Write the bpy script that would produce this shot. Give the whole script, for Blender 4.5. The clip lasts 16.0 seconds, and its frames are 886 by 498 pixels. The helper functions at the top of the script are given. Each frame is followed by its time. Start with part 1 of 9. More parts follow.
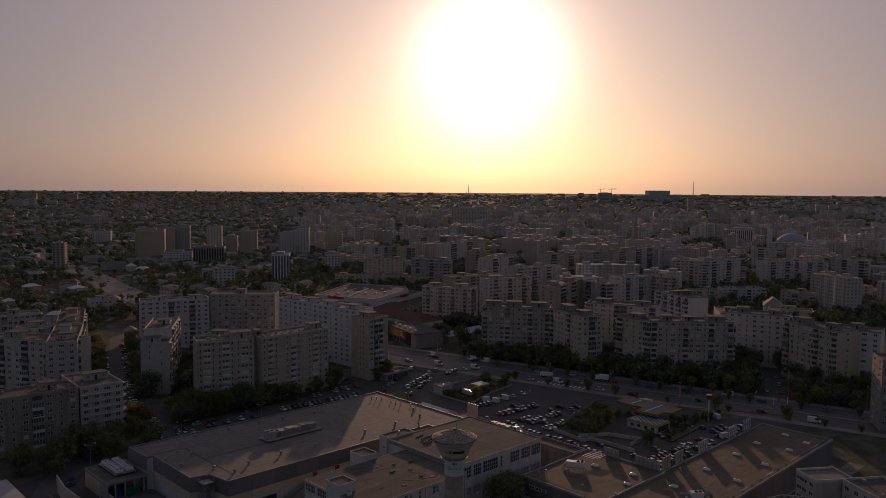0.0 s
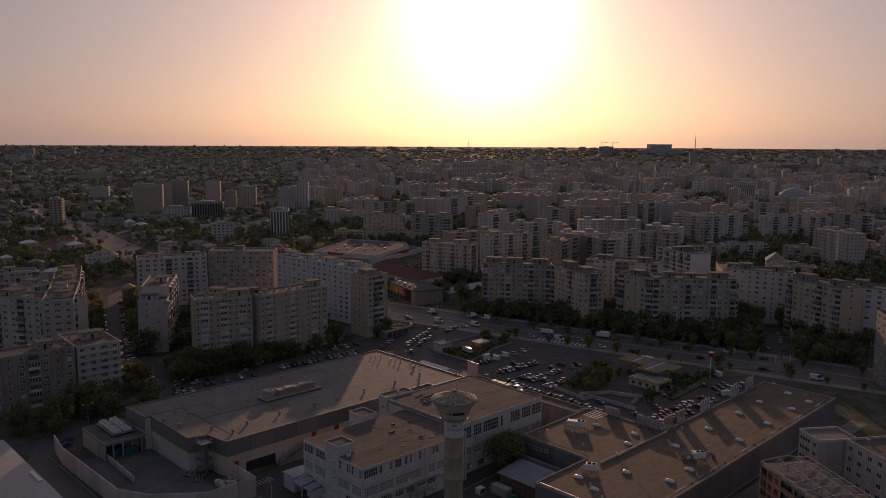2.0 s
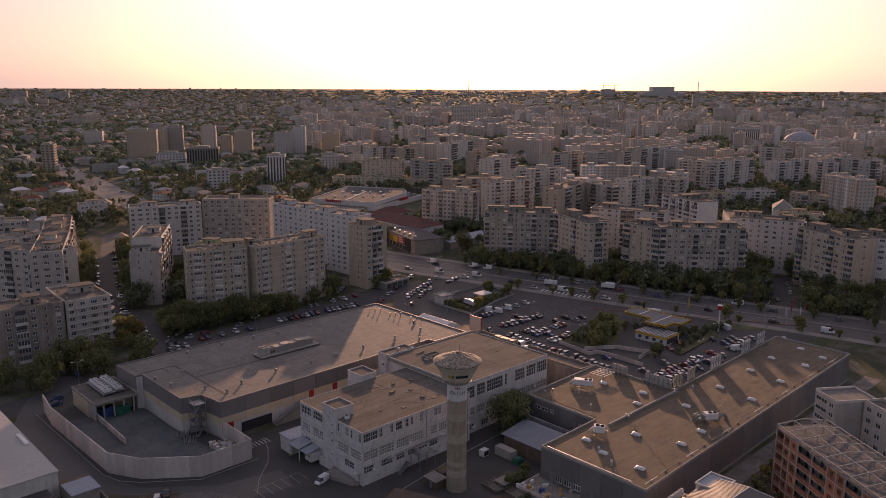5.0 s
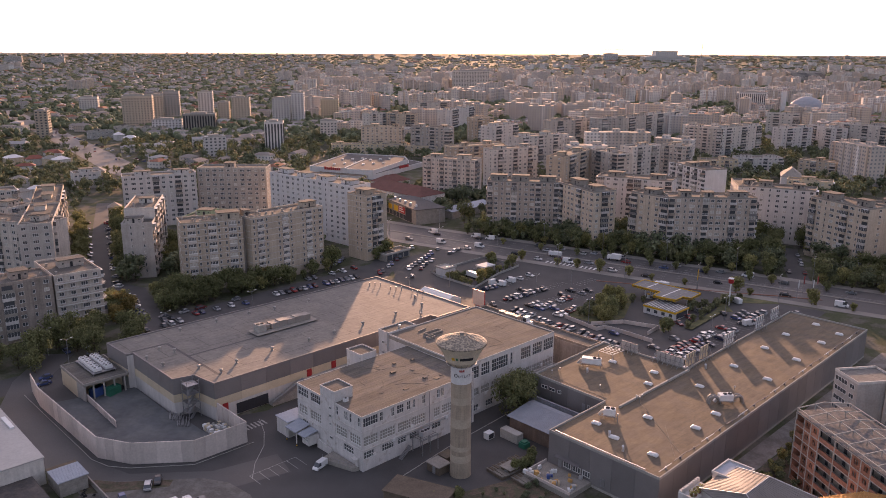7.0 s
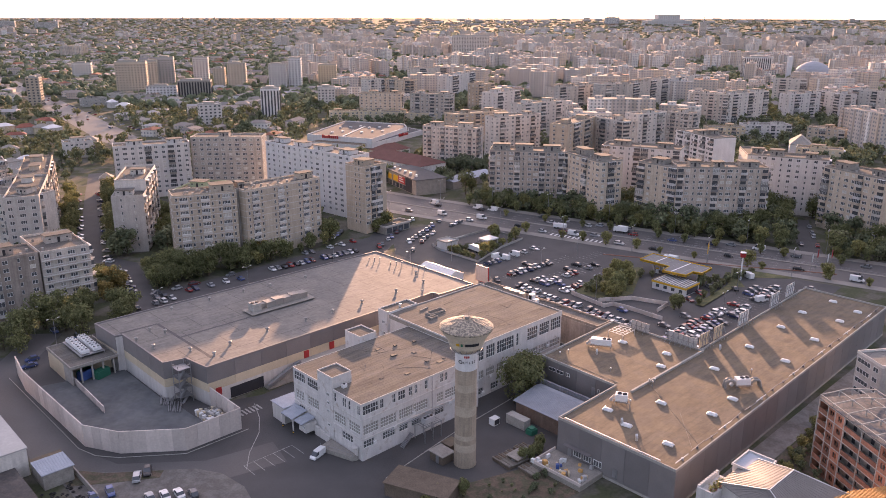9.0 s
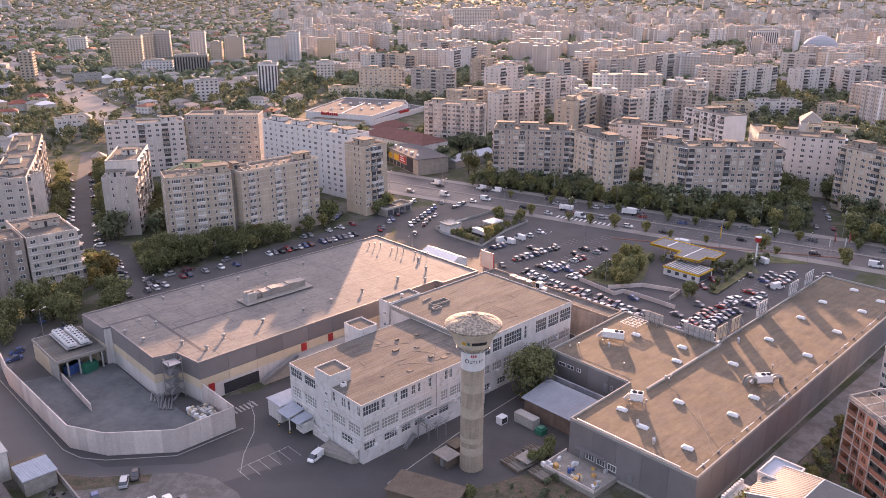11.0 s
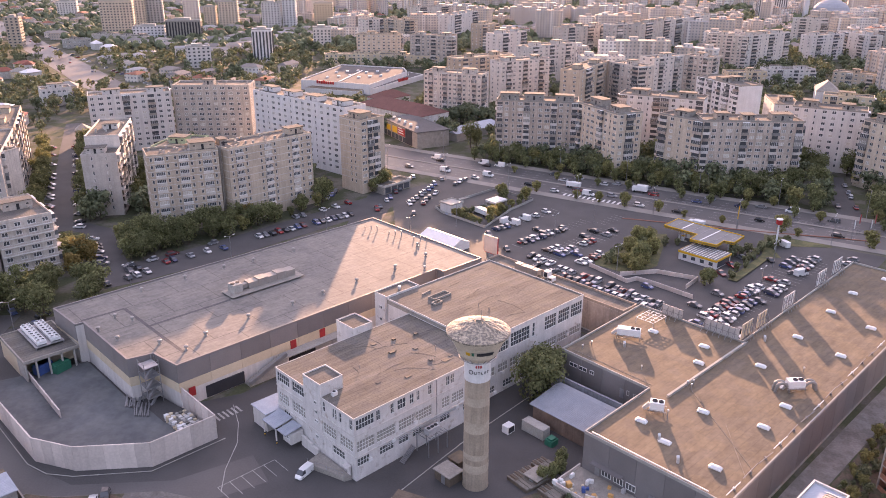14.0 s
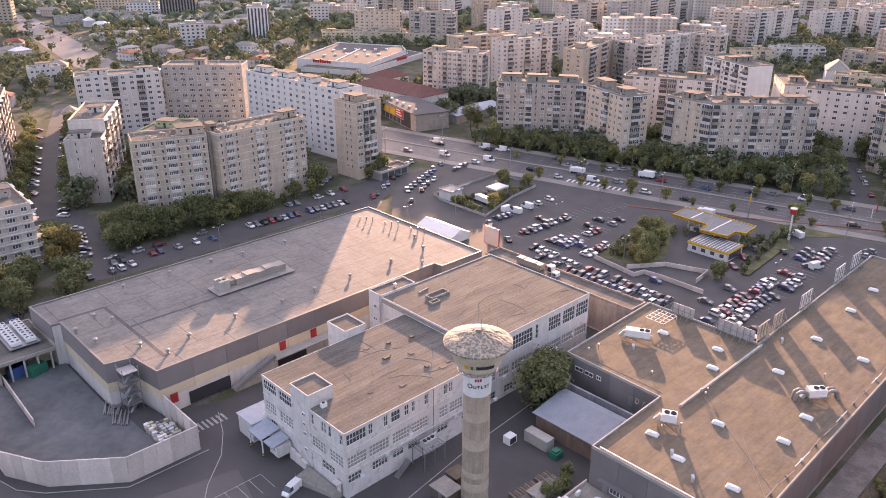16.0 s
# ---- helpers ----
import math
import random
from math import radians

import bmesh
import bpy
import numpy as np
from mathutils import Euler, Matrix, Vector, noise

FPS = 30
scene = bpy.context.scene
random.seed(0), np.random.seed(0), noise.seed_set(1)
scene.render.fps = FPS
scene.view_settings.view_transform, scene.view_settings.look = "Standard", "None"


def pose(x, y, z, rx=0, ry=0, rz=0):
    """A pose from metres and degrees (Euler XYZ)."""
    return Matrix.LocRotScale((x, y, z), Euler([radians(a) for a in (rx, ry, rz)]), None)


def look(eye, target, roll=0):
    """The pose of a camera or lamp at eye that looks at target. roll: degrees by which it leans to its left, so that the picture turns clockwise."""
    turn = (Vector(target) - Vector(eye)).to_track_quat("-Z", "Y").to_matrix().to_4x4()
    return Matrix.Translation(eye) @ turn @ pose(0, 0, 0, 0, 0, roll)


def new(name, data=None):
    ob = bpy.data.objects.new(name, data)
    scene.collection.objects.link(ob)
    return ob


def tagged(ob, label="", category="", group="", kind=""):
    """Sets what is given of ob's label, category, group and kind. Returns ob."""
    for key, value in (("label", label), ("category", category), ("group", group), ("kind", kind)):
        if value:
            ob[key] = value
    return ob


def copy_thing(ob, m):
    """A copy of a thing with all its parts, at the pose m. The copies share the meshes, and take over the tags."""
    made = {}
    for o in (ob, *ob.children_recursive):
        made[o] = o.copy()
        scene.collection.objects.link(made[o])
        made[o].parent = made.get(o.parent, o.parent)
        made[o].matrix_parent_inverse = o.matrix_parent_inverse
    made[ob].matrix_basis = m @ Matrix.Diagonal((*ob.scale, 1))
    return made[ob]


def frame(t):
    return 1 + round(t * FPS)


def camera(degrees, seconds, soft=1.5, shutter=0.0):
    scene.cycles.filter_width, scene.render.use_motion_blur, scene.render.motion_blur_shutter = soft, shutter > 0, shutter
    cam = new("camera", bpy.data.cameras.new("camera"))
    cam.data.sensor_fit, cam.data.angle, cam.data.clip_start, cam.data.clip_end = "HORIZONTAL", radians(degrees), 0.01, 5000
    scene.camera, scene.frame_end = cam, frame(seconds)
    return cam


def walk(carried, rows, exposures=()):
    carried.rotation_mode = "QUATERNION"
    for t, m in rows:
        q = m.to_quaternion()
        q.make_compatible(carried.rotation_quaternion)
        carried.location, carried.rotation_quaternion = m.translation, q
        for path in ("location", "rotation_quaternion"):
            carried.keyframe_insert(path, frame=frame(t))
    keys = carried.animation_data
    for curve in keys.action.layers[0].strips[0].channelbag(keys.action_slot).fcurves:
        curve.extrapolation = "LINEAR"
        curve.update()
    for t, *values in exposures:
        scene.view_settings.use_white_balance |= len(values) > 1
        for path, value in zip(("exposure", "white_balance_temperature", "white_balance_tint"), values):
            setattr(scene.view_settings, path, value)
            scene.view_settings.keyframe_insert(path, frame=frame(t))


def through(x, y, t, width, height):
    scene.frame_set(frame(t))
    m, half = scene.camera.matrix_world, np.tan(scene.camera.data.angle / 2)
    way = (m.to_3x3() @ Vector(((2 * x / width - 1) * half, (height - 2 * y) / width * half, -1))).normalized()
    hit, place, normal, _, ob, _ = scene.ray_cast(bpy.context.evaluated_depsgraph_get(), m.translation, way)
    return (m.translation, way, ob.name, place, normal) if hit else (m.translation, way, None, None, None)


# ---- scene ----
cam = camera(59.1, 16.0, soft=0.9)
PATH = [
    (0, (2.794, -2.013, 98.69), (2.747, -0.019, 98.534), 0.4),
    (0.5, (2.956, -0.898, 98.872), (2.909, 1.093, 98.687), 0.4),
    (1, (2.972, 0.646, 98.933), (2.925, 2.633, 98.713), 0.4),
    (1.5, (2.892, 2.127, 99.287), (2.846, 4.111, 99.038), 0.4),
    (2, (2.914, 3.671, 99.261), (2.867, 5.652, 98.989), 0.3),
    (2.5, (2.843, 5.419, 99.502), (2.797, 7.396, 99.206), 0.3),
    (3, (2.56, 7.391, 99.662), (2.514, 9.365, 99.342), 0.3),
    (3.5, (2.425, 9.386, 99.698), (2.379, 11.356, 99.355), 0.3),
    (4, (2.265, 11.461, 99.8), (2.22, 13.426, 99.433), 0.3),
    (6.5, (1.1, 23.959, 99.988), (1.057, 25.901, 99.512), 0.2),
    (7, (0.872, 26.936, 99.837), (0.828, 28.873, 99.34), 0.2),
    (7.5, (0.586, 29.528, 99.846), (0.543, 31.46, 99.33), 0.2),
    (8, (0.331, 32.572, 99.815), (0.289, 34.498, 99.277), 0.1),
    (8.5, (0.079, 35.271, 99.737), (0.037, 37.192, 99.18), 0.1),
    (9, (-0.288, 38.345, 99.618), (-0.33, 40.259, 99.039), 0.1),
    (9.5, (-0.626, 41.215, 99.619), (-0.668, 43.124, 99.024), 0.1),
    (10, (-0.901, 44.207, 99.671), (-0.944, 46.111, 99.061), 0.1),
    (12.5, (-2.297, 59.351, 99.478), (-2.338, 61.231, 98.798), 0.1),
    (13, (-2.339, 62.562, 99.489), (-2.379, 64.437, 98.796), 0.1),
    (13.5, (-2.333, 65.547, 99.494), (-2.373, 67.418, 98.787), 0.1),
    (14, (-2.211, 68.78, 99.49), (-2.253, 70.645, 98.769), 0.1),
    (14.5, (-2.101, 71.799, 99.536), (-2.143, 73.658, 98.802), 0.1),
    (15, (-1.998, 75.005, 99.444), (-2.041, 76.86, 98.696), 0.1),
    (15.5, (-1.926, 77.983, 99.478), (-1.969, 79.832, 98.717), 0.1),
    (16, (-1.84, 81.157, 99.542), (-1.883, 83.0, 98.767), 0.1),
]
EXPOSURES = [
    (0.0, -1.58, 6600, 26), (2.0, -1.26, 6800, 29), (4.0, -0.6, 7200, 33), (5.2, 0.05, 7150, 32), (6.5, 0.73, 7000, 31),
    (8.0, 1.32, 6800, 28), (10.0, 1.7, 6750, 28), (12.5, 1.95, 6750, 36), (14.5, 1.97, 6750, 31), (16.0, 1.98, 6750, 28),
]
walk(cam, [(t, look(eye, target, roll)) for t, eye, target, roll in PATH], EXPOSURES)

# ---- sky and sun: low evening sun straight ahead ----
SUN_EL, SUN_AZ = 8.3, 1.2          # degrees above the horizon, degrees clockwise from +y
sun_dir = Vector((math.sin(radians(SUN_AZ)) * math.cos(radians(SUN_EL)), math.cos(radians(SUN_AZ)) * math.cos(radians(SUN_EL)), math.sin(radians(SUN_EL))))
world = bpy.data.worlds.new("evening_sky")
scene.world = world
world.use_nodes = True
wn, wl = world.node_tree.nodes, world.node_tree.links
wn.clear()
w_out = wn.new("ShaderNodeOutputWorld")
w_bg = wn.new("ShaderNodeBackground")
w_sky = wn.new("ShaderNodeTexSky")
w_sky.sky_type, w_sky.sun_disc = "NISHITA", False
w_sky.sun_elevation, w_sky.sun_rotation = radians(SUN_EL), radians(SUN_AZ)
w_sky.altitude, w_sky.air_density, w_sky.dust_density, w_sky.ozone_density = 100, 1.0, 2.0, 1.5
w_bg.inputs[1].default_value = 0.05
wl.new(w_sky.outputs[0], w_bg.inputs[0])
# the halo of hazy air round the sun
w_tc = wn.new("ShaderNodeTexCoord")
w_dot = wn.new("ShaderNodeVectorMath")
w_dot.operation = "DOT_PRODUCT"
w_dot.inputs[1].default_value = Vector((math.sin(radians(2.0)) * math.cos(radians(9.2)), math.cos(radians(2.0)) * math.cos(radians(9.2)), math.sin(radians(9.2))))
wl.new(w_tc.outputs["Generated"], w_dot.inputs[0])
w_acos = wn.new("ShaderNodeMath")
w_acos.operation = "ARCCOSINE"
wl.new(w_dot.outputs["Value"], w_acos.inputs[0])
def halo(width, power, colour, strength, away=False):
    """Light falling off with the angle from the sun, or growing with it."""
    div = wn.new("ShaderNodeMath"); div.operation = "DIVIDE"; div.inputs[1].default_value = radians(width)
    wl.new(w_acos.outputs[0], div.inputs[0])
    pw = wn.new("ShaderNodeMath"); pw.operation = "POWER"; pw.inputs[1].default_value = power
    wl.new(div.outputs[0], pw.inputs[0])
    neg = wn.new("ShaderNodeMath"); neg.operation = "MULTIPLY"; neg.inputs[1].default_value = -1.0
    wl.new(pw.outputs[0], neg.inputs[0])
    ex = wn.new("ShaderNodeMath"); ex.operation = "EXPONENT"
    wl.new(neg.outputs[0], ex.inputs[0])
    st = wn.new("ShaderNodeMath"); st.operation = "MULTIPLY"; st.inputs[1].default_value = strength
    wl.new(ex.outputs[0], st.inputs[0])
    if away:
        st.inputs[1].default_value = -strength
        add = wn.new("ShaderNodeMath"); add.operation = "ADD"; add.inputs[1].default_value = strength
        wl.new(st.outputs[0], add.inputs[0])
        st = add
    bg = wn.new("ShaderNodeBackground")
    bg.inputs[0].default_value = (*colour, 1)
    wl.new(st.outputs[0], bg.inputs[1])
    return bg
w_last = w_bg
for ring in ((4.9, 2.2, (1.0, 0.93, 0.82), 3.4), (10.0, 1.3, (1.0, 0.74, 0.56), 0.30), (42.0, 1.6, (1.0, 0.82, 0.82), 0.82), (45.0, 1.5, (0.82, 0.98, 1.22), 0.22, True)):
    w_sum = wn.new("ShaderNodeAddShader")
    wl.new(w_last.outputs[0], w_sum.inputs[0])
    wl.new(halo(*ring).outputs[0], w_sum.inputs[1])
    w_last = w_sum
wl.new(w_last.outputs[0], w_out.inputs[0])

lamp = bpy.data.lights.new("sun", "SUN")
lamp.energy, lamp.angle, lamp.color = 4.5, radians(0.6), (1.0, 0.63, 0.36)
sun = new("sun", lamp)
sun.matrix_world = look(sun_dir * 1000, (0, 0, 0))

# ---- materials ----
def material(name, colour, rough=0.8, vary=0.18, big=0.15, small=3.0, bump=0.15, metal=0.0, per="", spec=0.4, second=None, mix_at=0.5, streak=0.0):
    """A weathered surface: broad stains and fine grain over a base colour. per: 'object' or 'island' adds a change from piece to piece."""
    m = bpy.data.materials.new(name)
    m.use_nodes = True
    n, l = m.node_tree.nodes, m.node_tree.links
    b = n["Principled BSDF"]
    b.inputs["Roughness"].default_value, b.inputs["Metallic"].default_value = rough, metal
    b.inputs["Specular IOR Level"].default_value = spec
    geo = n.new("ShaderNodeNewGeometry")
    def noise_at(scale, detail):
        t = n.new("ShaderNodeTexNoise")
        t.inputs["Scale"].default_value, t.inputs["Detail"].default_value = scale, detail
        l.new(geo.outputs["Position"], t.inputs["Vector"])
        return t.outputs["Fac"]
    a, c = noise_at(big, 4), noise_at(small, 3)
    add = n.new("ShaderNodeMath"); add.operation = "ADD"
    l.new(a, add.inputs[0]); l.new(c, add.inputs[1])
    span = n.new("ShaderNodeMapRange")
    span.inputs["From Min"].default_value, span.inputs["From Max"].default_value = 0.65, 1.35
    span.inputs["To Min"].default_value, span.inputs["To Max"].default_value = 1 - vary, 1 + vary
    l.new(add.outputs[0], span.inputs["Value"])
    value = span.outputs[0]
    if per:
        src = n.new("ShaderNodeObjectInfo").outputs["Random"] if per == "object" else geo.outputs["Random Per Island"]
        r = n.new("ShaderNodeMapRange"); r.inputs["To Min"].default_value, r.inputs["To Max"].default_value = 1 - 1.2 * vary, 1 + 1.2 * vary
        l.new(src, r.inputs["Value"])
        mul = n.new("ShaderNodeMath"); mul.operation = "MULTIPLY"
        l.new(value, mul.inputs[0]); l.new(r.outputs[0], mul.inputs[1])
        value = mul.outputs[0]
    if streak:
        mp = n.new("ShaderNodeMapping"); mp.inputs["Scale"].default_value = (0.9, 0.9, 0.07)
        l.new(geo.outputs["Position"], mp.inputs["Vector"])
        run = n.new("ShaderNodeTexNoise"); run.inputs["Scale"].default_value, run.inputs["Detail"].default_value, run.inputs["Roughness"].default_value = 1.0, 5, 0.65
        l.new(mp.outputs[0], run.inputs["Vector"])
        wash = n.new("ShaderNodeMapRange")
        for key, v in (("From Min", 0.32), ("From Max", 0.62), ("To Min", 1 - streak), ("To Max", 1 + 0.3 * streak)):
            wash.inputs[key].default_value = v
        l.new(run.outputs["Fac"], wash.inputs["Value"])
        mul = n.new("ShaderNodeMath"); mul.operation = "MULTIPLY"
        l.new(value, mul.inputs[0]); l.new(wash.outputs[0], mul.inputs[1])
        value = mul.outputs[0]
    base = n.new("ShaderNodeRGB"); base.outputs[0].default_value = (*colour, 1)
    col = base.outputs[0]
    if second:
        k = noise_at(big * 2.3, 5)
        step = n.new("ShaderNodeMapRange"); step.inputs["From Min"].default_value, step.inputs["From Max"].default_value = mix_at - 0.06, mix_at + 0.06
        l.new(k, step.inputs["Value"])
        mx = n.new("ShaderNodeMixRGB"); mx.inputs[2].default_value = (*second, 1)
        l.new(step.outputs[0], mx.inputs[0]); l.new(col, mx.inputs[1])
        col = mx.outputs[0]
    tint = n.new("ShaderNodeMixRGB"); tint.blend_type = "MULTIPLY"; tint.inputs[0].default_value = 1.0
    grey = n.new("ShaderNodeCombineColor")
    for i in range(3):
        l.new(value, grey.inputs[i])
    l.new(col, tint.inputs[1]); l.new(grey.outputs[0], tint.inputs[2])
    l.new(tint.outputs[0], b.inputs["Base Color"])
    if bump:
        bp = n.new("ShaderNodeBump"); bp.inputs["Strength"].default_value = bump; bp.inputs["Distance"].default_value = 0.05
        l.new(c, bp.inputs["Height"]); l.new(bp.outputs[0], b.inputs["Normal"])
    return m

def palette(name, colours, rough=0.35, metal=0.0, coat=0.0):
    """One of several colours, picked piece by piece."""
    m = bpy.data.materials.new(name)
    m.use_nodes = True
    n, l = m.node_tree.nodes, m.node_tree.links
    b = n["Principled BSDF"]
    b.inputs["Roughness"].default_value, b.inputs["Metallic"].default_value, b.inputs["Coat Weight"].default_value = rough, metal, coat
    ramp = n.new("ShaderNodeValToRGB")
    ramp.color_ramp.interpolation = "CONSTANT"
    e = ramp.color_ramp.elements
    while len(e) < len(colours):
        e.new(0.5)
    for i, c in enumerate(colours):
        e[i].position, e[i].color = i / len(colours), (*c, 1)
    l.new(n.new("ShaderNodeObjectInfo").outputs["Random"], ramp.inputs[0])
    nz = n.new("ShaderNodeTexNoise"); nz.inputs["Scale"].default_value = 1.7
    rr = n.new("ShaderNodeMapRange"); rr.inputs["To Min"].default_value, rr.inputs["To Max"].default_value = rough * 0.7, rough * 1.4
    l.new(nz.outputs["Fac"], rr.inputs["Value"]); l.new(rr.outputs[0], b.inputs["Roughness"])
    l.new(ramp.outputs[0], b.inputs["Base Color"])
    return m

M_ground = material("dry_earth", (0.115, 0.108, 0.09), 0.95, 0.3, 0.05, 1.2, 0.3, second=(0.07, 0.078, 0.046), mix_at=0.48, spec=0.1)
M_asphalt = material("asphalt", (0.070, 0.067, 0.067), 0.85, 0.22, 0.12, 4.0, 0.1)
M_road = material("road_asphalt", (0.080, 0.077, 0.077), 0.6, 0.2, 0.08, 3.0, 0.1)
M_paving = material("paving", (0.24, 0.22, 0.20), 0.9, 0.15, 0.2, 5.0, 0.1)
M_line_worn = material("worn_road_paint", (0.30, 0.295, 0.285), 0.8, 0.4, 0.8, 5.0, 0.0)
M_line = material("road_paint", (0.62, 0.62, 0.60), 0.7, 0.3, 0.6, 6.0, 0.0)
M_felt = material("roof_felt", (0.150, 0.117, 0.081), 0.9, 0.18, 0.10, 1.4, 0.12, second=(0.130, 0.105, 0.08))
M_membrane = material("roof_membrane", (0.19, 0.179, 0.163), 0.85, 0.16, 0.06, 1.1, 0.1, second=(0.164, 0.156, 0.147))
def seamed(m, width, length, dark, lap=0.04, stretch=1.0, wash=(0.66, 1.24), grain=0.35):
    """Lapped sheets on a roof: faint dark seams, turned with the plan."""
    n, l = m.node_tree.nodes, m.node_tree.links
    geo = n.new("ShaderNodeNewGeometry")
    mp = n.new("ShaderNodeMapping"); mp.inputs["Rotation"].default_value = (0, 0, radians(-45))
    l.new(geo.outputs["Position"], mp.inputs["Vector"])
    br = n.new("ShaderNodeTexBrick")
    br.inputs["Color1"].default_value, br.inputs["Color2"].default_value, br.inputs["Mortar"].default_value = (1, 1, 1, 1), (0.96, 0.96, 0.96, 1), (dark, dark, dark, 1)
    br.inputs["Scale"].default_value, br.inputs["Mortar Size"].default_value, br.inputs["Brick Width"].default_value, br.inputs["Row Height"].default_value = 1.0, lap, length, width
    l.new(mp.outputs[0], br.inputs["Vector"])
    nz = n.new("ShaderNodeTexNoise"); nz.inputs["Scale"].default_value, nz.inputs["Detail"].default_value, nz.inputs["Roughness"].default_value = grain, 8, 0.7
    along = n.new("ShaderNodeMapping"); along.inputs["Scale"].default_value = (stretch, 1, 1)
    l.new(mp.outputs[0], along.inputs["Vector"]); l.new(along.outputs[0], nz.inputs["Vector"])
    st = n.new("ShaderNodeMapRange"); st.inputs["From Min"].default_value, st.inputs["From Max"].default_value, st.inputs["To Min"].default_value, st.inputs["To Max"].default_value = 0.3, 0.7, *wash
    l.new(nz.outputs["Fac"], st.inputs["Value"])
    grey = n.new("ShaderNodeCombineColor")
    for i in range(3):
        l.new(st.outputs[0], grey.inputs[i])
    b = n["Principled BSDF"]
    src = b.inputs["Base Color"].links[0].from_socket
    for other in (br.outputs["Color"], grey.outputs[0]):
        mx = n.new("ShaderNodeMixRGB"); mx.blend_type = "MULTIPLY"; mx.inputs[0].default_value = 1.0
        l.new(src, mx.inputs[1]); l.new(other, mx.inputs[2])
        src = mx.outputs[0]
    l.new(src, b.inputs["Base Color"])
seamed(M_felt, 1.6, 14.0, 0.80, 0.05, 0.3, (0.7, 1.22), 0.6); seamed(M_membrane, 2.1, 13.0, 0.88, 0.06, 0.35, (0.76, 1.2), 0.9); seamed(M_membrane, 10.5, 13.0, 0.66, 0.14, 2.5, (0.86, 1.1), 0.5)
M_white = material("white_plaster", (0.60, 0.585, 0.58), 0.85, 0.10, 0.25, 2.5, 0.1, streak=0.09)
M_white_old = material("stained_white_plaster", (0.54, 0.515, 0.495), 0.9, 0.15, 0.12, 7.0, 0.15, streak=0.15)
M_panel_beige = material("beige_concrete_panel", (0.46, 0.385, 0.305), 0.9, 0.16, 0.3, 2.0, 0.15, per="object", streak=0.15)
M_panel_grey = material("grey_concrete_panel", (0.46, 0.415, 0.372), 0.9, 0.2, 0.25, 1.5, 0.15, per="object", streak=0.20)
M_panel_brown = material("brown_grey_panel", (0.33, 0.28, 0.245), 0.9, 0.2, 0.25, 1.5, 0.15, per="object", streak=0.30)
M_panel_weathered = material("weathered_beige_panel", (0.52, 0.44, 0.375), 0.9, 0.2, 0.3, 1.6, 0.15, per="object", streak=0.28)
M_panel_pale = material("pale_render", (0.50, 0.465, 0.43), 0.9, 0.16, 0.3, 2.0, 0.12, per="object", streak=0.12)
M_roof_sheet = material("grey_roof_sheet", (0.19, 0.187, 0.187), 0.8, 0.14, 0.5, 4.0, 0.04, metal=0.1)
M_concrete = material("concrete", (0.34, 0.325, 0.30), 0.9, 0.2, 0.5, 3.0, 0.2)
M_concrete_dark = material("stained_concrete", (0.26, 0.24, 0.215), 0.9, 0.25, 0.6, 3.0, 0.2)
M_metal_grey = material("grey_sheet_cladding", (0.195, 0.182, 0.182), 0.62, 0.1, 0.3, 4.0, 0.03, metal=0.2, per="object")
M_metal_light = material("galvanised_sheet", (0.55, 0.55, 0.56), 0.4, 0.12, 0.5, 4.0, 0.03, metal=0.5)
M_cream = material("cream_cladding", (0.52, 0.435, 0.315), 0.7, 0.1, 0.4, 3.0, 0.05, per="object")
M_frame = material("white_window_frame", (0.66, 0.66, 0.65), 0.6, 0.1, 1.0, 8.0, 0.0)
M_plastic = material("white_plastic", (0.66, 0.66, 0.66), 0.4, 0.08, 1.0, 6.0, 0.0)
M_dark = material("dark_opening", (0.03, 0.03, 0.035), 0.8, 0.2, 0.5, 3.0, 0.0)
M_black = material("black_rubber", (0.02, 0.02, 0.02), 0.8, 0.2, 2.0, 9.0, 0.0)
M_red = material("red_paint", (0.36, 0.03, 0.03), 0.5, 0.12, 0.8, 5.0, 0.0)
M_yellow = material("yellow_paint", (0.62, 0.36, 0.02), 0.45, 0.1, 0.8, 5.0, 0.0)
M_blue = material("blue_paint", (0.05, 0.10, 0.28), 0.5, 0.12, 0.8, 5.0, 0.0)
M_green = material("green_plastic", (0.02, 0.14, 0.09), 0.5, 0.15, 0.8, 5.0, 0.0)
M_tile_red = material("red_roof_tile", (0.24, 0.085, 0.06), 0.85, 0.25, 0.3, 2.5, 0.2, per="object")
M_brick = material("orange_hollow_brick", (0.29, 0.14, 0.095), 0.9, 0.3, 0.5, 3.0, 0.2, per="object")
M_timber = material("raw_timber", (0.55, 0.32, 0.12), 0.8, 0.2, 0.6, 4.0, 0.1)
M_bark = material("bark", (0.09, 0.07, 0.05), 0.95, 0.3, 1.0, 6.0, 0.4)
M_steel = material("painted_steel", (0.30, 0.30, 0.31), 0.5, 0.12, 1.0, 6.0, 0.0, metal=0.6)
def leaves(name, colour, through=0.5):
    """Leaves that let part of the light through."""
    m = material(name, colour, 0.75, 0.35, 0.2, 1.0, 0.0, per="island", spec=0.2)
    n, l = m.node_tree.nodes, m.node_tree.links
    b, out = n["Principled BSDF"], n["Material Output"]
    tr, mx = n.new("ShaderNodeBsdfTranslucent"), n.new("ShaderNodeMixShader")
    mx.inputs[0].default_value = through
    l.new(b.inputs["Base Color"].links[0].from_socket, tr.inputs["Color"])
    l.new(b.outputs[0], mx.inputs[1]); l.new(tr.outputs[0], mx.inputs[2]); l.new(mx.outputs[0], out.inputs["Surface"])
    return m
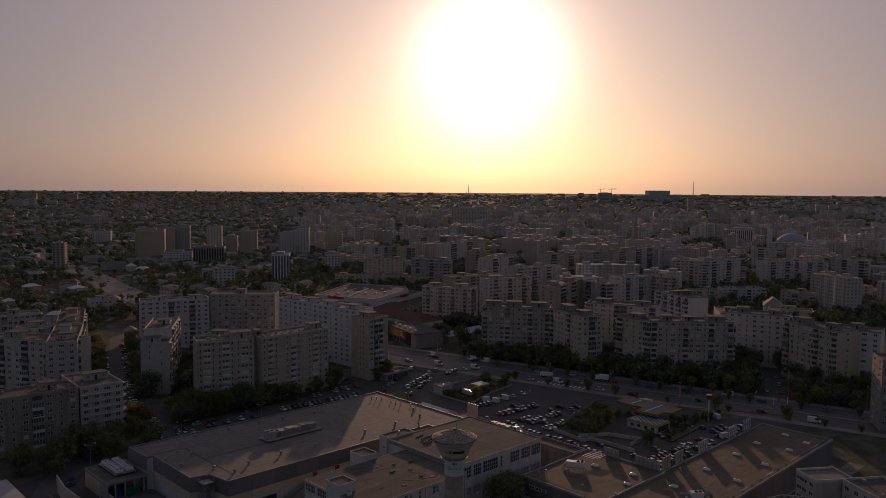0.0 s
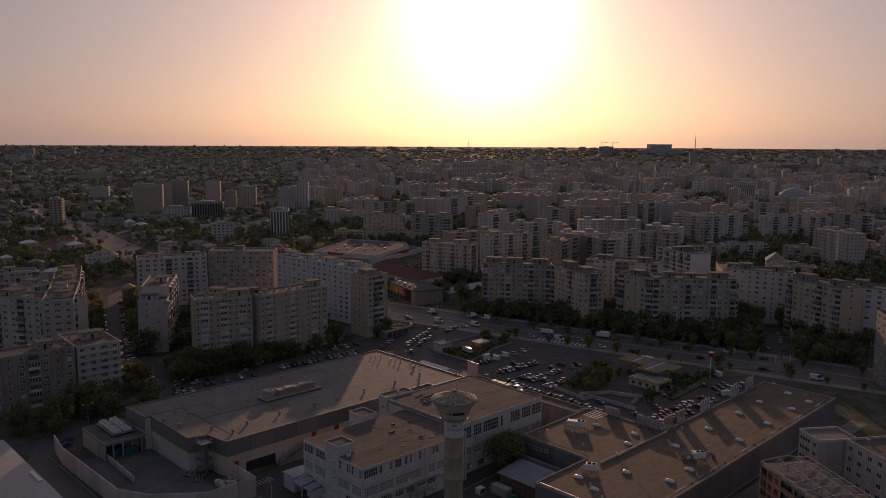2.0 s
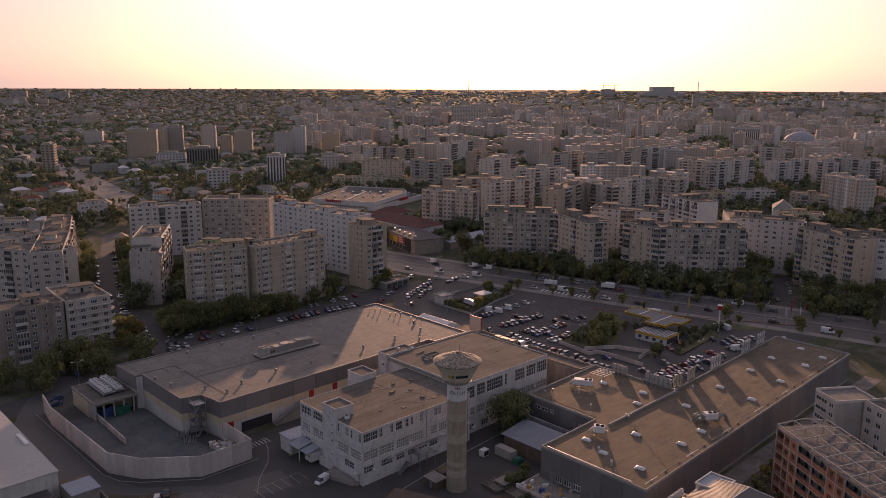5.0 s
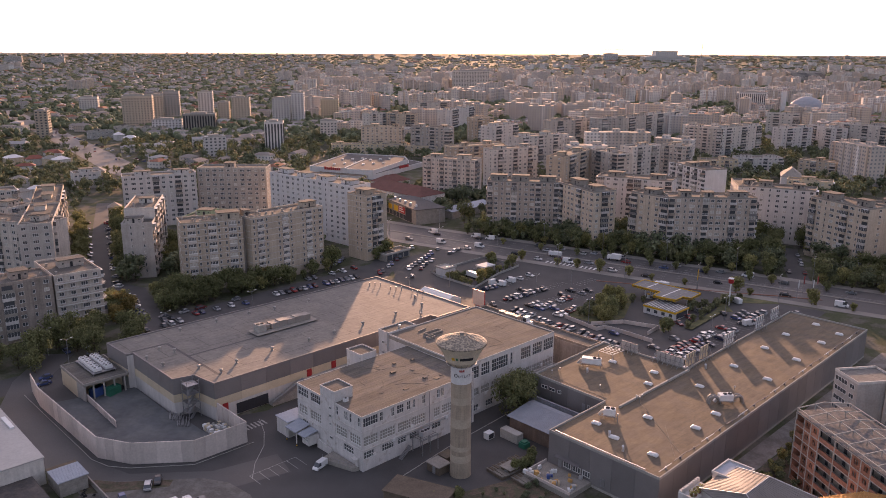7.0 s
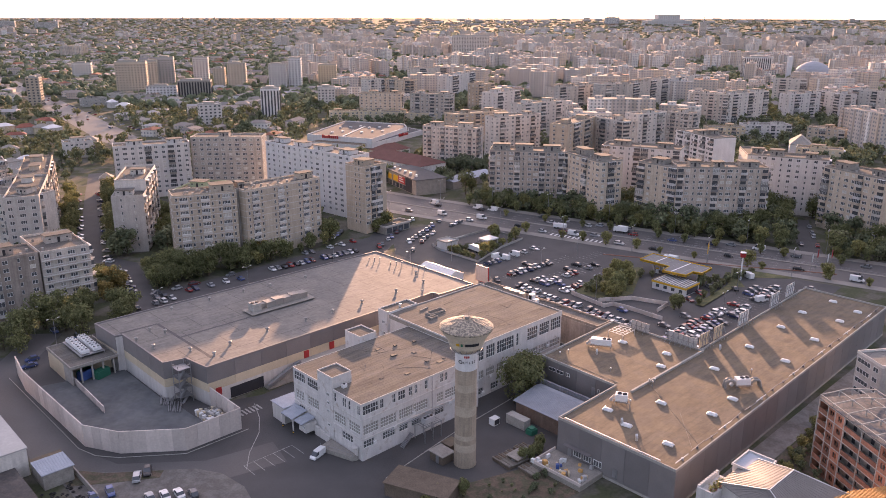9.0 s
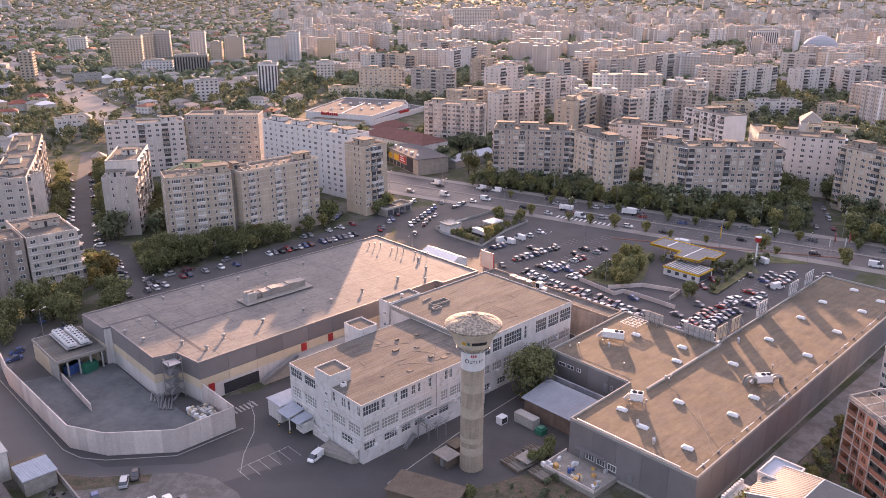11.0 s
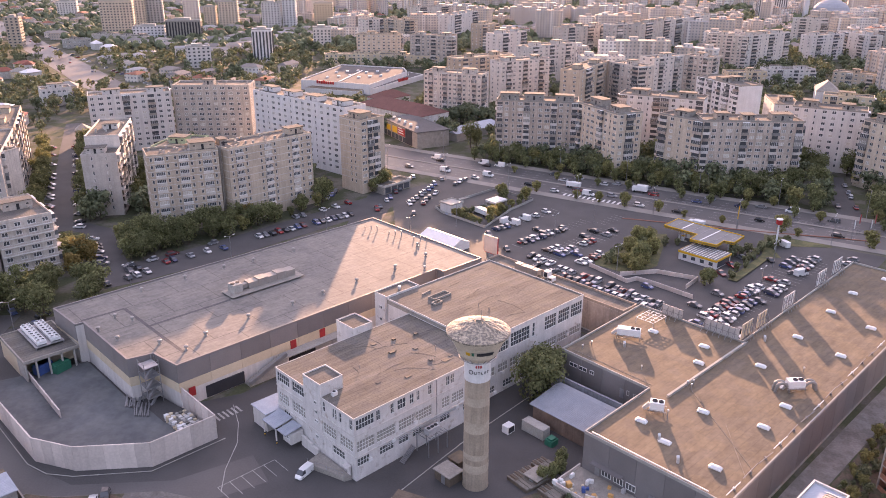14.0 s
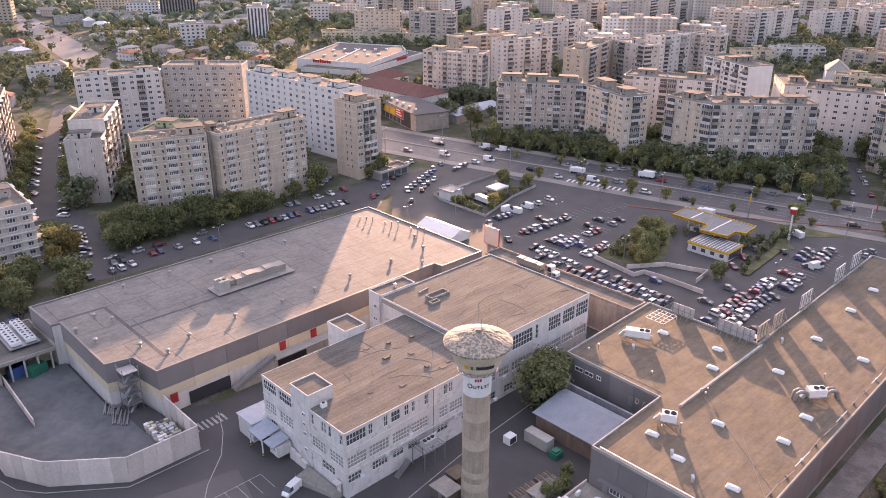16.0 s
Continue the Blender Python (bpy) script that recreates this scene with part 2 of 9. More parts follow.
M_leaf = [leaves("leaves_" + w, c) for w, c in
          (("deep_green", (0.165, 0.178, 0.085)), ("green", (0.20, 0.212, 0.10)), ("olive", (0.265, 0.255, 0.11)), ("turning", (0.25, 0.19, 0.07)))]
M_far_leaf = [leaves("far_leaves_" + w, c, 0.22) for w, c in (("deep_green", (0.125, 0.145, 0.085)), ("green", (0.15, 0.168, 0.095)), ("olive", (0.175, 0.178, 0.095)))]
M_scrub = material("dead_scrub", (0.115, 0.085, 0.062), 0.95, 0.4, 0.25, 2.5, 0.5, second=(0.075, 0.072, 0.045))
M_dust = material("dusty_lane", (0.20, 0.185, 0.172), 0.95, 0.25, 0.15, 2.0, 0.2, second=(0.16, 0.145, 0.132))
M_grass = material("dry_grass", (0.13, 0.12, 0.055), 0.95, 0.35, 0.15, 2.0, 0.4, second=(0.085, 0.09, 0.042))
M_glass = bpy.data.materials.new("window_glass")
M_glass.use_nodes = True
_b = M_glass.node_tree.nodes["Principled BSDF"]
_b.inputs["Base Color"].default_value, _b.inputs["Roughness"].default_value = (0.075, 0.08, 0.09, 1), 0.2
M_dusty_glass = bpy.data.materials.new("dusty_window_glass")
M_dusty_glass.use_nodes = True
_b = M_dusty_glass.node_tree.nodes["Principled BSDF"]
_b.inputs["Base Color"].default_value, _b.inputs["Roughness"].default_value = (0.10, 0.105, 0.11, 1), 0.25
# pale panes: curtains in the blocks, painted sky reflection in the factory
M_curtain_sky = material("curtain_and_sky_pale_glass", (0.30, 0.29, 0.27), 0.25, 0.2, 0.7, 3.0, 0.0, spec=0.5)
M_blind = material("glass_over_pale_blind", (0.46, 0.43, 0.38), 0.3, 0.2, 0.7, 3.0, 0.0, spec=0.5)
M_rust = material("rusty_red_lead_paint", (0.20, 0.08, 0.05), 0.8, 0.3, 0.6, 5.0, 0.1)
M_pale_sheet = material("pale_blue_sheet", (0.33, 0.36, 0.41), 0.65, 0.12, 0.5, 4.0, 0.03, spec=0.2)
M_roof_dark = material("dark_clay_tile", (0.135, 0.06, 0.05), 0.9, 0.25, 0.3, 2.5, 0.2)
M_store_roof = material("grey_store_roof", (0.125, 0.12, 0.12), 0.95, 0.2, 0.1, 1.0, 0.1, spec=0.05)
M_felt_grey = material("grey_roofing_felt", (0.142, 0.13, 0.113), 0.95, 0.25, 0.12, 2.2, 0.15, second=(0.128, 0.12, 0.112), spec=0.2)
seamed(M_felt_grey, 1.1, 12.0, 0.7, 0.06, 0.14)
M_paint = palette("car_paint", [(0.62, 0.62, 0.62), (0.02, 0.02, 0.022), (0.30, 0.31, 0.33), (0.08, 0.085, 0.095), (0.62, 0.62, 0.62), (0.03, 0.04, 0.09),
                                (0.16, 0.17, 0.18), (0.25, 0.02, 0.02), (0.4, 0.41, 0.42), (0.012, 0.012, 0.015), (0.05, 0.08, 0.2), (0.12, 0.02, 0.02)], 0.3, 0.2, 0.5)

# ---- building helpers ----
S2 = math.sqrt(0.5)
def uv(u, v, z=0.0):
    """The plan's own grid, turned 45 degrees: u towards the far right, v towards the far left."""
    return Vector(((u - v) * S2, (u + v) * S2, z))

def at_uv(u, v, z=0.0, turn=0.0):
    p = uv(u, v, z)
    return pose(p.x, p.y, p.z, 0, 0, 45 + turn)

def box(bm, x0, x1, y0, y1, z0, z1, mi=0):
    vs = [bm.verts.new((x, y, z)) for z in (z0, z1) for y in (y0, y1) for x in (x0, x1)]
    for q in ((0, 2, 3, 1), (4, 5, 7, 6), (0, 1, 5, 4), (2, 6, 7, 3), (0, 4, 6, 2), (1, 3, 7, 5)):
        bm.faces.new([vs[i] for i in q]).material_index = mi

def prism(bm, pts, z0, z1, mi=0):
    """An upright solid over a plan outline given anticlockwise."""
    lo, hi = [bm.verts.new((p[0], p[1], z0)) for p in pts], [bm.verts.new((p[0], p[1], z1)) for p in pts]
    k = len(pts)
    for i in range(k):
        bm.faces.new((lo[i], lo[(i + 1) % k], hi[(i + 1) % k], hi[i])).material_index = mi
    bm.faces.new(hi).material_index = mi
    bm.faces.new(lo[::-1]).material_index = mi

def tube(bm, rings, n=16, cap=True, mi=0, centre=(0, 0)):
    """A turned solid from (radius, height) rings."""
    rows = [[bm.verts.new((centre[0] + r * math.cos(2 * math.pi * i / n), centre[1] + r * math.sin(2 * math.pi * i / n), z)) for i in range(n)] for r, z in rings]
    for a, b in zip(rows, rows[1:]):
        for i in range(n):
            bm.faces.new((a[i], a[(i + 1) % n], b[(i + 1) % n], b[i])).material_index = mi
    if cap:
        bm.faces.new(rows[0][::-1]).material_index = mi
        bm.faces.new(rows[-1]).material_index = mi

def beam(bm, a, b, w, mi=0):
    """A square bar from a to b."""
    a, b = Vector(a), Vector(b)
    d = (b - a).normalized()
    s = d.cross(Vector((0, 0, 1)))
    s = (s if s.length > 1e-3 else Vector((1, 0, 0))).normalized() * w / 2
    t = d.cross(s).normalized() * w / 2
    vs = [bm.verts.new(p + i * s + j * t) for p in (a, b) for i, j in ((-1, -1), (1, -1), (1, 1), (-1, 1))]
    for q in ((0, 1, 5, 4), (1, 2, 6, 5), (2, 3, 7, 6), (3, 0, 4, 7), (3, 2, 1, 0), (4, 5, 6, 7)):
        bm.faces.new([vs[i] for i in q]).material_index = mi

def mesh_of(name, bm, *mats, smooth=False):
    me = bpy.data.meshes.new(name)
    if smooth:
        for f in bm.faces:
            f.smooth = True
    bm.to_mesh(me)
    bm.free()
    for m in mats:
        me.materials.append(m)
    return me

def part(name, bm, mat, parent, label="", smooth=False):
    mats = mat if isinstance(mat, (list, tuple)) else (mat,)
    ob = new(name, bm if isinstance(bm, bpy.types.Mesh) else mesh_of(name, bm, *mats, smooth=smooth))
    ob.parent = parent
    return tagged(ob, label)

def piece(name, me, parent, m):
    ob = new(name, me)
    ob.parent = parent
    ob.matrix_basis = m
    return ob

def thing(name, m, label, category, group="", kind=""):
    ob = new(name)
    ob.matrix_basis = m
    ob.empty_display_size = 0.5
    return tagged(ob, label, category, group, kind)

def solid(name, m, bm, mat, label, category, group="", kind="", smooth=False):
    """A thing that is one mesh."""
    mats = mat if isinstance(mat, (list, tuple)) else (mat,)
    ob = new(name, mesh_of(name, bm, *mats, smooth=smooth))
    ob.matrix_basis = m
    return tagged(ob, label, category, group, kind)

def B():
    return bmesh.new()

def sheet(name, pts, z, mat, label, category, kind="structure"):
    """A flat sheet with a thin edge over the ground."""
    bm = B()
    prism(bm, pts, z - 0.03, z)
    return solid(name, Matrix(), bm, mat, label, category, "", kind)

# ---- the ground: one sheet that rises gently towards the skyline ----
def lie(x, y):
    """The height of the land."""
    far = max(0.0, math.hypot(x, y - 60) - 2300) / 2600
    return 70.0 * min(far, 1.0) ** 1.5

bm = B()
rings = [0, 150, 300, 500, 750, 1000, 1400, 1800, 2200, 2500, 2800, 3100, 3400, 3700, 4000, 4300, 4600, 4860]
rows = []
for r in rings:
    rows.append([bm.verts.new((r * math.sin(a * math.pi / 36), 60 + r * math.cos(a * math.pi / 36), lie(r * math.sin(a * math.pi / 36), 60 + r * math.cos(a * math.pi / 36)))) for a in range(72)] if r else [bm.verts.new((0, 60, 0))])
for a, b in zip(rows, rows[1:]):
    for i in range(72):
        j = (i + 1) % 72
        bm.faces.new((a[0], b[j], b[i]) if len(a) == 1 else (a[i], a[j], b[j], b[i]))
bmesh.ops.recalc_face_normals(bm, faces=bm.faces)
solid("ground", Matrix(), bm, M_ground, "dry earth and worn grass between the streets of the city", "ground", "", "structure")

def ribbon(pts, width):
    """The outline of a band of that width along a line."""
    left, right = [], []
    for i, p in enumerate(pts):
        a, b = Vector(pts[max(i - 1, 0)]), Vector(pts[min(i + 1, len(pts) - 1)])
        d = (b - a).normalized()
        s = Vector((-d.y, d.x)) * width / 2
        left.append(Vector(p) + s); right.append(Vector(p) - s)
    return [tuple(p) for p in right] + [tuple(p) for p in reversed(left)]

def strip(name, pts, width, z, mat, label, category):
    bm = B()
    ring = ribbon(pts, width)
    k = len(pts)
    top, low = [bm.verts.new((*p, z)) for p in ring], [bm.verts.new((*p, z - 0.1)) for p in ring]
    for i in range(k - 1):
        bm.faces.new((top[i], top[i + 1], top[2 * k - 2 - i], top[2 * k - 1 - i]))
    for i in range(2 * k):
        bm.faces.new((low[i], low[(i + 1) % (2 * k)], top[(i + 1) % (2 * k)], top[i]))
    return solid(name, Matrix(), bm, mat, label, category, "", "structure")

AVENUE = [(-745, 1300), (-450, 905), (-277, 668), (-125, 512), (-25, 448), (75, 389), (160, 339), (420, 186)]
strip("avenue", AVENUE, 30, 0.06, M_road, "wide grey asphalt avenue with several traffic lanes", "road")
strip("median", [(-120, 509), (-25, 448), (75, 389), (160, 339), (420, 186)], 1.6, 0.24, M_paving, "narrow raised concrete median along the avenue", "median")
for off, nm in ((17.5, "far"), (-17.5, "near")):
    line = [(x + 0.507 * off, y + 0.862 * off) for x, y in AVENUE[3:]]
    strip("pavement", line, 5, 0.18, M_paving, "paved footway with a kerb beside the avenue", "pavement")
for lane in (-11, -7.5, -4, 4, 7.5, 11):
    bm = B()
    a, b = Vector((-25 + 0.507 * lane, 448 + 0.862 * lane)), Vector((160 + 0.507 * lane, 339 + 0.862 * lane))
    d = (b - a).normalized(); s = Vector((-d.y, d.x)) * 0.09
    for i in range(0, 30):
        p, q = a + d * (i * 7), a + d * (i * 7 + 3)
        prism(bm, [tuple(p - s), tuple(q - s), tuple(q + s), tuple(p + s)], 0.05, 0.072)
    solid("lane_marking", Matrix(), bm, M_line_worn, "dashed white lane marking painted on the avenue", "road marking", "lane markings", "structure")

# yards, car park and service streets round the stores
def uvs(*pts):
    return [tuple(uv(u, v)[:2]) for u, v in pts]
sheet("car_park_surface", uvs((209, 150), (218, 122), (291, 122), (330, 125), (322, 165), (313, 200), (309, 232), (300, 268), (290, 300), (255, 300), (225, 262), (209, 262)), 0.05, M_asphalt, "grey asphalt car park with painted bays", "car park")
sheet("service_yard", uvs((70, 175), (112, 145), (118, 128), (158, 126), (183, 127), (183, 150), (208, 152), (208, 206), (124, 200), (108, 206), (103, 262), (75, 262)), 0.045, M_asphalt, "patched dark asphalt service yard", "yard")
strip("side_street", [tuple(uv(u, v)[:2]) for u, v in ((40, 268), (92, 268), (150, 268), (215, 272), (240, 292), (275, 318))], 13, 0.04, M_asphalt, "narrow asphalt street lined with parked cars", "road")
strip("parking_street", [tuple(uv(u, v)[:2]) for u, v in ((122, 293), (136, 290), (160, 289), (200, 291), (245, 294))], 17, 0.052, M_asphalt, "asphalt street with parked cars behind the store", "road")
strip("link_street", [(-116, 305), (-126, 322), (-137, 341), (-158, 351)], 9, 0.062, M_asphalt, "short asphalt street between trees", "road")
strip("service_street", [tuple(uv(u, v)[:2]) for u, v in ((96, 285), (82, 268), (74, 252), (73, 205), (78, 190), (95, 176), (112, 172))], 10, 0.056, M_road, "asphalt service street curving round a yard wall", "road")
strip("tree_street", [(-152, 340), (-163, 365), (-206, 462), (-235, 530)], 9, 0.05, M_asphalt, "residential street between rows of parked cars", "road")
strip("back_lane", [tuple(uv(u, v)[:2]) for u, v in ((150, 91.6), (186, 92.3), (222, 92.5), (300, 92.5))], 5.4, 0.05, M_dust, "bare concrete lane behind a hall", "road")
strip("cross_street", [(147, 345), (157, 381), (165, 408), (171, 424)], 9, 0.05, M_asphalt, "street leading between the apartment blocks", "road")

# ---- roof, wall and window parts ----
def rim(bm, pts, z0, z1, w=0.35, mi=0):
    """A parapet along a closed outline (anticlockwise), as one welded ring."""
    inner = inset([tuple(p[:2]) for p in pts], w)
    k = len(pts)
    ol, oh = [bm.verts.new((p[0], p[1], z0)) for p in pts], [bm.verts.new((p[0], p[1], z1)) for p in pts]
    il, ih = [bm.verts.new((p[0], p[1], z0)) for p in inner], [bm.verts.new((p[0], p[1], z1)) for p in inner]
    for i in range(k):
        j = (i + 1) % k
        for f in ((ol[i], ol[j], oh[j], oh[i]), (oh[i], oh[j], ih[j], ih[i]), (ih[i], ih[j], il[j], il[i]), (il[i], il[j], ol[j], ol[i])):
            bm.faces.new(f).material_index = mi

def inset(pts, w):
    k, out = len(pts), []
    for i in range(k):
        a, b, c = Vector(pts[i - 1]), Vector(pts[i]), Vector(pts[(i + 1) % k])
        d0, d1 = (b - a).normalized(), (c - b).normalized()
        n0, n1 = Vector((-d0.y, d0.x)), Vector((-d1.y, d1.x))
        m = n0 + n1
        out.append(tuple(b + m * (w / max(0.3, m.dot(n0)))))
    return out

_windows = {}
def window_mesh(w, h, bars=1, rows=1, glass=None):
    """A framed window with its glass set back, in the plane y = 0, looking towards -y."""
    key = (round(w, 2), round(h, 2), bars, rows, (glass or M_glass).name)
    if key not in _windows:
        bm = B()
        f = 0.06 if rows > 1 else 0.09 if w > 1 else 0.07
        xs = [0.0]
        for i in range(bars + 1):
            xs += [(w - f) * i / (bars + 1) + f, (w - f) * (i + 1) / (bars + 1)]
        xs.append(w)
        zs = [0.0]
        for i in range(rows):
            zs += [(h - f) * i / rows + f, (h - f) * (i + 1) / rows]
        zs.append(h)
        front = [[bm.verts.new((x, 0.0, z)) for x in xs] for z in zs]
        for j in range(len(zs) - 1):
            for i in range(len(xs) - 1):
                q = (front[j][i], front[j][i + 1], front[j + 1][i + 1], front[j + 1][i])
                if i % 2 and j % 2:
                    back = [bm.verts.new((v.co.x, 0.09, v.co.z)) for v in q]
                    bm.faces.new(back).material_index = 1
                    for e in range(4):
                        bm.faces.new((q[e], q[(e + 1) % 4], back[(e + 1) % 4], back[e]))
                else:
                    bm.faces.new(q)
        edge = [v for v in front[0]] + [r[-1] for r in front[1:]] + front[-1][-2::-1] + [r[0] for r in front[-2:0:-1]]
        rear = [bm.verts.new((v.co.x, 0.15, v.co.z)) for v in edge]
        for e in range(len(edge)):
            bm.faces.new((edge[(e + 1) % len(edge)], edge[e], rear[e], rear[(e + 1) % len(edge)]))
        _windows[key] = mesh_of("window", bm, M_frame, glass or M_glass)
    return _windows[key]

_balconies = {}
def balcony_mesh(w, h, kind, mat):
    """A balcony standing out 1.1 m: 0 open with a solid parapet, 1 glazed in white, 2 open with rails, 3 panelled and glazed."""
    pane = M_curtain_sky if kind == 1 and mat.name.startswith(("pale", "grey_roof")) else M_dusty_glass if kind == 3 else M_glass
    key = (round(w, 2), round(h, 2), kind, mat.name)
    if key not in _balconies:
        bm = B()
        box(bm, 0, w, -1.1, 0, -0.16, -0.004)
        if kind != 2:
            prism(bm, [(0, 0), (0, -1.1), (w, -1.1), (w, 0), (w - 0.1, 0), (w - 0.1, -1.0), (0.1, -1.0), (0.1, 0)], 0, 1.0)
        else:
            k = len(bm.verts)
            gap, teeth = (w - 0.05) / 8, []
            for i in range(9):
                teeth += [(i * gap, 0.0), (i * gap + 0.05, 0.0)] + ([(i * gap + 0.05, 1.0), ((i + 1) * gap, 1.0)] if i < 8 else [])
            prism(bm, teeth + [(w, 1.06), (0, 1.06)], 1.05, 1.1, 2)
            for v in list(bm.verts)[k:]:
                v.co = Vector((v.co.x, -v.co.z, v.co.y))
        if kind in (1, 3):
            front = []
            for i in range(5):
                x = i * (w - 0.08) / 4
                front += ([(x, -1.04)] if i else []) + [(x, -1.1), (x + 0.08, -1.1)] + ([(x + 0.08, -1.04)] if i < 4 else [])
            n = len(bm.faces)
            prism(bm, [(0, 0)] + front + [(w, 0)], 1.0, h - 0.2, 2)
            bm.normal_update()
            for f in list(bm.faces)[n:]:
                if abs(f.normal.z) < 0.5 and f.calc_area() > 0.3 and f.calc_center_median().y > -1.05 and f.calc_center_median().y < -0.1:
                    f.material_index = 1
        else:
            box(bm, 0.3, w - 0.3, -0.05, -0.01, 0.05, h - 0.5, 1)
        _balconies[key] = mesh_of("balcony", bm, mat, pane, M_frame)
    return _balconies[key]

_boards = {}
def panel_board(w):
    if round(w, 2) not in _boards:
        bm = B(); box(bm, 0, w, -0.5, 0.0, 0.0, 0.9); box(bm, -0.03, w + 0.03, -0.53, 0.0, 0.9, 0.97)
        _boards[round(w, 2)] = mesh_of("balcony_panel", bm, M_panel_pale)
    return _boards[round(w, 2)]
BAY = {"g": (3.2, 1.38, 4), "w": (1.75, 1.35, 1), "n": (0.7, 0.8, 0), "d": (2.4, 1.4, 2), "s": (0.85, 1.3, 0)}
def facade(wall, owner, m, length, bays, floors, fh, z0, balc, rnd, sill=0.95, join=None):
    """One front with real openings. wall: the bmesh (in the building's axes) that takes piers and bands; m: from the front's axes
    (x along, -y outwards, z up) to the building's. Windows and balconies become parts of owner, or go into the bmesh join."""
    pitch = length / len(bays)
    def slab(x0, x1, za, zb):
        before = len(wall.verts)
        box(wall, x0, x1, 0, 0.25, za, zb)
        wall.verts.ensure_lookup_table()
        bmesh.ops.transform(wall, matrix=m, verts=wall.verts[before:])
    head = sill + 1.38
    top = z0 + floors * fh
    slab(0, length, z0, z0 + sill)
    for k in range(floors):
        z = z0 + k * fh
        slab(0, length, z + head, min(z + fh + sill, top) if k < floors - 1 else top)
        x = 0.0
        for i, c in enumerate(bays):
            if c in "wndsg":
                w, h, bars = BAY[c]
                xa = i * pitch + (pitch - w) / 2
                slab(x, xa, z + sill, z + head)
                x = xa + w
                me = window_mesh(w, 1.38, bars, 1, rnd.choice((None, None, None, None, None, None, M_dusty_glass, M_curtain_sky, M_blind)) if c != "s" else None)
                if join is None:
                    piece("window", me, owner, m @ pose(xa, 0.06, z + sill))
                    if c == "g":
                        piece("balcony_panel", panel_board(w + 0.3), owner, m @ pose(xa - 0.15, 0, z + sill - 0.95))
                else:
                    join.append((me, m @ pose(xa, 0.06, z + sill)))
            elif c == "b":
                kind = rnd.choice((0, 0, 1, 1, 3, 0, 2))
                if join is None:
                    piece("balcony", balcony_mesh(pitch - 0.15, fh, kind, rnd.choice((balc, balc, balc, M_white_old, M_panel_pale, M_concrete_dark, M_panel_brown, M_roof_sheet))), owner, m @ pose(i * pitch + 0.07, 0, z + 0.12))
                else:
                    join.append((balcony_mesh(pitch - 0.15, fh, kind, rnd.choice((balc, balc, balc, M_white_old, M_panel_pale, M_concrete_dark, M_panel_brown, M_roof_sheet))), m @ pose(i * pitch + 0.07, 0, z + 0.12)))
        slab(x, length, z + sill, z + head)

def joined(name, items, parent, label=""):
    """Far alike pieces joined into one mesh."""
    verts, faces, idx, mats = [], [], [], []
    for me, m in items:
        base = len(verts)
        verts += [tuple(m @ v.co) for v in me.vertices]
        slots = []
        for s in me.materials:
            if s not in mats:
                mats.append(s)
            slots.append(mats.index(s))
        for p in me.polygons:
            faces.append([base + i for i in p.vertices]); idx.append(slots[p.material_index])
    out = bpy.data.meshes.new(name)
    out.from_pydata(verts, [], faces)
    out.polygons.foreach_set("material_index", idx)
    for s in mats:
        out.materials.append(s)
    ob = part(name, out, None, parent, label)
    ob["kind"] = "stuff"
    return ob

def roof_kit(owner, x0, x1, y0, y1, z, rnd, boxes=2, vents=6, wallmat=None, felt=None, heads=()):
    """Parapet, felt, stair heads and vents on a flat roof."""
    pts = [(x0, y0), (x1, y0), (x1, y1), (x0, y1)]
    bm = B(); box(bm, x0 + 0.3, x1 - 0.3, y0 + 0.3, y1 - 0.3, z - 0.1, z + 0.08)
    part("roof", bm, felt or M_felt_grey, owner)
    bm = B(); rim(bm, pts, z - 0.02, z + 0.75, 0.3)
    part("parapet", bm, wallmat or M_concrete, owner)
    for i in range(len(heads) or boxes):
        w, d, h = rnd.uniform(5, 9.5), min(rnd.uniform(4, 6.5), (y1 - y0) * 0.5), rnd.uniform(2.2, 3.0)
        w = min(w, 0.55 * (x1 - x0))
        cx = min(x0 + (x1 - x0) * (heads[i] if heads else (i + 0.5 + rnd.uniform(-0.15, 0.15)) / boxes), x1 - w / 2 - 0.3)
        cy = (y0 + y1) / 2 + rnd.uniform(-0.8, 0.8)
        bm = B()
        box(bm, cx - w / 2, cx + w / 2, cy - d / 2, cy + d / 2, z, z + h)
        box(bm, cx - w / 2 - 0.35, cx + w / 2 + 0.35, cy - d / 2 - 0.35, cy + d / 2 + 0.35, z + h, z + h + 0.22, 2)
        for q in range(3):
            box(bm, cx - w / 2 + w * (q + 0.35) / 3, cx - w / 2 + w * (q + 0.35) / 3 + 0.7, cy - d / 2 - 0.03, cy - d / 2 + 0.01, z + 1.3, z + 1.8, 1)
        box(bm, cx - 0.5, cx + 0.4, cy - d / 2 - 0.03, cy - d / 2 + 0.01, z, z + 2.0, 1)
        part("stair_head", bm, [wallmat or M_concrete, M_dark, M_felt_grey], owner)
    for i in range(vents):
        cx, cy = rnd.uniform(x0 + 1, x1 - 1), rnd.uniform(y0 + 1, y1 - 1)
        bm = B()
        box(bm, cx - 0.35, cx + 0.35, cy - 0.25, cy + 0.25, z, z + 0.9)
        box(bm, cx - 0.45, cx + 0.45, cy - 0.35, cy + 0.35, z + 0.98, z + 1.08)
        box(bm, cx - 0.3, cx - 0.2, cy - 0.2, cy + 0.2, z + 0.9, z + 0.98); box(bm, cx + 0.2, cx + 0.3, cy - 0.2, cy + 0.2, z + 0.9, z + 0.98)
        part("roof_vent", bm, M_concrete, owner)

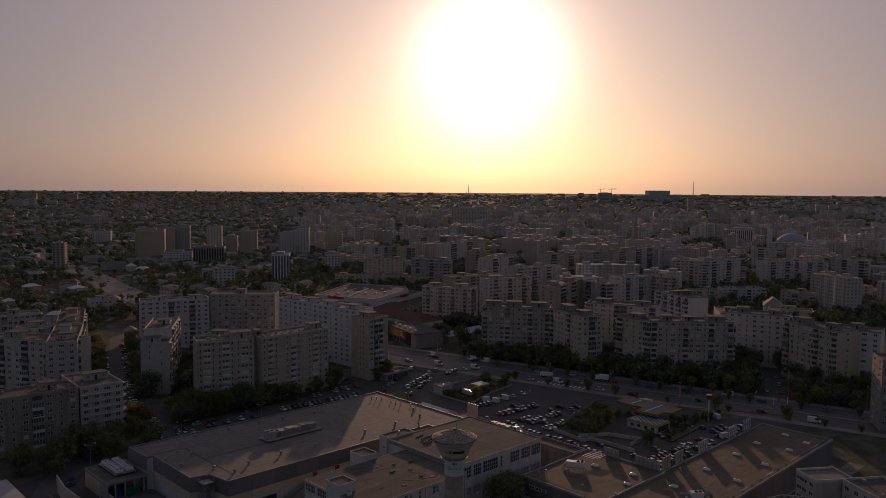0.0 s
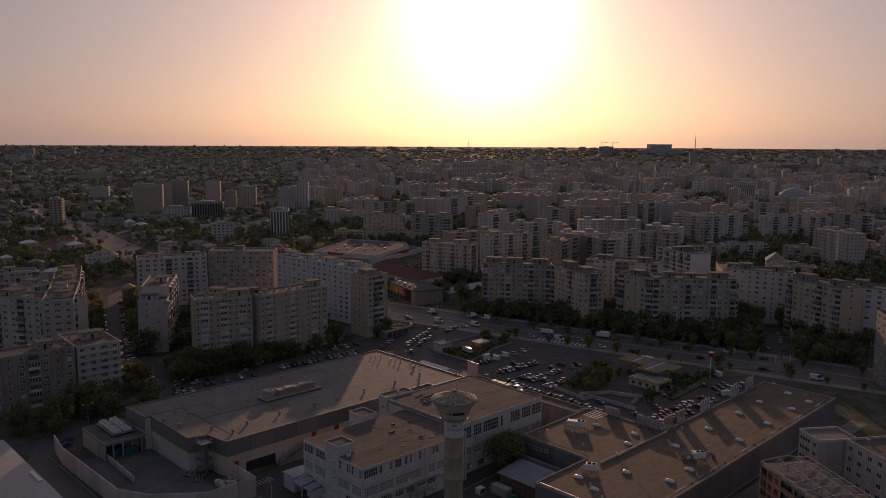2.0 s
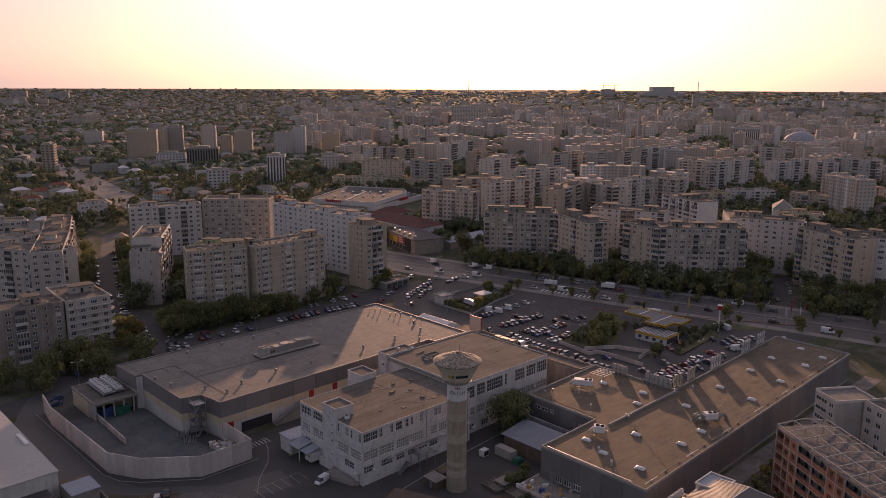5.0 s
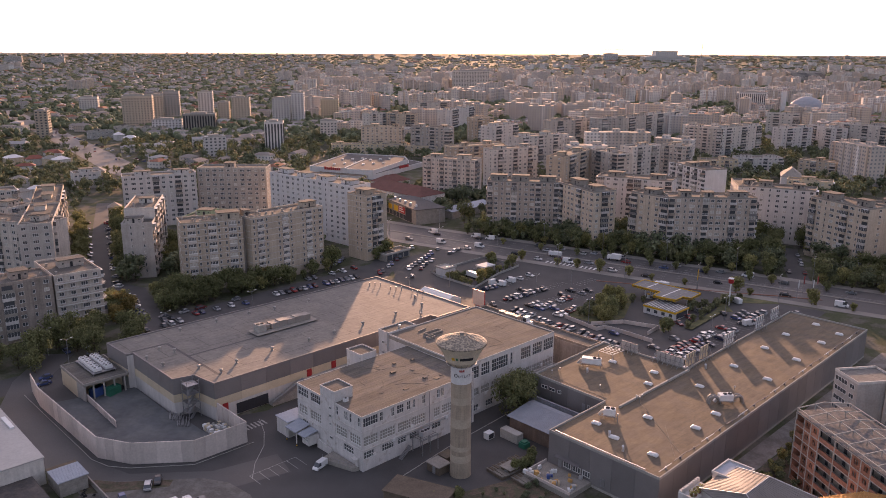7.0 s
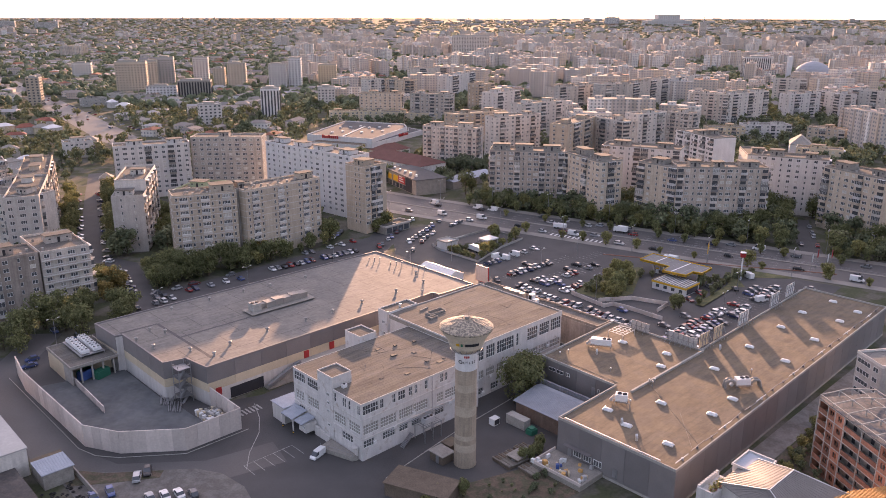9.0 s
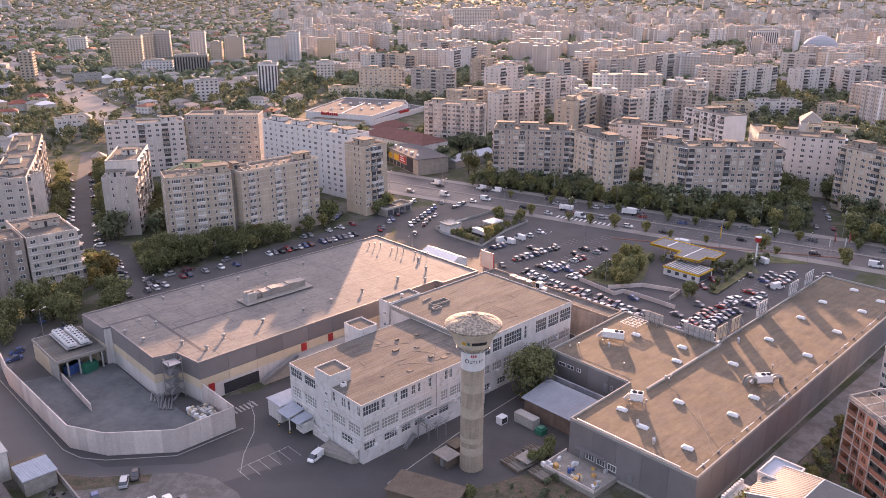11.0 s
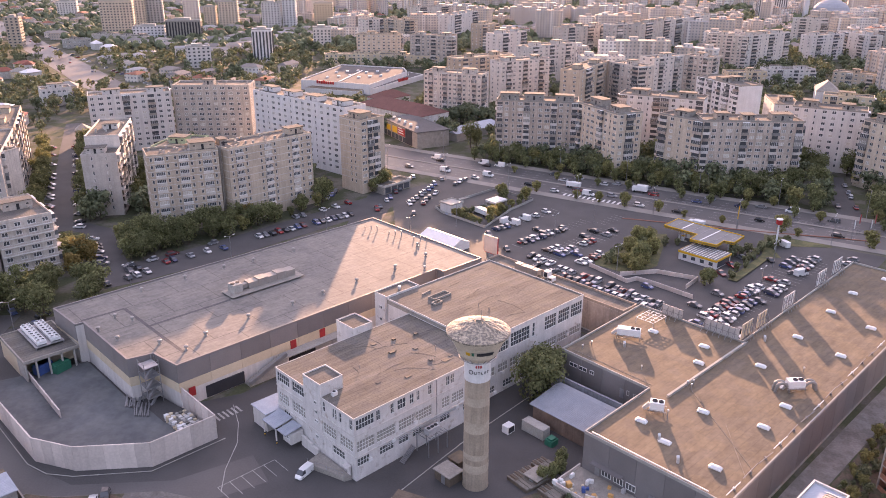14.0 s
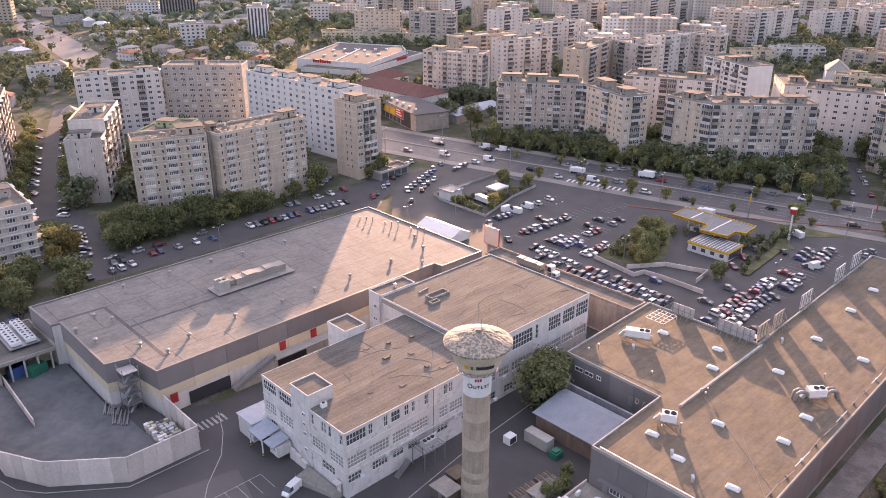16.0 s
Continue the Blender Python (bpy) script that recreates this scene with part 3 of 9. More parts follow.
def apartment_block(x, y, turn, length, depth, floors, bays, label, wallmat, end_l="", end_r="", fh=2.75, base=1.6, balc=None, seed=1, boxes=2, vents=5, far=False, parapet=None, bands=False, heads=()):
    """A slab block: x along the front, which looks towards -y, depth behind it."""
    rnd = random.Random(seed)
    ob = thing("apartment_block", pose(x, y, 0, 0, 0, turn), label, "apartment building", "apartment blocks")
    top = base + floors * fh
    bm = B()
    box(bm, 0.25 if end_l else 0, length - 0.25 if end_r else length, 0.25, depth, 0, top)
    box(bm, 0, length, 0, 0.25, 0, base)
    items = [] if far else None
    balc = balc or wallmat
    facade(bm, ob, Matrix(), length, bays, floors, fh, base, balc, rnd, join=items)
    if end_l:
        if base:
            box(bm, 0, 0.25, 0.25, depth, 0, base)
        facade(bm, ob, pose(0, depth, 0, 0, 0, -90), depth - 0.25, end_l, floors, fh, base, balc, rnd, join=items)
    if end_r:
        if base:
            box(bm, length - 0.25, length, 0.25, depth, 0, base)
        facade(bm, ob, pose(length, 0.25, 0, 0, 0, 90), depth - 0.25, end_r, floors, fh, base, balc, rnd, join=items)
    part("wall", bm, wallmat, ob)
    if bands:
        for k in range(1, floors + 1):
            bm = B(); z = base + k * fh
            box(bm, -0.05, length + 0.05, -0.06, 0.0, z - 0.14, z + 0.06); box(bm, -0.06, 0.0, 0.0, depth, z - 0.14, z + 0.06)
            part("floor_band", bm, M_panel_pale, ob)
    if items:
        joined("facade_infill", items, ob)
    roof_kit(ob, 0, length, 0, depth, top, rnd, boxes, vents, parapet or wallmat, None, heads)
    return ob

# ---- apartment blocks beside the stores ----
M_concrete_pale_rim = material("pale_concrete_rim", (0.44, 0.41, 0.38), 0.85, 0.15, 0.4, 3.0, 0.1)
M_panel_green = material("faded_green_render", (0.30, 0.36, 0.24), 0.9, 0.16, 0.3, 2.0, 0.12)
apartment_block(-114.4, 338.5, 27, 25.2, 13, 10, "sgssgssgs", "beige ten-storey concrete panel block with rows of small windows", M_panel_beige, "nwn", "wn", seed=3, boxes=1, vents=16, bands=True, heads=(0.9,))
apartment_block(-92.6, 352.6, 37, 4.6, 9, 10, "s", "recessed stair link between two panel blocks", M_concrete_dark, seed=13, boxes=1, vents=0)
apartment_block(-88.4, 350.0, 47, 38, 13, 10, "sgs.sgs.sgsw", "beige ten-storey concrete panel block behind a car-lined street", M_panel_beige, "", "sgs", seed=4, boxes=2, vents=20, bands=True, heads=(0.96,))
apartment_block(-127.5, 375.5, -8, 15, 22, 8, "wwww", "faded green rear block with a dark roof shed", M_panel_green, "ww", "ww", seed=14, boxes=1, vents=3)

apartment_block(-54.2, 400, -42, 13.6, 13.4, 10, "..ss.", "tan eleven-storey corner tower with a rooftop plant room", M_panel_beige, "", "dbb.", seed=5, boxes=1, vents=5, base=3.4, fh=2.8, bands=True)
pav = thing("pavilion", pose(-42.5, 392.5, 0, 0, 0, 48), "low grey shop pavilion with a pale roof rim", "shop")
bm = B(); box(bm, 3, 19, -7.5, -0.3, 0, 3.3)
part("wall", bm, M_concrete_dark, pav)
bm = B(); box(bm, 2.8, 19.2, -7.7, -0.3, 3.3, 3.5)
part("roof", bm, M_felt_grey, pav)
bm = B(); rim(bm, [(2.6, -7.9), (19.4, -7.9), (19.4, -0.3), (2.6, -0.3)], 3.3, 4.1, 0.3); box(bm, 10.7, 11.0, -7.6, -0.6, 3.5, 4.0)
part("parapet", bm, M_concrete_pale_rim, pav)
for i in range(4):
    bm = B(); box(bm, 4 + 3.7 * i, 7 + 3.7 * i, -7.58, -7.48, 0.4, 2.8)
    part("shop_window", bm, M_glass, pav)
apartment_block(-107.5, 464.5, -41, 70, 13, 11, "wwsdwwswwdswwdw", "white rendered long eleven-storey block", M_white, "", "w", seed=6, boxes=4, vents=8, fh=2.7)
apartment_block(-153.0, 476.0, 3, 40, 15, 11, "wwddwwddww", "grey-beige eleven-storey block with a glazed top floor", M_panel_grey, "", "ww", seed=7, boxes=1, vents=6, fh=2.72, far=True)
apartment_block(-189.0, 456.0, 24, 40, 14, 10, "wdwwbwwbww", "white ten-storey block with columns of balconies", M_white_old, "", "wwb", seed=8, boxes=2, vents=6, far=True)
apartment_block(-147.8, 357.5, 14, 13, 11, 8, ".n.n.", "pale nine-storey front section of a slab block, almost blank", M_panel_pale, "", "bwb", fh=2.85, seed=9, boxes=1, vents=5)
apartment_block(-150.5, 368.2, 14, 13, 34, 10, "...", "pale ten-storey slab block with balconies down its side", M_panel_pale, "", "bwbwbwbw", seed=19, boxes=1, vents=6)

# ---- the big store with its long flat roof ----
U0, V0 = 155.0, 228.0
store = thing("store_building", at_uv(U0, V0), "large flat-roofed store clad in grey and cream panels", "store")
outline = [(103.6 - U0, 214 - V0), (109.3 - U0, 212.6 - V0), (110.6 - U0, 203.6 - V0), (192 - U0, 204.6 - V0), (192.3 - U0, 201.7 - V0), (208 - U0, 201.5 - V0), (208 - U0, 254 - V0), (101 - U0, 254 - V0), (101.6 - U0, 240.4 - V0), (103.6 - U0, 240.2 - V0)]
core = inset(outline, 0.15)
bm = B(); prism(bm, core, 0, 10.95)
part("wall", bm, M_white_old, store)
bm = B(); prism(bm, inset(outline, 0.4), 10.9, 11.1)
part("roof", bm, M_membrane, store, "pale roof membrane with worn seams")
bm = B(); rim(bm, inset(outline, 0.0), 10.9, 11.45, 0.4)
part("parapet", bm, M_metal_grey, store)
def panel_mesh(w, h):
    bm = B(); box(bm, 0.03, w - 0.03, -0.12, 0.0, 0.02, h - 0.02)
    return bm
def clad(owner, a, b, z0, z1, pitch, mat, name):
    """Sheet panels along a wall from a to b, seen from the right of that way."""
    d = Vector(b) - Vector(a)
    n = max(1, round(d.length / pitch))
    me = mesh_of(name, panel_mesh(d.length / n, z1 - z0), mat)
    ang = math.degrees(math.atan2(d.y, d.x))
    for i in range(n):
        p = Vector(a) + d * i / n
        piece(name, me, owner, pose(p.x, p.y, z0, 0, 0, ang))
for a, b in (((110.6, 203.6), (192, 204.6)), ((192, 204.6), (192.3, 201.7)), ((192.3, 201.7), (208, 201.5)), ((103.6, 240.2), (103.6, 214)), ((103.6, 214), (109.3, 212.6)), ((109.3, 212.6), (110.6, 203.6)), ((101, 254), (101.6, 240.4)), ((208, 201.5), (208, 254))):
    a, b = (a[0] - U0, a[1] - V0), (b[0] - U0, b[1] - V0)
    dd = (Vector(b) - Vector(a)).normalized(); nn = Vector((dd.y, -dd.x)) * -0.15
    a, b = tuple(Vector(a) + nn), tuple(Vector(b) + nn)
    clad(store, a, b, 6.6, 10.95, 8.1, M_metal_grey, "grey_panel")
    clad(store, a, b, 4.2, 6.6, 8.1, M_cream, "cream_panel")
# doors, ramp stair and openings of the long front
for u in (113.5, 141.5, 150.5):
    bm = B(); box(bm, u - U0 - 0.8, u - U0 + 0.8, 203.45 + (u - 110) * 0.0123 - V0 - 0.12, 203.6 + (u - 110) * 0.0123 - V0, 4.3 if u > 120 else 2.4, 6.5 if u > 120 else 4.6)
    part("door", bm, M_red, store, "red steel door")
bm = B()
for i in range(14):
    box(bm, 127 - U0 + i * 0.75, 127.8 - U0 + i * 0.75, 201.2 - V0, 203.7 - V0, 0, 0.3 + i * 0.3)
box(bm, 127 - U0, 127.1 - U0, 201.1 - V0, 202.9 - V0, 0, 1.0)
box(bm, 137.4 - U0, 158 - U0, 201.0 - V0, 204.1 - V0, 3.9, 4.2)
part("outdoor_stair", bm, M_concrete, store)
bm = B()
beam(bm, (127 - U0, 201.1 - V0, 1.2), (137.6 - U0, 201.1 - V0, 5.3), 0.9)
part("stair_rail", bm, M_steel, store)
for a, b in ((117, 127), (140, 148)):
    bm = B(); box(bm, a - U0, b - U0, 203.55 + (a - 117) * 0.0123 - V0, 204.0 + (a - 117) * 0.0123 - V0, 0.3, 3.3)
    part("loading_opening", bm, M_dark, store)
for z in (0, 2.6, 5.2, 7.8):
    bm = B(); box(bm, 105.2 - U0, 108.6 - U0, 208.6 - V0, 212.3 - V0, z + 2.4, z + 2.55)
    land = part("stair_landing", bm, M_steel, store)
    bm = B(); beam(bm, (105.3 - U0, 208.8 - V0, z + 0.1), (108.4 - U0, 210.2 - V0, z + 2.5), 0.5)
    part("stair_flight", bm, M_steel, land)
    bm = B(); beam(bm, (105.2 - U0, 208.6 - V0, z + 3.5), (108.6 - U0, 208.6 - V0, z + 3.5), 0.08)
    part("stair_rail", bm, M_steel, land)
    bm = B(); beam(bm, (105.2 - U0, 208.6 - V0, z + 3.5), (105.2 - U0, 212 - V0, z + 3.5), 0.08)
    part("stair_rail", bm, M_steel, land)
for p in ((105.2, 208.6), (108.6, 208.6), (105.2, 212), (108.4, 212)):
    bm = B(); beam(bm, (p[0] - U0, p[1] - V0, 0), (p[0] - U0, p[1] - V0, 11.6), 0.16)
    part("stair_post", bm, M_steel, store)
# dark seams of the roof
bm = B()
for a, b in (((103.8, 242.0), (114.7, 241.5)), ((114.7, 241.5), (114.9, 208.7)), ((115.3, 227.4), (137.6, 227.4))):
    d = (Vector(b) - Vector(a)).normalized(); s = Vector((-d.y, d.x)) * 0.42
    prism(bm, [(p.x - U0, p.y - V0) for p in (Vector(a) - s, Vector(b) - s, Vector(b) + s, Vector(a) + s)], 11.08, 11.12)
part("gutter_strip", bm, material("gutter_felt", (0.085, 0.082, 0.084), 0.9, 0.25, 0.3, 2.0, 0.1), store, "dark gutter strip on the roof")

def roof_vent_mesh():
    bm = B()
    tube(bm, [(0.45, 0), (0.4, 0.15), (0.28, 0.2), (0.28, 0.7), (0.55, 0.75), (0.55, 1.05), (0.25, 1.25)], 10)
    return mesh_of("roof_vent", bm, material("dull_zinc", (0.30, 0.285, 0.27), 0.6, 0.2, 0.6, 5.0, 0.05, metal=0.3))
ME_vent = roof_vent_mesh()
spots = [(110.7, 237.7), (113.3, 233.2), (106.2, 225.3), (112.7, 216.5), (116, 209.5), (122.7, 212.9), (135.4, 214.3), (147.9, 213.1), (157.8, 213.3), (169.5, 213.5), (183.9, 213.7),
         (196.9, 214.6), (189.6, 207.1), (156.5, 247), (135.4, 248.9), (122.7, 249), (147.3, 248.3), (201.1, 223.1), (170, 246), (104.8, 233.3)]
for u, v in spots:
    ob = new("roof_vent", ME_vent)
    ob.matrix_basis = at_uv(u, v, 11.1)
    tagged(ob, "round galvanised roof ventilator on the store roof", "vent", "roof ventilators")
for i in range(9):
    bm = B(); h = 0.8 + 0.35 * ((i * 7) % 3)
    tube(bm, [(0.14, 0), (0.14, h)], 8); tube(bm, [(0.26, h - 0.1), (0.26, h + 0.2)], 8)
    solid("flue", at_uv(199 + 0.9 * i, 247 - 3.1 * i + (i % 3), 11.1), bm, M_steel, "thin metal flue pipe on the store roof", "flue", "flue pipes")

M_duct = material("dull_beige_duct", (0.235, 0.218, 0.20), 0.6, 0.15, 0.6, 4.0, 0.05)
hvac = thing("rooftop_air_handler", at_uv(150, 230.5, 11.1), "long rooftop air handling unit on a steel platform", "air conditioner")
bm = B(); box(bm, -12, 11, -3.6, 2.6, 0.35, 0.5)
for x in range(-11, 12, 4):
    for y in (-2.8, 2.4):
        box(bm, x - 0.1, x + 0.1, y - 0.1, y + 0.1, 0, 0.35)
part("platform", bm, M_concrete_dark, hvac)
bm = B(); box(bm, -10.5, -7.6, -1.6, 1.4, 0.5, 2.9)
part("chiller", bm, M_concrete, hvac, "pale chiller cabinet")
for i in range(2):
    bm = B(); tube(bm, [(0.6, 2.9), (0.6, 3.05), (0.5, 3.06)], 12, centre=(-9.8 + 1.5 * i, -0.1))
    part("fan", bm, M_dark, hvac)
for i in range(5):
    bm = B(); box(bm, -5.5 + 3.0 * i, -2.56 + 3.0 * i, -1.4, 1.5, 0.5, 2.3 + 0.25 * (i % 2))
    part("duct_section", bm, M_duct, hvac)
bm = B(); box(bm, -7.6, -5.5, -0.7, 0.7, 0.8, 2.0)
part("duct", bm, M_duct, hvac)

# dock building with a bank of cooling fans
dock = thing("dock_building", at_uv(94, 252), "low cream dock building with a brown flat roof", "warehouse")
bm = B(); box(bm, -5.5, 7.5, -6.5, 6.5, 0, 5.6)
part("wall", bm, M_cream, dock)
bm = B(); box(bm, -5.3, 7.3, -12.5, 6.3, 5.6, 5.9)
part("roof", bm, M_felt_grey, dock)
bm = B(); rim(bm, [(-5.7, -12.7), (7.5, -12.7), (7.5, 6.7), (-5.7, 6.7)], 5.4, 6.2, 0.3)
part("parapet", bm, M_concrete_dark, dock)
bm = B(); box(bm, -5.5, -5.1, -12.5, -6.5, 0, 5.4)
for i in range(4):
    box(bm, -3 + i * 3, -2.6 + i * 3, -12.4, -12.0, 0, 5.4)
part("column", bm, M_concrete, dock)
fans = thing("fan_bank", at_uv(96.2, 251.0, 5.9) @ Matrix.Diagonal((0.95, 1.15, 1, 1)), "two rows of white condenser fans on a steel frame", "condenser")
bm = B(); box(bm, -3.6, 3.6, -6.2, 6.2, 0.5, 0.7)
for x in (-3.4, 3.4):
    for y in (-6, 0, 6):
        box(bm, x - 0.1, x + 0.1, y - 0.1, y + 0.1, 0, 0.5)
part("frame", bm, M_steel, fans)
for s in (-1.75, 1.75):
    bm = B(); box(bm, s - 1.2, s + 1.2, -5.6, 5.6, 0.9, 1.7)
    part("cabinet", bm, M_plastic, fans)
bm = B(); tube(bm, [(0.42, 0), (0.5, 0.1), (0.5, 0.35), (0.42, 0.35), (0.4, 0.2), (0.1, 0.2)], 12, cap=False)
k = len(bm.faces); tube(bm, [(0.4, 0.18), (0.4, 0.24)], 12)
bm.faces.ensure_lookup_table()
for f in bm.faces[k:]:
    f.material_index = 1
me = mesh_of("fan", bm, M_plastic)
me.materials.append(M_dark)
for s in (-1.75, 1.75):
    for i in range(8):
        for dx in (-0.6, 0.6):
            piece("fan", me, fans, pose(s + dx, -4.9 + 1.4 * i, 1.7))

# the yard's high precast wall
def precast_wall(pts, h, label, pitch=2.9):
    w = thing("yard_wall", at_uv(*pts[0]), label, "wall", "", "structure")
    for a, b in zip(pts, pts[1:]):
        d = Vector(b) - Vector(a)
        n = max(1, round(d.length / pitch))
        seg = d.length / n
        bm = B(); box(bm, 0.01, seg - 0.01, -0.1, 0.1, 0, h * 0.47)
        box(bm, 0.035, seg - 0.035, -0.17, 0.1, h * 0.475, h)
        box(bm, -0.05, 0.05, -0.09, 0.2, 0, h - 0.03)
        me = mesh_of("panel", bm, M_concrete_pale)
        ang = math.degrees(math.atan2(d.y, d.x))
        for i in range(n):
            p = Vector(a) + d * i / n - Vector(pts[0])
            piece("panel", me, w, pose(p.x, p.y, 0, 0, 0, ang))
    return w
M_concrete_pale = material("pale_precast_concrete", (0.52, 0.455, 0.42), 0.8, 0.12, 0.25, 2.0, 0.12, per="object", streak=0.08)
precast_wall([(80, 259), (78.5, 247), (79.5, 206), (84.4, 197), (96.3, 187.6), (110.8, 187.6), (110.8, 203)], 5.85, "tall pale precast concrete wall round a loading yard")
precast_wall([(89.5, 246), (88.8, 218)], 2.6, "low precast concrete wall beside a truck ramp")
sheet("yard_slab", uvs((80, 246), (80, 206), (85, 197.6), (96.5, 188), (110.4, 188), (110.4, 203), (103, 214), (103, 240)), 0.62, material("yard_concrete", (0.118, 0.122, 0.124), 0.9, 0.22, 0.08, 0.7, 0.03, second=(0.10, 0.106, 0.112)), "worn concrete slab of a loading yard", "yard")

# ---- the old white factory building ----
UW, VW = 123.5, 155.0
fac = thing("factory_building", at_uv(UW, VW), "old white three-storey factory with multi-pane windows", "factory")
bm = B()
box(bm, 0.25, 38.6, 0.25, 27.6, 0, 14.5)
box(bm, 38.6, 76.8, 3.25, 36.2, 0, 15.7)
FRONT_ROWS, REAR_ROWS = ((3.2, 1.8), (6.5, 2.5), (11.6, 2.3)), ((1.0, 1.8), (5.6, 2.3), (10.9, 3.6))
def big_windows(wall, m, length, specs, top=14.5, storeys=FRONT_ROWS):
    """Window bands: specs of (from, to, panes) for each of the three storeys; the wall is left open behind them."""
    def slab(x0, x1, za, zb):
        if x1 - x0 < 0.01:
            return
        k = len(wall.verts)
        box(wall, x0, x1, 0, 0.25, za, zb)
        wall.verts.ensure_lookup_table()
        bmesh.ops.transform(wall, matrix=m, verts=wall.verts[k:])
    z = 0.0
    for (sill, h), wins in zip(storeys, specs):
        slab(0, length, z, sill)
        x = 0.0
        for a, b, panes in wins:
            slab(x, a, sill, sill + h)
            # middle row: reflected sky is put into the pale pane colour
            piece("window", window_mesh(b - a, h, panes - 1, 3 if h > 2.4 else 2, M_curtain_sky if 5 < sill < 7 else M_dusty_glass if sill < 5 else None), fac, m @ pose(a, 0.08, sill))
            x = b
        slab(x, length, sill, sill + h)
        z = sill + h
    slab(0, length, z, top)
front1 = [[(0.5, 3.6, 4), (6.2, 9.9, 5), (11.3, 14, 3), (15.2, 17.6, 3), (23, 26, 3), (30, 33, 3)],
          [(0.5, 4.9, 6), (5.6, 10.4, 6), (11.3, 15.6, 6), (16.1, 20.5, 6), (23.6, 25.8, 3), (26.5, 30.2, 5), (31, 34.5, 5)],
          [(0.5, 5.0, 6), (5.6, 6.6, 2), (9.3, 10.2, 2), (11.1, 13.3, 3), (14.4, 15.5, 2), (16.3, 17.1, 2), (19.6, 20.6, 2), (24.8, 25.8, 2), (26.3, 27.2, 2), (30.3, 31.5, 2), (34, 35.5, 2)]]
big_windows(bm, Matrix(), 38.6, front1)
front2 = [[(2, 5, 3), (8, 11, 3), (14, 17, 3), (20, 24, 4), (26, 31, 5), (33, 37, 5)], [(1, 5, 4), (6, 9.4, 4), (10.3, 17.1, 7), (18.3, 19.1, 1), (22.9, 27.8, 6), (28.3, 32.5, 6), (33.2, 37.8, 6)],
          [(1, 5, 4), (6, 9.4, 4), (10.3, 17.1, 7), (18.2, 19.1, 1), (22.9, 27.3, 5), (28.2, 32.6, 5), (33.3, 37.9, 5)]]
big_windows(bm, pose(38.6, 3.0, 0), 38.2, front2, 15.7, REAR_ROWS)
left = [[(2, 4.5, 3), (20, 24, 4)], [(0.7, 4.4, 5), (5.9, 10.7, 5), (17.1, 21.4, 5), (22.7, 26.9, 5)],
        [(0.4, 5.0, 6), (6.2, 10.5, 5), (17.2, 18.0, 1), (20.5, 21.1, 1), (21.3, 21.9, 1), (22.7, 23.5, 1), (26.0, 27.0, 2)]]
big_windows(bm, pose(0, 27.6, 0, 0, 0, -90), 27.35, left)
big_windows(bm, pose(76.8, 3.25, 0, 0, 0, 90), 32.95, [[], [], []], 15.7)
M_peeling = material("peeling_white_plaster", (0.55, 0.53, 0.52), 0.9, 0.16, 0.3, 5.0, 0.2, second=(0.40, 0.365, 0.33), mix_at=0.64, streak=0.12)
part("wall", bm, M_peeling, fac)
for x0, x1, y0, y1, zr, up in ((0, 38.5, 0, 27.6, 14.5, 0.16), (38.6, 76.8, 3, 36.2, 15.7, 0.3)):
    bm = B(); box(bm, x0 + 0.12, x1 - 0.12, y0 + 0.12, y1 - 0.12, zr - 0.05, zr + 0.1)
    part("roof", bm, M_felt_grey, fac, "weathered tan roofing felt with patches")
    bm = B(); rim(bm, [(x0 - 0.06, y0 - 0.06), (x1, y0 - 0.06), (x1, y1 + 0.06), (x0 - 0.06, y1 + 0.06)], zr - 0.12, zr + up, 0.16)
    part("parapet", bm, M_white_old, fac)
# thin dark facing over the white step, painting in the shade there
bm = B(); box(bm, 38.5, 38.59, 3.2, 36.0, 14.5, 15.56)
part("upstand", bm, M_concrete_dark, fac, "step face between two roofs, darkened to paint in its shade")
def roof_head(x0, x1, y0, y1, top, name, base=0.0):
    """A walled block that stands above the roof, with an upstand round its felt."""
    bm = B(); box(bm, x0, x1, y0, y1, base, top - 0.4)
    rim(bm, [(x0, y0), (x1, y0), (x1, y1), (x0, y1)], top - 0.4, top - 0.06, 0.12)
    o = part(name, bm, M_peeling, fac)
    bm = B(); rim(bm, [(x0 - 0.05, y0 - 0.05), (x1 + 0.05, y0 - 0.05), (x1 + 0.05, y1 + 0.05), (x0 - 0.05, y1 + 0.05)], top - 0.06, top, 0.2)
    part("coping", bm, M_white_old, o)
    bm = B(); box(bm, x0 + 0.13, x1 - 0.13, y0 + 0.13, y1 - 0.13, top - 0.42, top - 0.32)
    part("felt", bm, M_felt_grey, o)
roof_head(-0.12, 5.6, 10.8, 16.8, 17.6, "stair_tower")
for z in (4.2, 7.9, 10.1, 12.3):
    piece("window", window_mesh(1.0, 0.7, 1), fac, pose(-0.27, 13.1, z, 0, 0, -90))
roof_head(21.3, 26.9, 27.7, 34.3, 16.4, "rear_stair_tower")
roof_head(38.5, 49.6, 36.3, 41.0, 16.3, "rear_wing")
for z in (8.8, 12.2):
    piece("window", window_mesh(1.2, 0.9, 1), fac, pose(38.35, 39.2, z, 0, 0, -90))
for x, y in ((38.3, 36.6), (38.3, 36.0)):
    bm = B(); tube(bm, [(0.11, 2), (0.11, 16.6)], 8, centre=(x, y))
    part("flue", bm, M_metal_light, fac)
bm = B(); tube(bm, [(0.35, 15.9), (0.35, 16.5), (0.5, 16.55), (0.42, 16.9), (0.1, 17.0)], 12, centre=(44.5, 38.2))
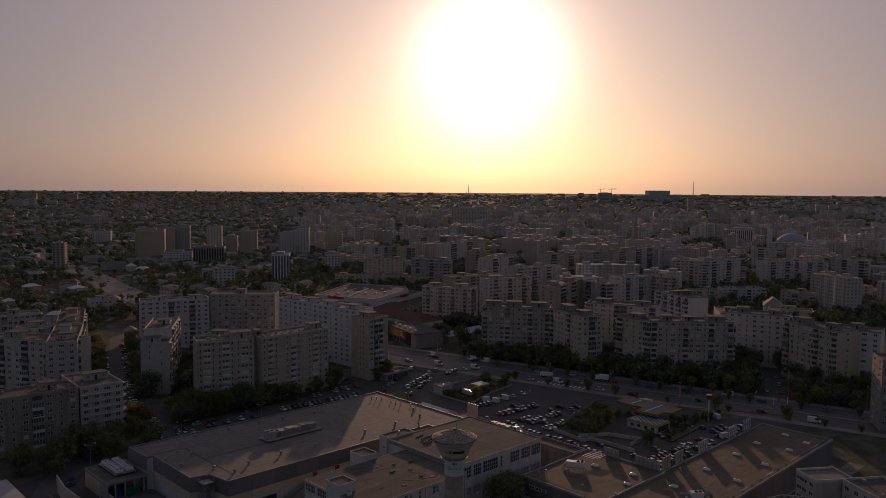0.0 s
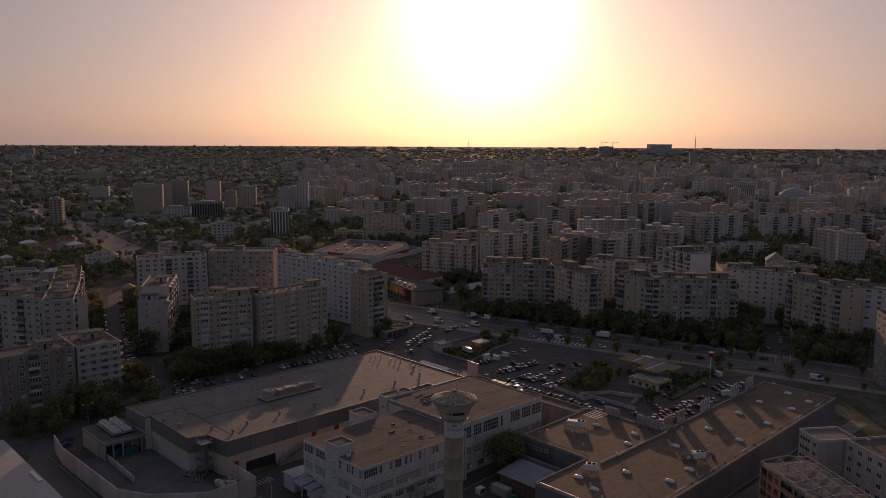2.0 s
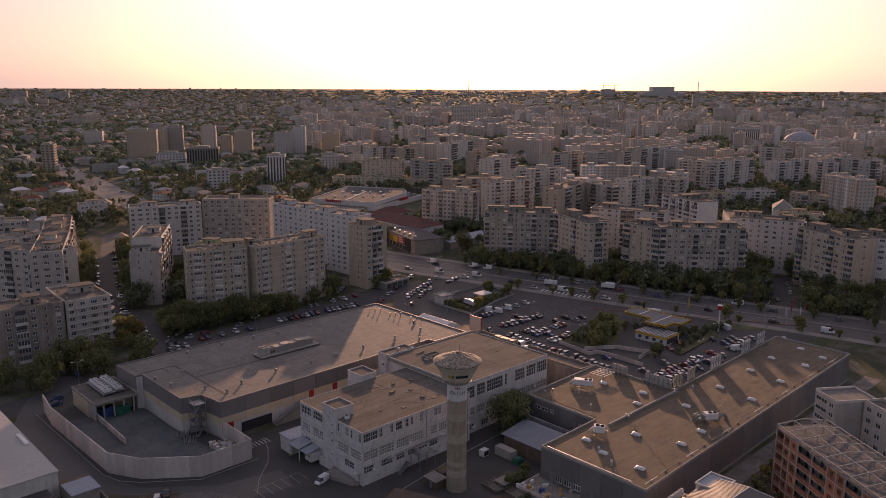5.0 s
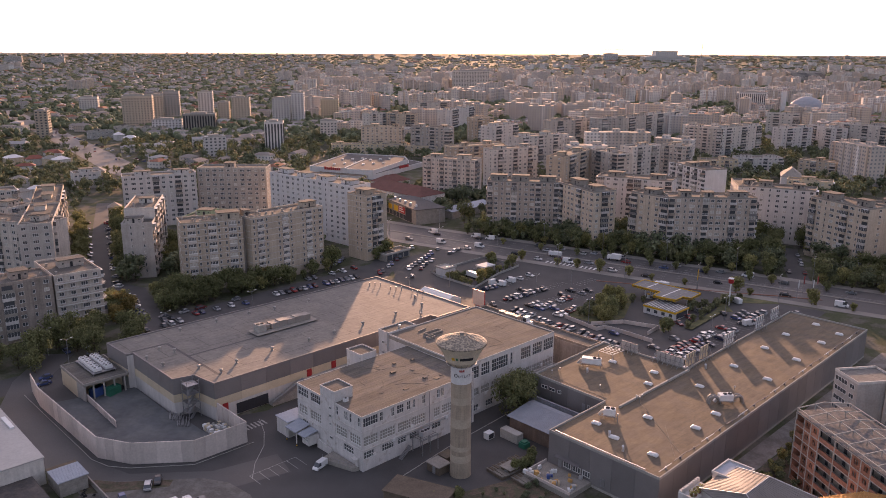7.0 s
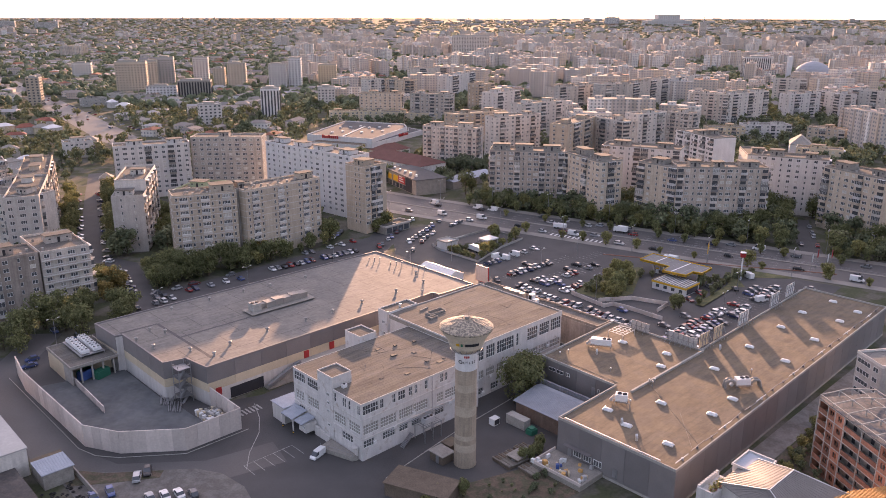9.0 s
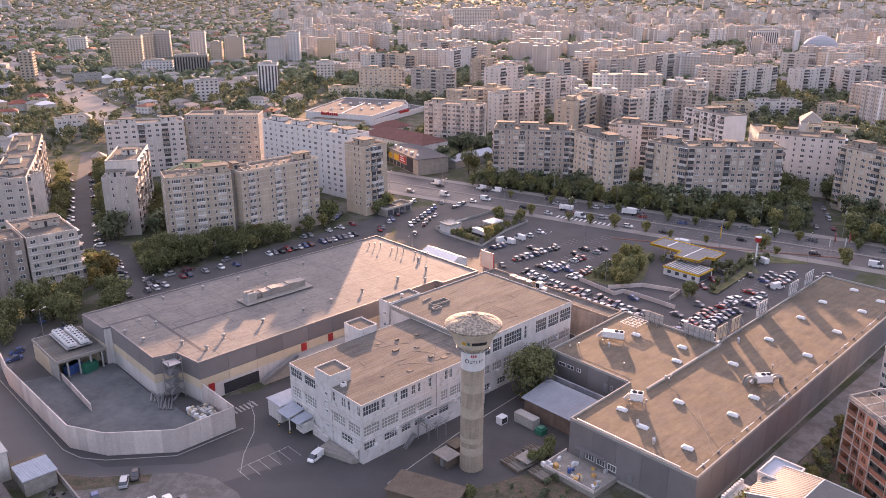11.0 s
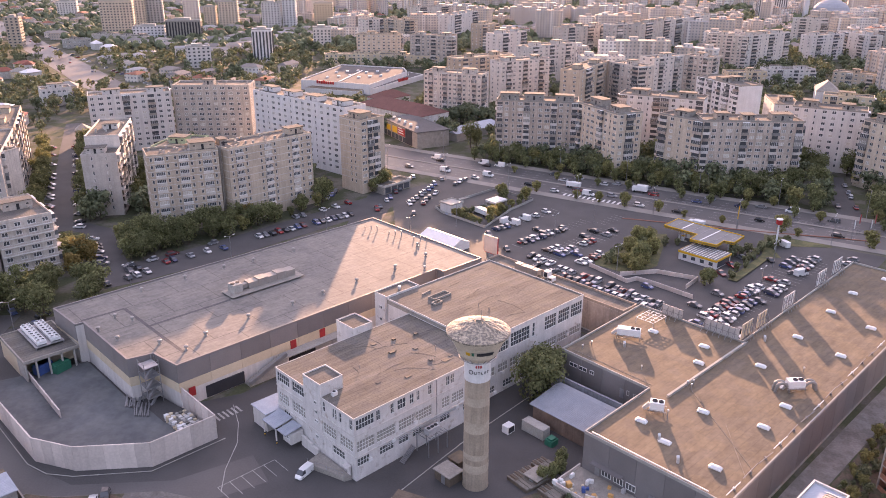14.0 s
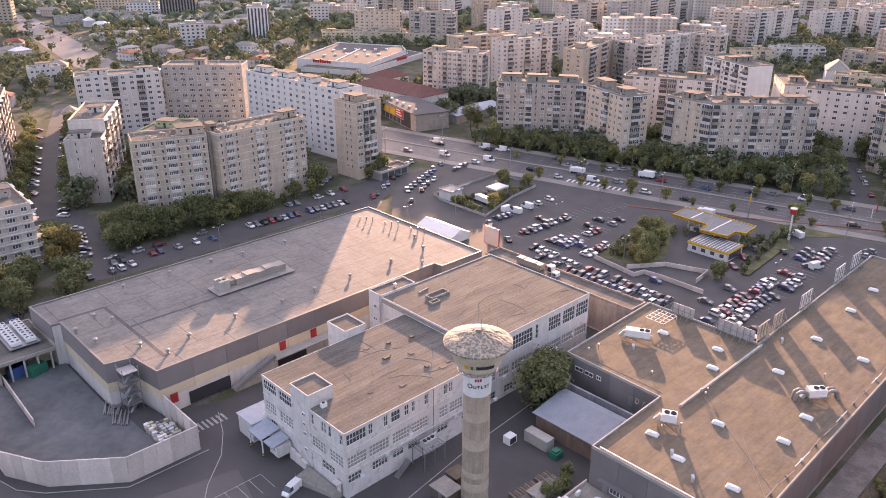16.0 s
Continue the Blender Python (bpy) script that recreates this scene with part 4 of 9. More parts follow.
part("roof_ventilator", bm, M_metal_light, fac)
bm = B(); tube(bm, [(0.07, 0.2), (0.07, 14.4)], 8, centre=(21.9, -0.12)); tube(bm, [(0.07, 0.2), (0.07, 14.4)], 8, centre=(37.6, -0.12))
part("downpipe", bm, M_steel, fac)
bm = B(); box(bm, -0.2, 0.0, 0, 27.6, 5.55, 5.75); box(bm, 0, 38.5, -0.22, 0.0, 5.5, 5.7); box(bm, 0, 38.5, -0.14, 0, 10.4, 10.55); box(bm, -0.14, 0, 0, 10.7, 10.4, 10.55); box(bm, -0.14, 0, 16.9, 27.6, 10.4, 10.55)
part("cornice", bm, M_white_old, fac)
bm = B(); box(bm, 1.9, 3.1, 9.2, 10.0, 14.62, 15.5); tube(bm, [(0.34, 15.5), (0.34, 15.56)], 12, centre=(2.5, 9.6), mi=1)
part("air_unit", bm, [M_plastic, M_dark], fac)
# roof skylight curbs and patches
bm = B()
for x, y, w, d in ((46.4, 26.7, 5.8, 2.4), (44.6, 24.6, 2.6, 1.4)):
    rim(bm, [(x, y), (x + w, y), (x + w, y + d), (x, y + d)], 15.7, 16.3, 0.2)
beam(bm, (46.6, 31.6, 15.95), (50.0, 32.1, 15.95), 0.35)
part("roof_kerb", bm, M_concrete_dark, fac)
M_tar = material("black_tar", (0.07, 0.065, 0.06), 0.8, 0.3, 0.6, 4.0, 0.1)
rnd = random.Random(11)
for i in range(14):
    x, y = rnd.uniform(10, 36), rnd.uniform(3, 24)
    bm = B(); w, d, h = rnd.uniform(0.7, 1.6), rnd.uniform(0.6, 1.1), rnd.uniform(0.03, 0.12) if i % 4 else 0.3
    box(bm, x, x + w, y, y + d, 14.58, 14.6 + h)
    part("roof_patch", bm, M_felt_grey if i % 3 else M_tar, fac)
for i in range(9):
    x, y, z = (rnd.uniform(8, 36), rnd.uniform(3, 24), 14.6) if i % 2 else (rnd.uniform(46, 74), rnd.uniform(6, 33), 15.8)
    bm = B(); tube(bm, [(0.05, z), (0.05, z + rnd.uniform(0.5, 1.2))], 6, centre=(x, y))
    part("vent_pipe", bm, M_steel, fac)
for i in range(26):
    rear = i % 2
    x, y = (rnd.uniform(41, 73), rnd.uniform(6, 34)) if rear else (rnd.uniform(9, 36), rnd.uniform(2, 25))
    z, a = (15.81 if rear else 14.61), rnd.uniform(-0.5, 0.5) + (0 if rnd.random() < 0.7 else 1.5)
    bm = B()
    for k in range(rnd.randint(3, 7)):
        nx, ny = x + 1.3 * math.cos(a), y + 1.3 * math.sin(a)
        if not ((40 < nx < 75 and 4.5 < ny < 35) if rear else (7 < nx < 37.5 and 1 < ny < 26.4)):
            break
        beam(bm, (x, y, z), (nx, ny, z), 0.05)
        x, y, a = nx, ny, a + rnd.uniform(-0.45, 0.45)
    if len(bm.verts):
        part("tar_seam", bm, M_tar, fac)
annex = thing("annex", at_uv(UW, VW), "low white annex with light sheet canopies beside a factory", "annex")
bm = B(); box(bm, -3.6, -0.15, 27.0, 32.6, 0, 4.5); box(bm, -0.15, 2.8, 27.75, 32.6, 0, 4.5); box(bm, -3.4, -0.25, 17.9, 20.9, 1.1, 3.5)
part("wall", bm, M_white_old, annex)
bm = B(); prism(bm, [(-3.9, 26.8), (-0.1, 26.8), (-0.1, 27.75), (3.0, 27.75), (3.0, 32.9), (-3.9, 32.9)], 4.5, 4.66)
part("roof", bm, M_pale_sheet, annex)
def canopy_sheet(x0, x1, y0, y1, za, zb):
    """A ribbed sheet falling away from the wall."""
    bm = B()
    vs = [bm.verts.new(p) for p in ((x0, y0, za), (x1, y0, zb), (x1, y1, zb), (x0, y1, za), (x0, y0, za + 0.1), (x1, y0, zb + 0.1), (x1, y1, zb + 0.1), (x0, y1, za + 0.1))]
    for q in ((3, 2, 1, 0), (4, 5, 6, 7), (0, 1, 5, 4), (1, 2, 6, 5), (2, 3, 7, 6), (3, 0, 4, 7)):
        bm.faces.new([vs[i] for i in q])
    for i in range(int((y1 - y0) / 0.6)):
        beam(bm, (x0, y0 + 0.3 + 0.6 * i, za + 0.12), (x1, y0 + 0.3 + 0.6 * i, zb + 0.12), 0.05)
    part("canopy", bm, M_pale_sheet, annex)
    bm = B(); beam(bm, (x0 + 0.05, y0, za - 0.06), (x0 + 0.05, y1, za - 0.06), 0.14)
    part("canopy_beam", bm, M_steel, annex)
canopy_sheet(-4.8, -0.25, 21.8, 26.75, 3.9, 4.7)
canopy_sheet(-4.4, -0.25, 18.3, 21.6, 3.65, 4.2)
for y in (21.7, 26.4):
    bm = B(); tube(bm, [(0.16, 0.9), (0.16, 3.85)], 10, centre=(-4.6, y))
    post = part("post", bm, M_white_old, annex)
    bm = B()
    for k in range(3):
        tube(bm, [(0.165, 0.3 * k), (0.165, 0.3 * k + 0.3)], 10, mi=k % 2, centre=(-4.6, y))
    part("foot_band", bm, [M_dark, M_yellow], post)
for y in (18.3, 19.7):
    piece("window", window_mesh(1.0, 0.8, 1, 1, M_dusty_glass), annex, pose(-3.5, y + 1.0, 2.2, 0, 0, -90))
dockp = thing("loading_platform", at_uv(UW, VW), "brown concrete loading platform with a ramp", "platform")
bm = B(); prism(bm, [(-4.3, 10.9), (-3.9, 8.6), (-1.7, 1.6), (-0.3, 1.2), (-0.3, 11.8)], 0, 1.1)
part("slab", bm, M_concrete_dark, dockp)
bm = B()
for y0, y1, z0, z1 in ((11.9, 14.0, 1.3, 2.3), (14.0, 16.0, 1.5, 2.9), (16.0, 17.8, 1.5, 3.4)):
    box(bm, -0.9, -0.3, y0, y1, 0, (z0 + z1) / 2)
part("stepped_wall", bm, M_white_old, dockp)
bm = B(); box(bm, -1.6, -0.3, 1.0, 2.6, 3.3, 3.45); box(bm, -0.5, -0.3, 1.3, 2.4, 1.1, 3.2)
part("porch", bm, M_white_old, dockp)
bm = B()
for x, y in ((-4.15, 10.8), (-3.8, 8.4), (-3.0, 5.8), (-2.2, 3.3), (-1.65, 1.7)):
    beam(bm, (x, y, 1.1), (x, y, 2.0), 0.06)
beam(bm, (-3.8, 8.4, 2.0), (-1.65, 1.7, 2.0), 0.06)
part("railing", bm, M_steel, dockp)

# ---- the hall with skylights ----
UH, VH = 200.0, 110.0
hall = thing("hall_building", at_uv(UH, VH), "low hall clad in grey sheet with a tan flat roof", "hall")
plan = [(158.5, 95.5), (291, 98), (291, 123.8), (217.5, 122.5), (217.5, 151.5), (182.4, 150.5), (181.8, 126.3), (158.5, 126)]
loc = [(u - UH, v - VH) for u, v in plan]
bm = B(); prism(bm, inset(loc, 0.15), 0, 9.4)
part("wall", bm, M_metal_grey, hall)
bm = B(); prism(bm, inset(loc, 0.4), 9.35, 9.5)
part("roof", bm, M_felt, hall, "tan roofing felt with scuffs and seams")
bm = B(); box(bm, 181.8 - UH, 217.2 - UH, 121.3 - VH, 121.8 - VH, 9.4, 10.1)
part("roof_upstand", bm, M_concrete, hall)
bm = B(); rim(bm, loc, 9.3, 9.95, 0.26)
part("parapet", bm, M_concrete, hall)
for i in range(len(loc)):
    a, b = Vector(loc[i]), Vector(loc[(i + 1) % len(loc)])
    d = (b - a).normalized(); nn = Vector((-d.y, d.x)) * 0.15
    clad(hall, tuple(a + nn), tuple(b + nn), 0.6, 9.3, 6.2, M_metal_grey, "sheet_panel")
bm = B(); prism(bm, inset(loc, -0.05), 0, 0.6)
part("plinth", bm, M_concrete, hall)
bm = B()
rings4 = [((1.4, 0.85), 0.0), ((1.4, 0.85), 0.35), ((1.25, 0.7), 0.42), ((1.1, 0.55), 0.75), ((0.7, 0.3), 0.9)]
prev = None
for (a, b), z in rings4:
    cur = [bm.verts.new((x * a, y * b, z)) for x, y in ((-1, -1), (1, -1), (1, 1), (-1, 1))]
    if prev:
        for i in range(4):
            bm.faces.new((prev[i], prev[(i + 1) % 4], cur[(i + 1) % 4], cur[i])).material_index = 0
    prev = cur
bm.faces.new(prev)
ME_skylight = mesh_of("skylight", bm, M_plastic)
for u, v in ((170.1, 120.4), (167.1, 113.1), (166.8, 102.3), (182.3, 113.4), (186, 102.2), (196.7, 102.5), (209.2, 113.9), (229.7, 114.2), (208.5, 127.7), (200.3, 124.5), (206.4, 140.5),
             (250.5, 114.4), (227.6, 103.1), (267.1, 114.9), (248, 103.5), (268, 104), (284, 112), (280, 103)):
    ob = new("skylight", ME_skylight)
    ob.matrix_basis = at_uv(u, v, 9.5, -82) @ Matrix.Diagonal((0.85, 0.72, 0.75, 1))
    tagged(ob, "domed white plastic skylight on a tan roof", "skylight", "hall skylights")

def rooftop_unit(u, v, turn, long, label):
    o = thing("rooftop_unit", at_uv(u, v, 9.5, turn), label, "air conditioner", "rooftop units")
    def bar(name, p, q, w):
        bm = B(); beam(bm, p, q, w)
        part(name, bm, M_steel, o)
    for x in (-long / 2, long / 2):
        for y in (-1.2, 1.2):
            bar("leg", (x, y, 0), (x, y, 0.8), 0.12)
    for y in (-1.2, 1.2):
        bar("stand_rail", (-long / 2 - 0.5, y, 0.8), (long / 2 + 0.5, y, 0.8), 0.14)
        bar("brace", (-long / 2, y, 0.1), (long / 2, y, 0.75), 0.07)
    for x in (-long / 2, 0, long / 2):
        bar("cross_bar", (x, -1.4, 0.8), (x, 1.4, 0.8), 0.12)
    bm = B(); box(bm, -long / 2, long / 2, -1.0, 1.0, 0.88, 2.5); box(bm, -long / 2 + 0.1, long / 2 - 0.1, -1.05, 1.05, 1.3, 1.36)
    part("cabinet", bm, M_plastic, o)
    for i in range(2):
        bm = B(); tube(bm, [(0.55, 2.5), (0.55, 2.66), (0.48, 2.68), (0.44, 2.56)], 14, centre=(long / 2 - 0.7 - 1.25 * i, 0))
        part("fan", bm, M_dark, o)
    bm = B(); beam(bm, (-long / 2 - 0.1, 0, 1.8), (-long / 2 - 1.2, 0, 0.4), 0.7)
    part("duct", bm, M_metal_light, o)
    return o
rooftop_unit(175.4, 120.2, -62, 2.9, "white rooftop cooling unit on a steel stand")
rooftop_unit(199.5, 143.2, -62, 5.6, "long white rooftop unit on steel legs")
rooftop_unit(204.8, 104.2, -40, 3.6, "white rooftop unit with curved silver ducts")
duct = thing("air_duct", at_uv(204.8, 104.2, 9.5, -40), "curved silver air ducts beside a rooftop unit", "duct")
for side in (-1, 1):
    for y in (-0.5, 0.5):
        bm = B()
        line = [(side * (3.3 - 1.2 * math.cos(math.pi * i / 10)), 1.1 + 0.9 * math.sin(math.pi * i / 10)) for i in range(9)] + [(side * 4.5, 0.6), (side * 4.55, 0.0)]
        rings = []
        for i, (x, z) in enumerate(line):
            (xa, za), (xb, zb) = line[max(0, i - 1)], line[min(len(line) - 1, i + 1)]
            d = Vector((xb - xa, 0, zb - za)).normalized()
            e = Vector((-d.z, 0, d.x))
            rings.append([bm.verts.new(Vector((x, y, z)) + e * 0.36 * math.cos(k * math.pi / 4) + Vector((0, 0.36 * math.sin(k * math.pi / 4), 0))) for k in range(8)])
        for ra, rb in zip(rings, rings[1:]):
            for k in range(8):
                bm.faces.new((ra[k], ra[(k + 1) % 8], rb[(k + 1) % 8], rb[k]))
        bm.faces.new(rings[0]); bm.faces.new(rings[-1])
        bmesh.ops.recalc_face_normals(bm, faces=bm.faces)
        part("duct_bend", bm, M_duct, duct)
# pipes, poles and small vents on the hall roof
for i in range(20):
    u0 = 160.5 + 6.4 * i
    bm = B(); beam(bm, (0, 0, 0.1 * (i % 2)), (5.2 + 0.9 * (i % 2), 0.3 * math.sin(i * 2.1), 0.05), 0.14); box(bm, 2.8, 3.1, -0.2, 0.3, -0.5, 0.05)
    solid("roof_pipe", at_uv(u0, 96.9 + 0.02 * (u0 - 160), 10.0), bm, M_metal_grey if i % 3 else M_metal_light, "pale insulated pipe along the roof edge", "pipe", "roof pipes")
for u, v, h in ((173.7, 116.7, 2.6), (189.0, 121.0, 1.3), (188.2, 119.6, 1.5), (190.6, 120.4, 1.1), (214.0, 106.1, 1.0), (186.5, 147.5, 0.9), (189.5, 147.0, 0.9), (188.0, 132.0, 1.0)):
    o = thing("roof_pole", at_uv(u, v, 9.5), "thin galvanised vent pole on the hall roof", "vent", "roof poles")
    bm = B(); tube(bm, [(0.09, 0), (0.09, h)], 6)
    part("pole", bm, M_steel, o)
    bm = B(); tube(bm, [(0.2, h - 0.1), (0.26, h), (0.2, h + 0.25)], 8)
    part("cowl", bm, M_metal_light, o)
for u, v in ((163.2, 108.0), (166.9, 114.3), (194.5, 141.0), (222.0, 119.0)):
    bm = B(); tube(bm, [(0.3, 0), (0.3, 0.9)], 8); beam(bm, (0, 0, 0.9), (0.5, 0.1, 1.25), 0.5)
    solid("roof_cowl", at_uv(u, v, 9.5, 30), bm, M_metal_light, "bent sheet-metal cowl on the hall roof", "vent", "roof cowls")
for u0, v0, u1, v1 in ((189, 120.5, 171, 97), (181.5, 108, 168, 97), (184.5, 149, 184, 127)):
    d = Vector((u1 - u0, v1 - v0)).length
    bm = B(); beam(bm, (0, 0, 0.05), (d, 0, 0.05), 0.05)
    solid("cable_run", at_uv(u0, v0, 9.5, math.degrees(math.atan2(v1 - v0, u1 - u0))), bm, M_concrete_dark, "dark cable run across the hall roof", "cable", "cable runs")
solid_frame = B()
for i in range(5):
    beam(solid_frame, (-3 + 1.5 * i, -2.5, 1.6), (-3 + 1.5 * i, 2.5, 1.6), 0.12); beam(solid_frame, (-3, -2.5 + 1.25 * i, 1.6), (3, -2.5 + 1.25 * i, 1.6), 0.12)
for x in (-3, 3):
    for y in (-2.5, 2.5):
        beam(solid_frame, (x, y, 0), (x, y, 1.6), 0.12)
solid("steel_frame", at_uv(210.6, 143.9, 9.5), solid_frame, M_metal_light, "light steel grid frame standing on the hall roof", "frame")

def hoarding(u, v, turn, w, h, face, label):
    """A sign board on struts behind the parapet."""
    o = thing("roof_billboard", at_uv(u, v, 9.5, turn), label, "billboard", "roof billboards")
    bm = B(); box(bm, 0, w, -0.06, 0.06, 0.3, h)
    part("board", bm, face, o)
    for i in range(int(w / 1.6) + 1):
        x = min(w, i * 1.6)
        bm = B(); beam(bm, (x, -0.15, 0), (x, -0.15, h), 0.12)
        part("post", bm, M_steel, o)
        bm = B(); beam(bm, (x, -0.2, h * 0.85), (x, -1.9, 0.05), 0.1)
        part("strut", bm, M_steel, o)
    for z in (h, h * 0.5):
        bm = B(); beam(bm, (0, -0.15, z), (w, -0.15, z), 0.1)
        part("rail", bm, M_steel, o)
hoarding(217.2, 132.5, -90, 9.0, 3.2, M_metal_light, "grey-backed billboard on steel struts at the roof edge")
hoarding(218.0, 123.3, 0, 5.4, 4.2, M_cream, "cream-backed billboard on steel struts at the roof edge")
hoarding(226.2, 123.3, 0, 5.0, 4.2, M_cream, "cream-backed billboard on steel struts at the roof edge")
hoarding(241.3, 123.4, 0, 6.4, 4.2, M_plastic, "white-backed billboard on steel struts at the roof edge")
hoarding(217.2, 144.6, -90, 5.7, 3.0, M_metal_light, "grey-backed billboard on steel struts at the roof edge")
hoarding(263.6, 123.8, 0, 6.0, 4.4, M_plastic, "white-backed billboard on steel struts at the roof edge")
hoarding(276, 124.2, 0, 6.0, 4.4, M_plastic, "white-backed billboard on steel struts at the roof edge")

# ---- the water tower ----
M_shaft = material("brown_concrete", (0.35, 0.285, 0.22), 0.9, 0.2, 0.35, 3.0, 0.2, streak=0.25)
M_flake = material("flaking_felt", (0.37, 0.31, 0.235), 0.8, 0.35, 0.9, 4.0, 0.6, second=(0.18, 0.155, 0.13), mix_at=0.5)
tower = thing("water_tower", pose(1.4, 197.0, 0), "round concrete water tower with a flared tank and painted signs", "water tower")
M_shaft_pale = material("pale_brown_concrete", (0.385, 0.32, 0.25), 0.9, 0.2, 0.5, 3.0, 0.2)
bm = B(); tube(bm, [(2.6, 0), (2.6, 0.4), (2.3, 0.42), (2.25, 28.6)], 32)
shaft = part("shaft", bm, M_shaft, tower, "banded concrete shaft", smooth=False)
rnd = random.Random(21)
z = 0.4
while z < 28.4:
    h = min(rnd.choice((1.2, 1.2, 2.4, 1.8)), 28.5 - z)
    r = 2.5 - 0.006 * z + rnd.uniform(-0.015, 0.02)
    bm = B(); tube(bm, [(r, z), (r + 0.02, z + 0.05), (r + 0.02, z + h - 0.06), (r - 0.02, z + h)], 32, cap=False)
    part("shaft_band", bm, rnd.choice((M_shaft, M_shaft, M_shaft_pale)), shaft, smooth=False)
    z += h
bm = B(); tube(bm, [(2.5, 24.3), (2.5, 28.6)], 32, cap=False)
part("sign_band", bm, M_white, tower, "white painted band with lettering")
bm = B(); tube(bm, [(2.45, 28.5), (3.1, 29.0), (3.8, 29.9), (4.2, 31.0), (4.6, 31.9), (5.3, 33.0), (5.75, 33.7), (5.85, 34.1)], 40)
part("tank", bm, material("cream_tank_paint", (0.58, 0.50, 0.40), 0.85, 0.2, 0.5, 4.0, 0.1), tower, "flared cream tank", smooth=False)
bm = B(); tube(bm, [(5.7, 33.75), (5.9, 33.8), (5.92, 34.15), (5.75, 34.2), (5.0, 34.5), (4.2, 34.85), (3.3, 35.2), (2.2, 35.55), (1.2, 35.85), (0.9, 35.9)], 40)
lump = random.Random(3)
for q in bm.verts:
    if q.co.z > 34.3:
        q.co.z += lump.uniform(-0.13, 0.13); q.co.x += lump.uniform(-0.12, 0.12); q.co.y += lump.uniform(-0.12, 0.12)
part("cap", bm, M_flake, tower, "low conical cap with flaking pale felt", smooth=False)
bm = B(); box(bm, -0.45, 0.45, -0.45, 0.45, 35.5, 36.35); box(bm, -0.55, 0.55, -0.55, 0.55, 36.35, 36.43); tube(bm, [(0.05, 36.35), (0.05, 38.2)], 6, centre=(0.5, 0))
part("hatch", bm, M_concrete_dark, tower)
bm = B()
for i in range(16):
    a, b = 2 * math.pi * i / 16, 2 * math.pi * (i + 1) / 16
    beam(bm, (3.5 * math.cos(a), 3.5 * math.sin(a), 28.9), (3.5 * math.cos(b), 3.5 * math.sin(b), 28.9), 0.08)
    beam(bm, (2.4 * math.cos(a), 2.4 * math.sin(a), 28.2), (3.7 * math.cos(a), 3.7 * math.sin(a), 29.6), 0.1)
part("ring_brace", bm, M_steel, tower)

# ---- apartment blocks across the avenue ----
apartment_block(15.4, 453.4, -8.3, 39.7, 14, 10, "bwsdbswdbwsb", "weathered beige-grey ten-storey block with patched balconies", M_panel_weathered, "wbw", "", balc=M_panel_pale, seed=31, boxes=3, vents=6, parapet=M_concrete_dark)
apartment_block(54.7, 447.7, -64.7, 31.6, 14, 10, "bswdsbwsd", "weathered beige block with glazed-in balconies", M_panel_beige, "", "wbw", fh=2.77, seed=32, boxes=2, vents=6, parapet=M_concrete_dark)
apartment_block(79.4, 474.2, -24.4, 42, 13, 10, "bwdsbbwdwb", "white ten-storey block with a recessed top floor", M_white_old, "wb", "w", seed=33, boxes=2, vents=5, parapet=M_concrete_dark)
apartment_block(87.8, 422.8, -48.8, 22.6, 14, 10, "bwswb", "beige block with a curved corner of balconies", M_panel_beige, "bwb", "", seed=34, boxes=1, vents=4, parapet=M_concrete_dark)
apartment_block(102.7, 405.8, -1.9, 42.5, 14, 10, "bwsdsbwdsbwsb", "weathered beige-grey block with dark roof edges", M_panel_weathered, "", "bwb", fh=2.78, balc=M_panel_pale, seed=35, boxes=3, vents=7, parapet=M_concrete_dark)
apartment_block(155.0, 442.0, -26, 32, 13, 10, "wwswwsww", "pale render block facing a tree-filled court", M_white_old, "", "bw", seed=36, boxes=2, vents=5, far=True, parapet=M_concrete_dark)
apartment_block(173.8, 410.9, -67, 33.6, 14, 10, "bwsdwbdsb", "weathered block with clusters of balconies", M_panel_beige, "bwb", "w", fh=2.78, seed=37, boxes=2, vents=5, parapet=M_concrete_dark)
apartment_block(189.5, 396.0, -35, 24, 14, 10, "wdwdw", "white block with blue-grey window bands", M_white, "dd", "w", fh=2.72, seed=38, boxes=1, vents=4, parapet=M_concrete_dark)
apartment_block(148.7, 499.0, 18, 15, 40, 10, "...", "white slab block with a blank white end wall", M_white, "wbwbwbwbwb", "w", seed=39, boxes=2, vents=6, parapet=M_concrete_dark)
apartment_block(172.0, 507.0, -10, 14, 30, 6, "nww", "white six-storey block beside a taller one", M_white_old, "ww", "ww", seed=40, boxes=1, vents=3, far=True, parapet=M_concrete_dark)
apartment_block(214.0, 372.0, -62, 34, 14, 10, "wbwwbww", "dark grey block at the end of the avenue row", M_panel_grey, "bwb", "w", seed=41, boxes=1, vents=4, far=True, parapet=M_concrete_dark)
apartment_block(176.0, 318.0, -12, 24, 14, 10, "dddddd", "dark brown block with glazed bands at the end of the avenue", M_concrete_dark, "dd", "", seed=47, boxes=1, vents=3, far=True)
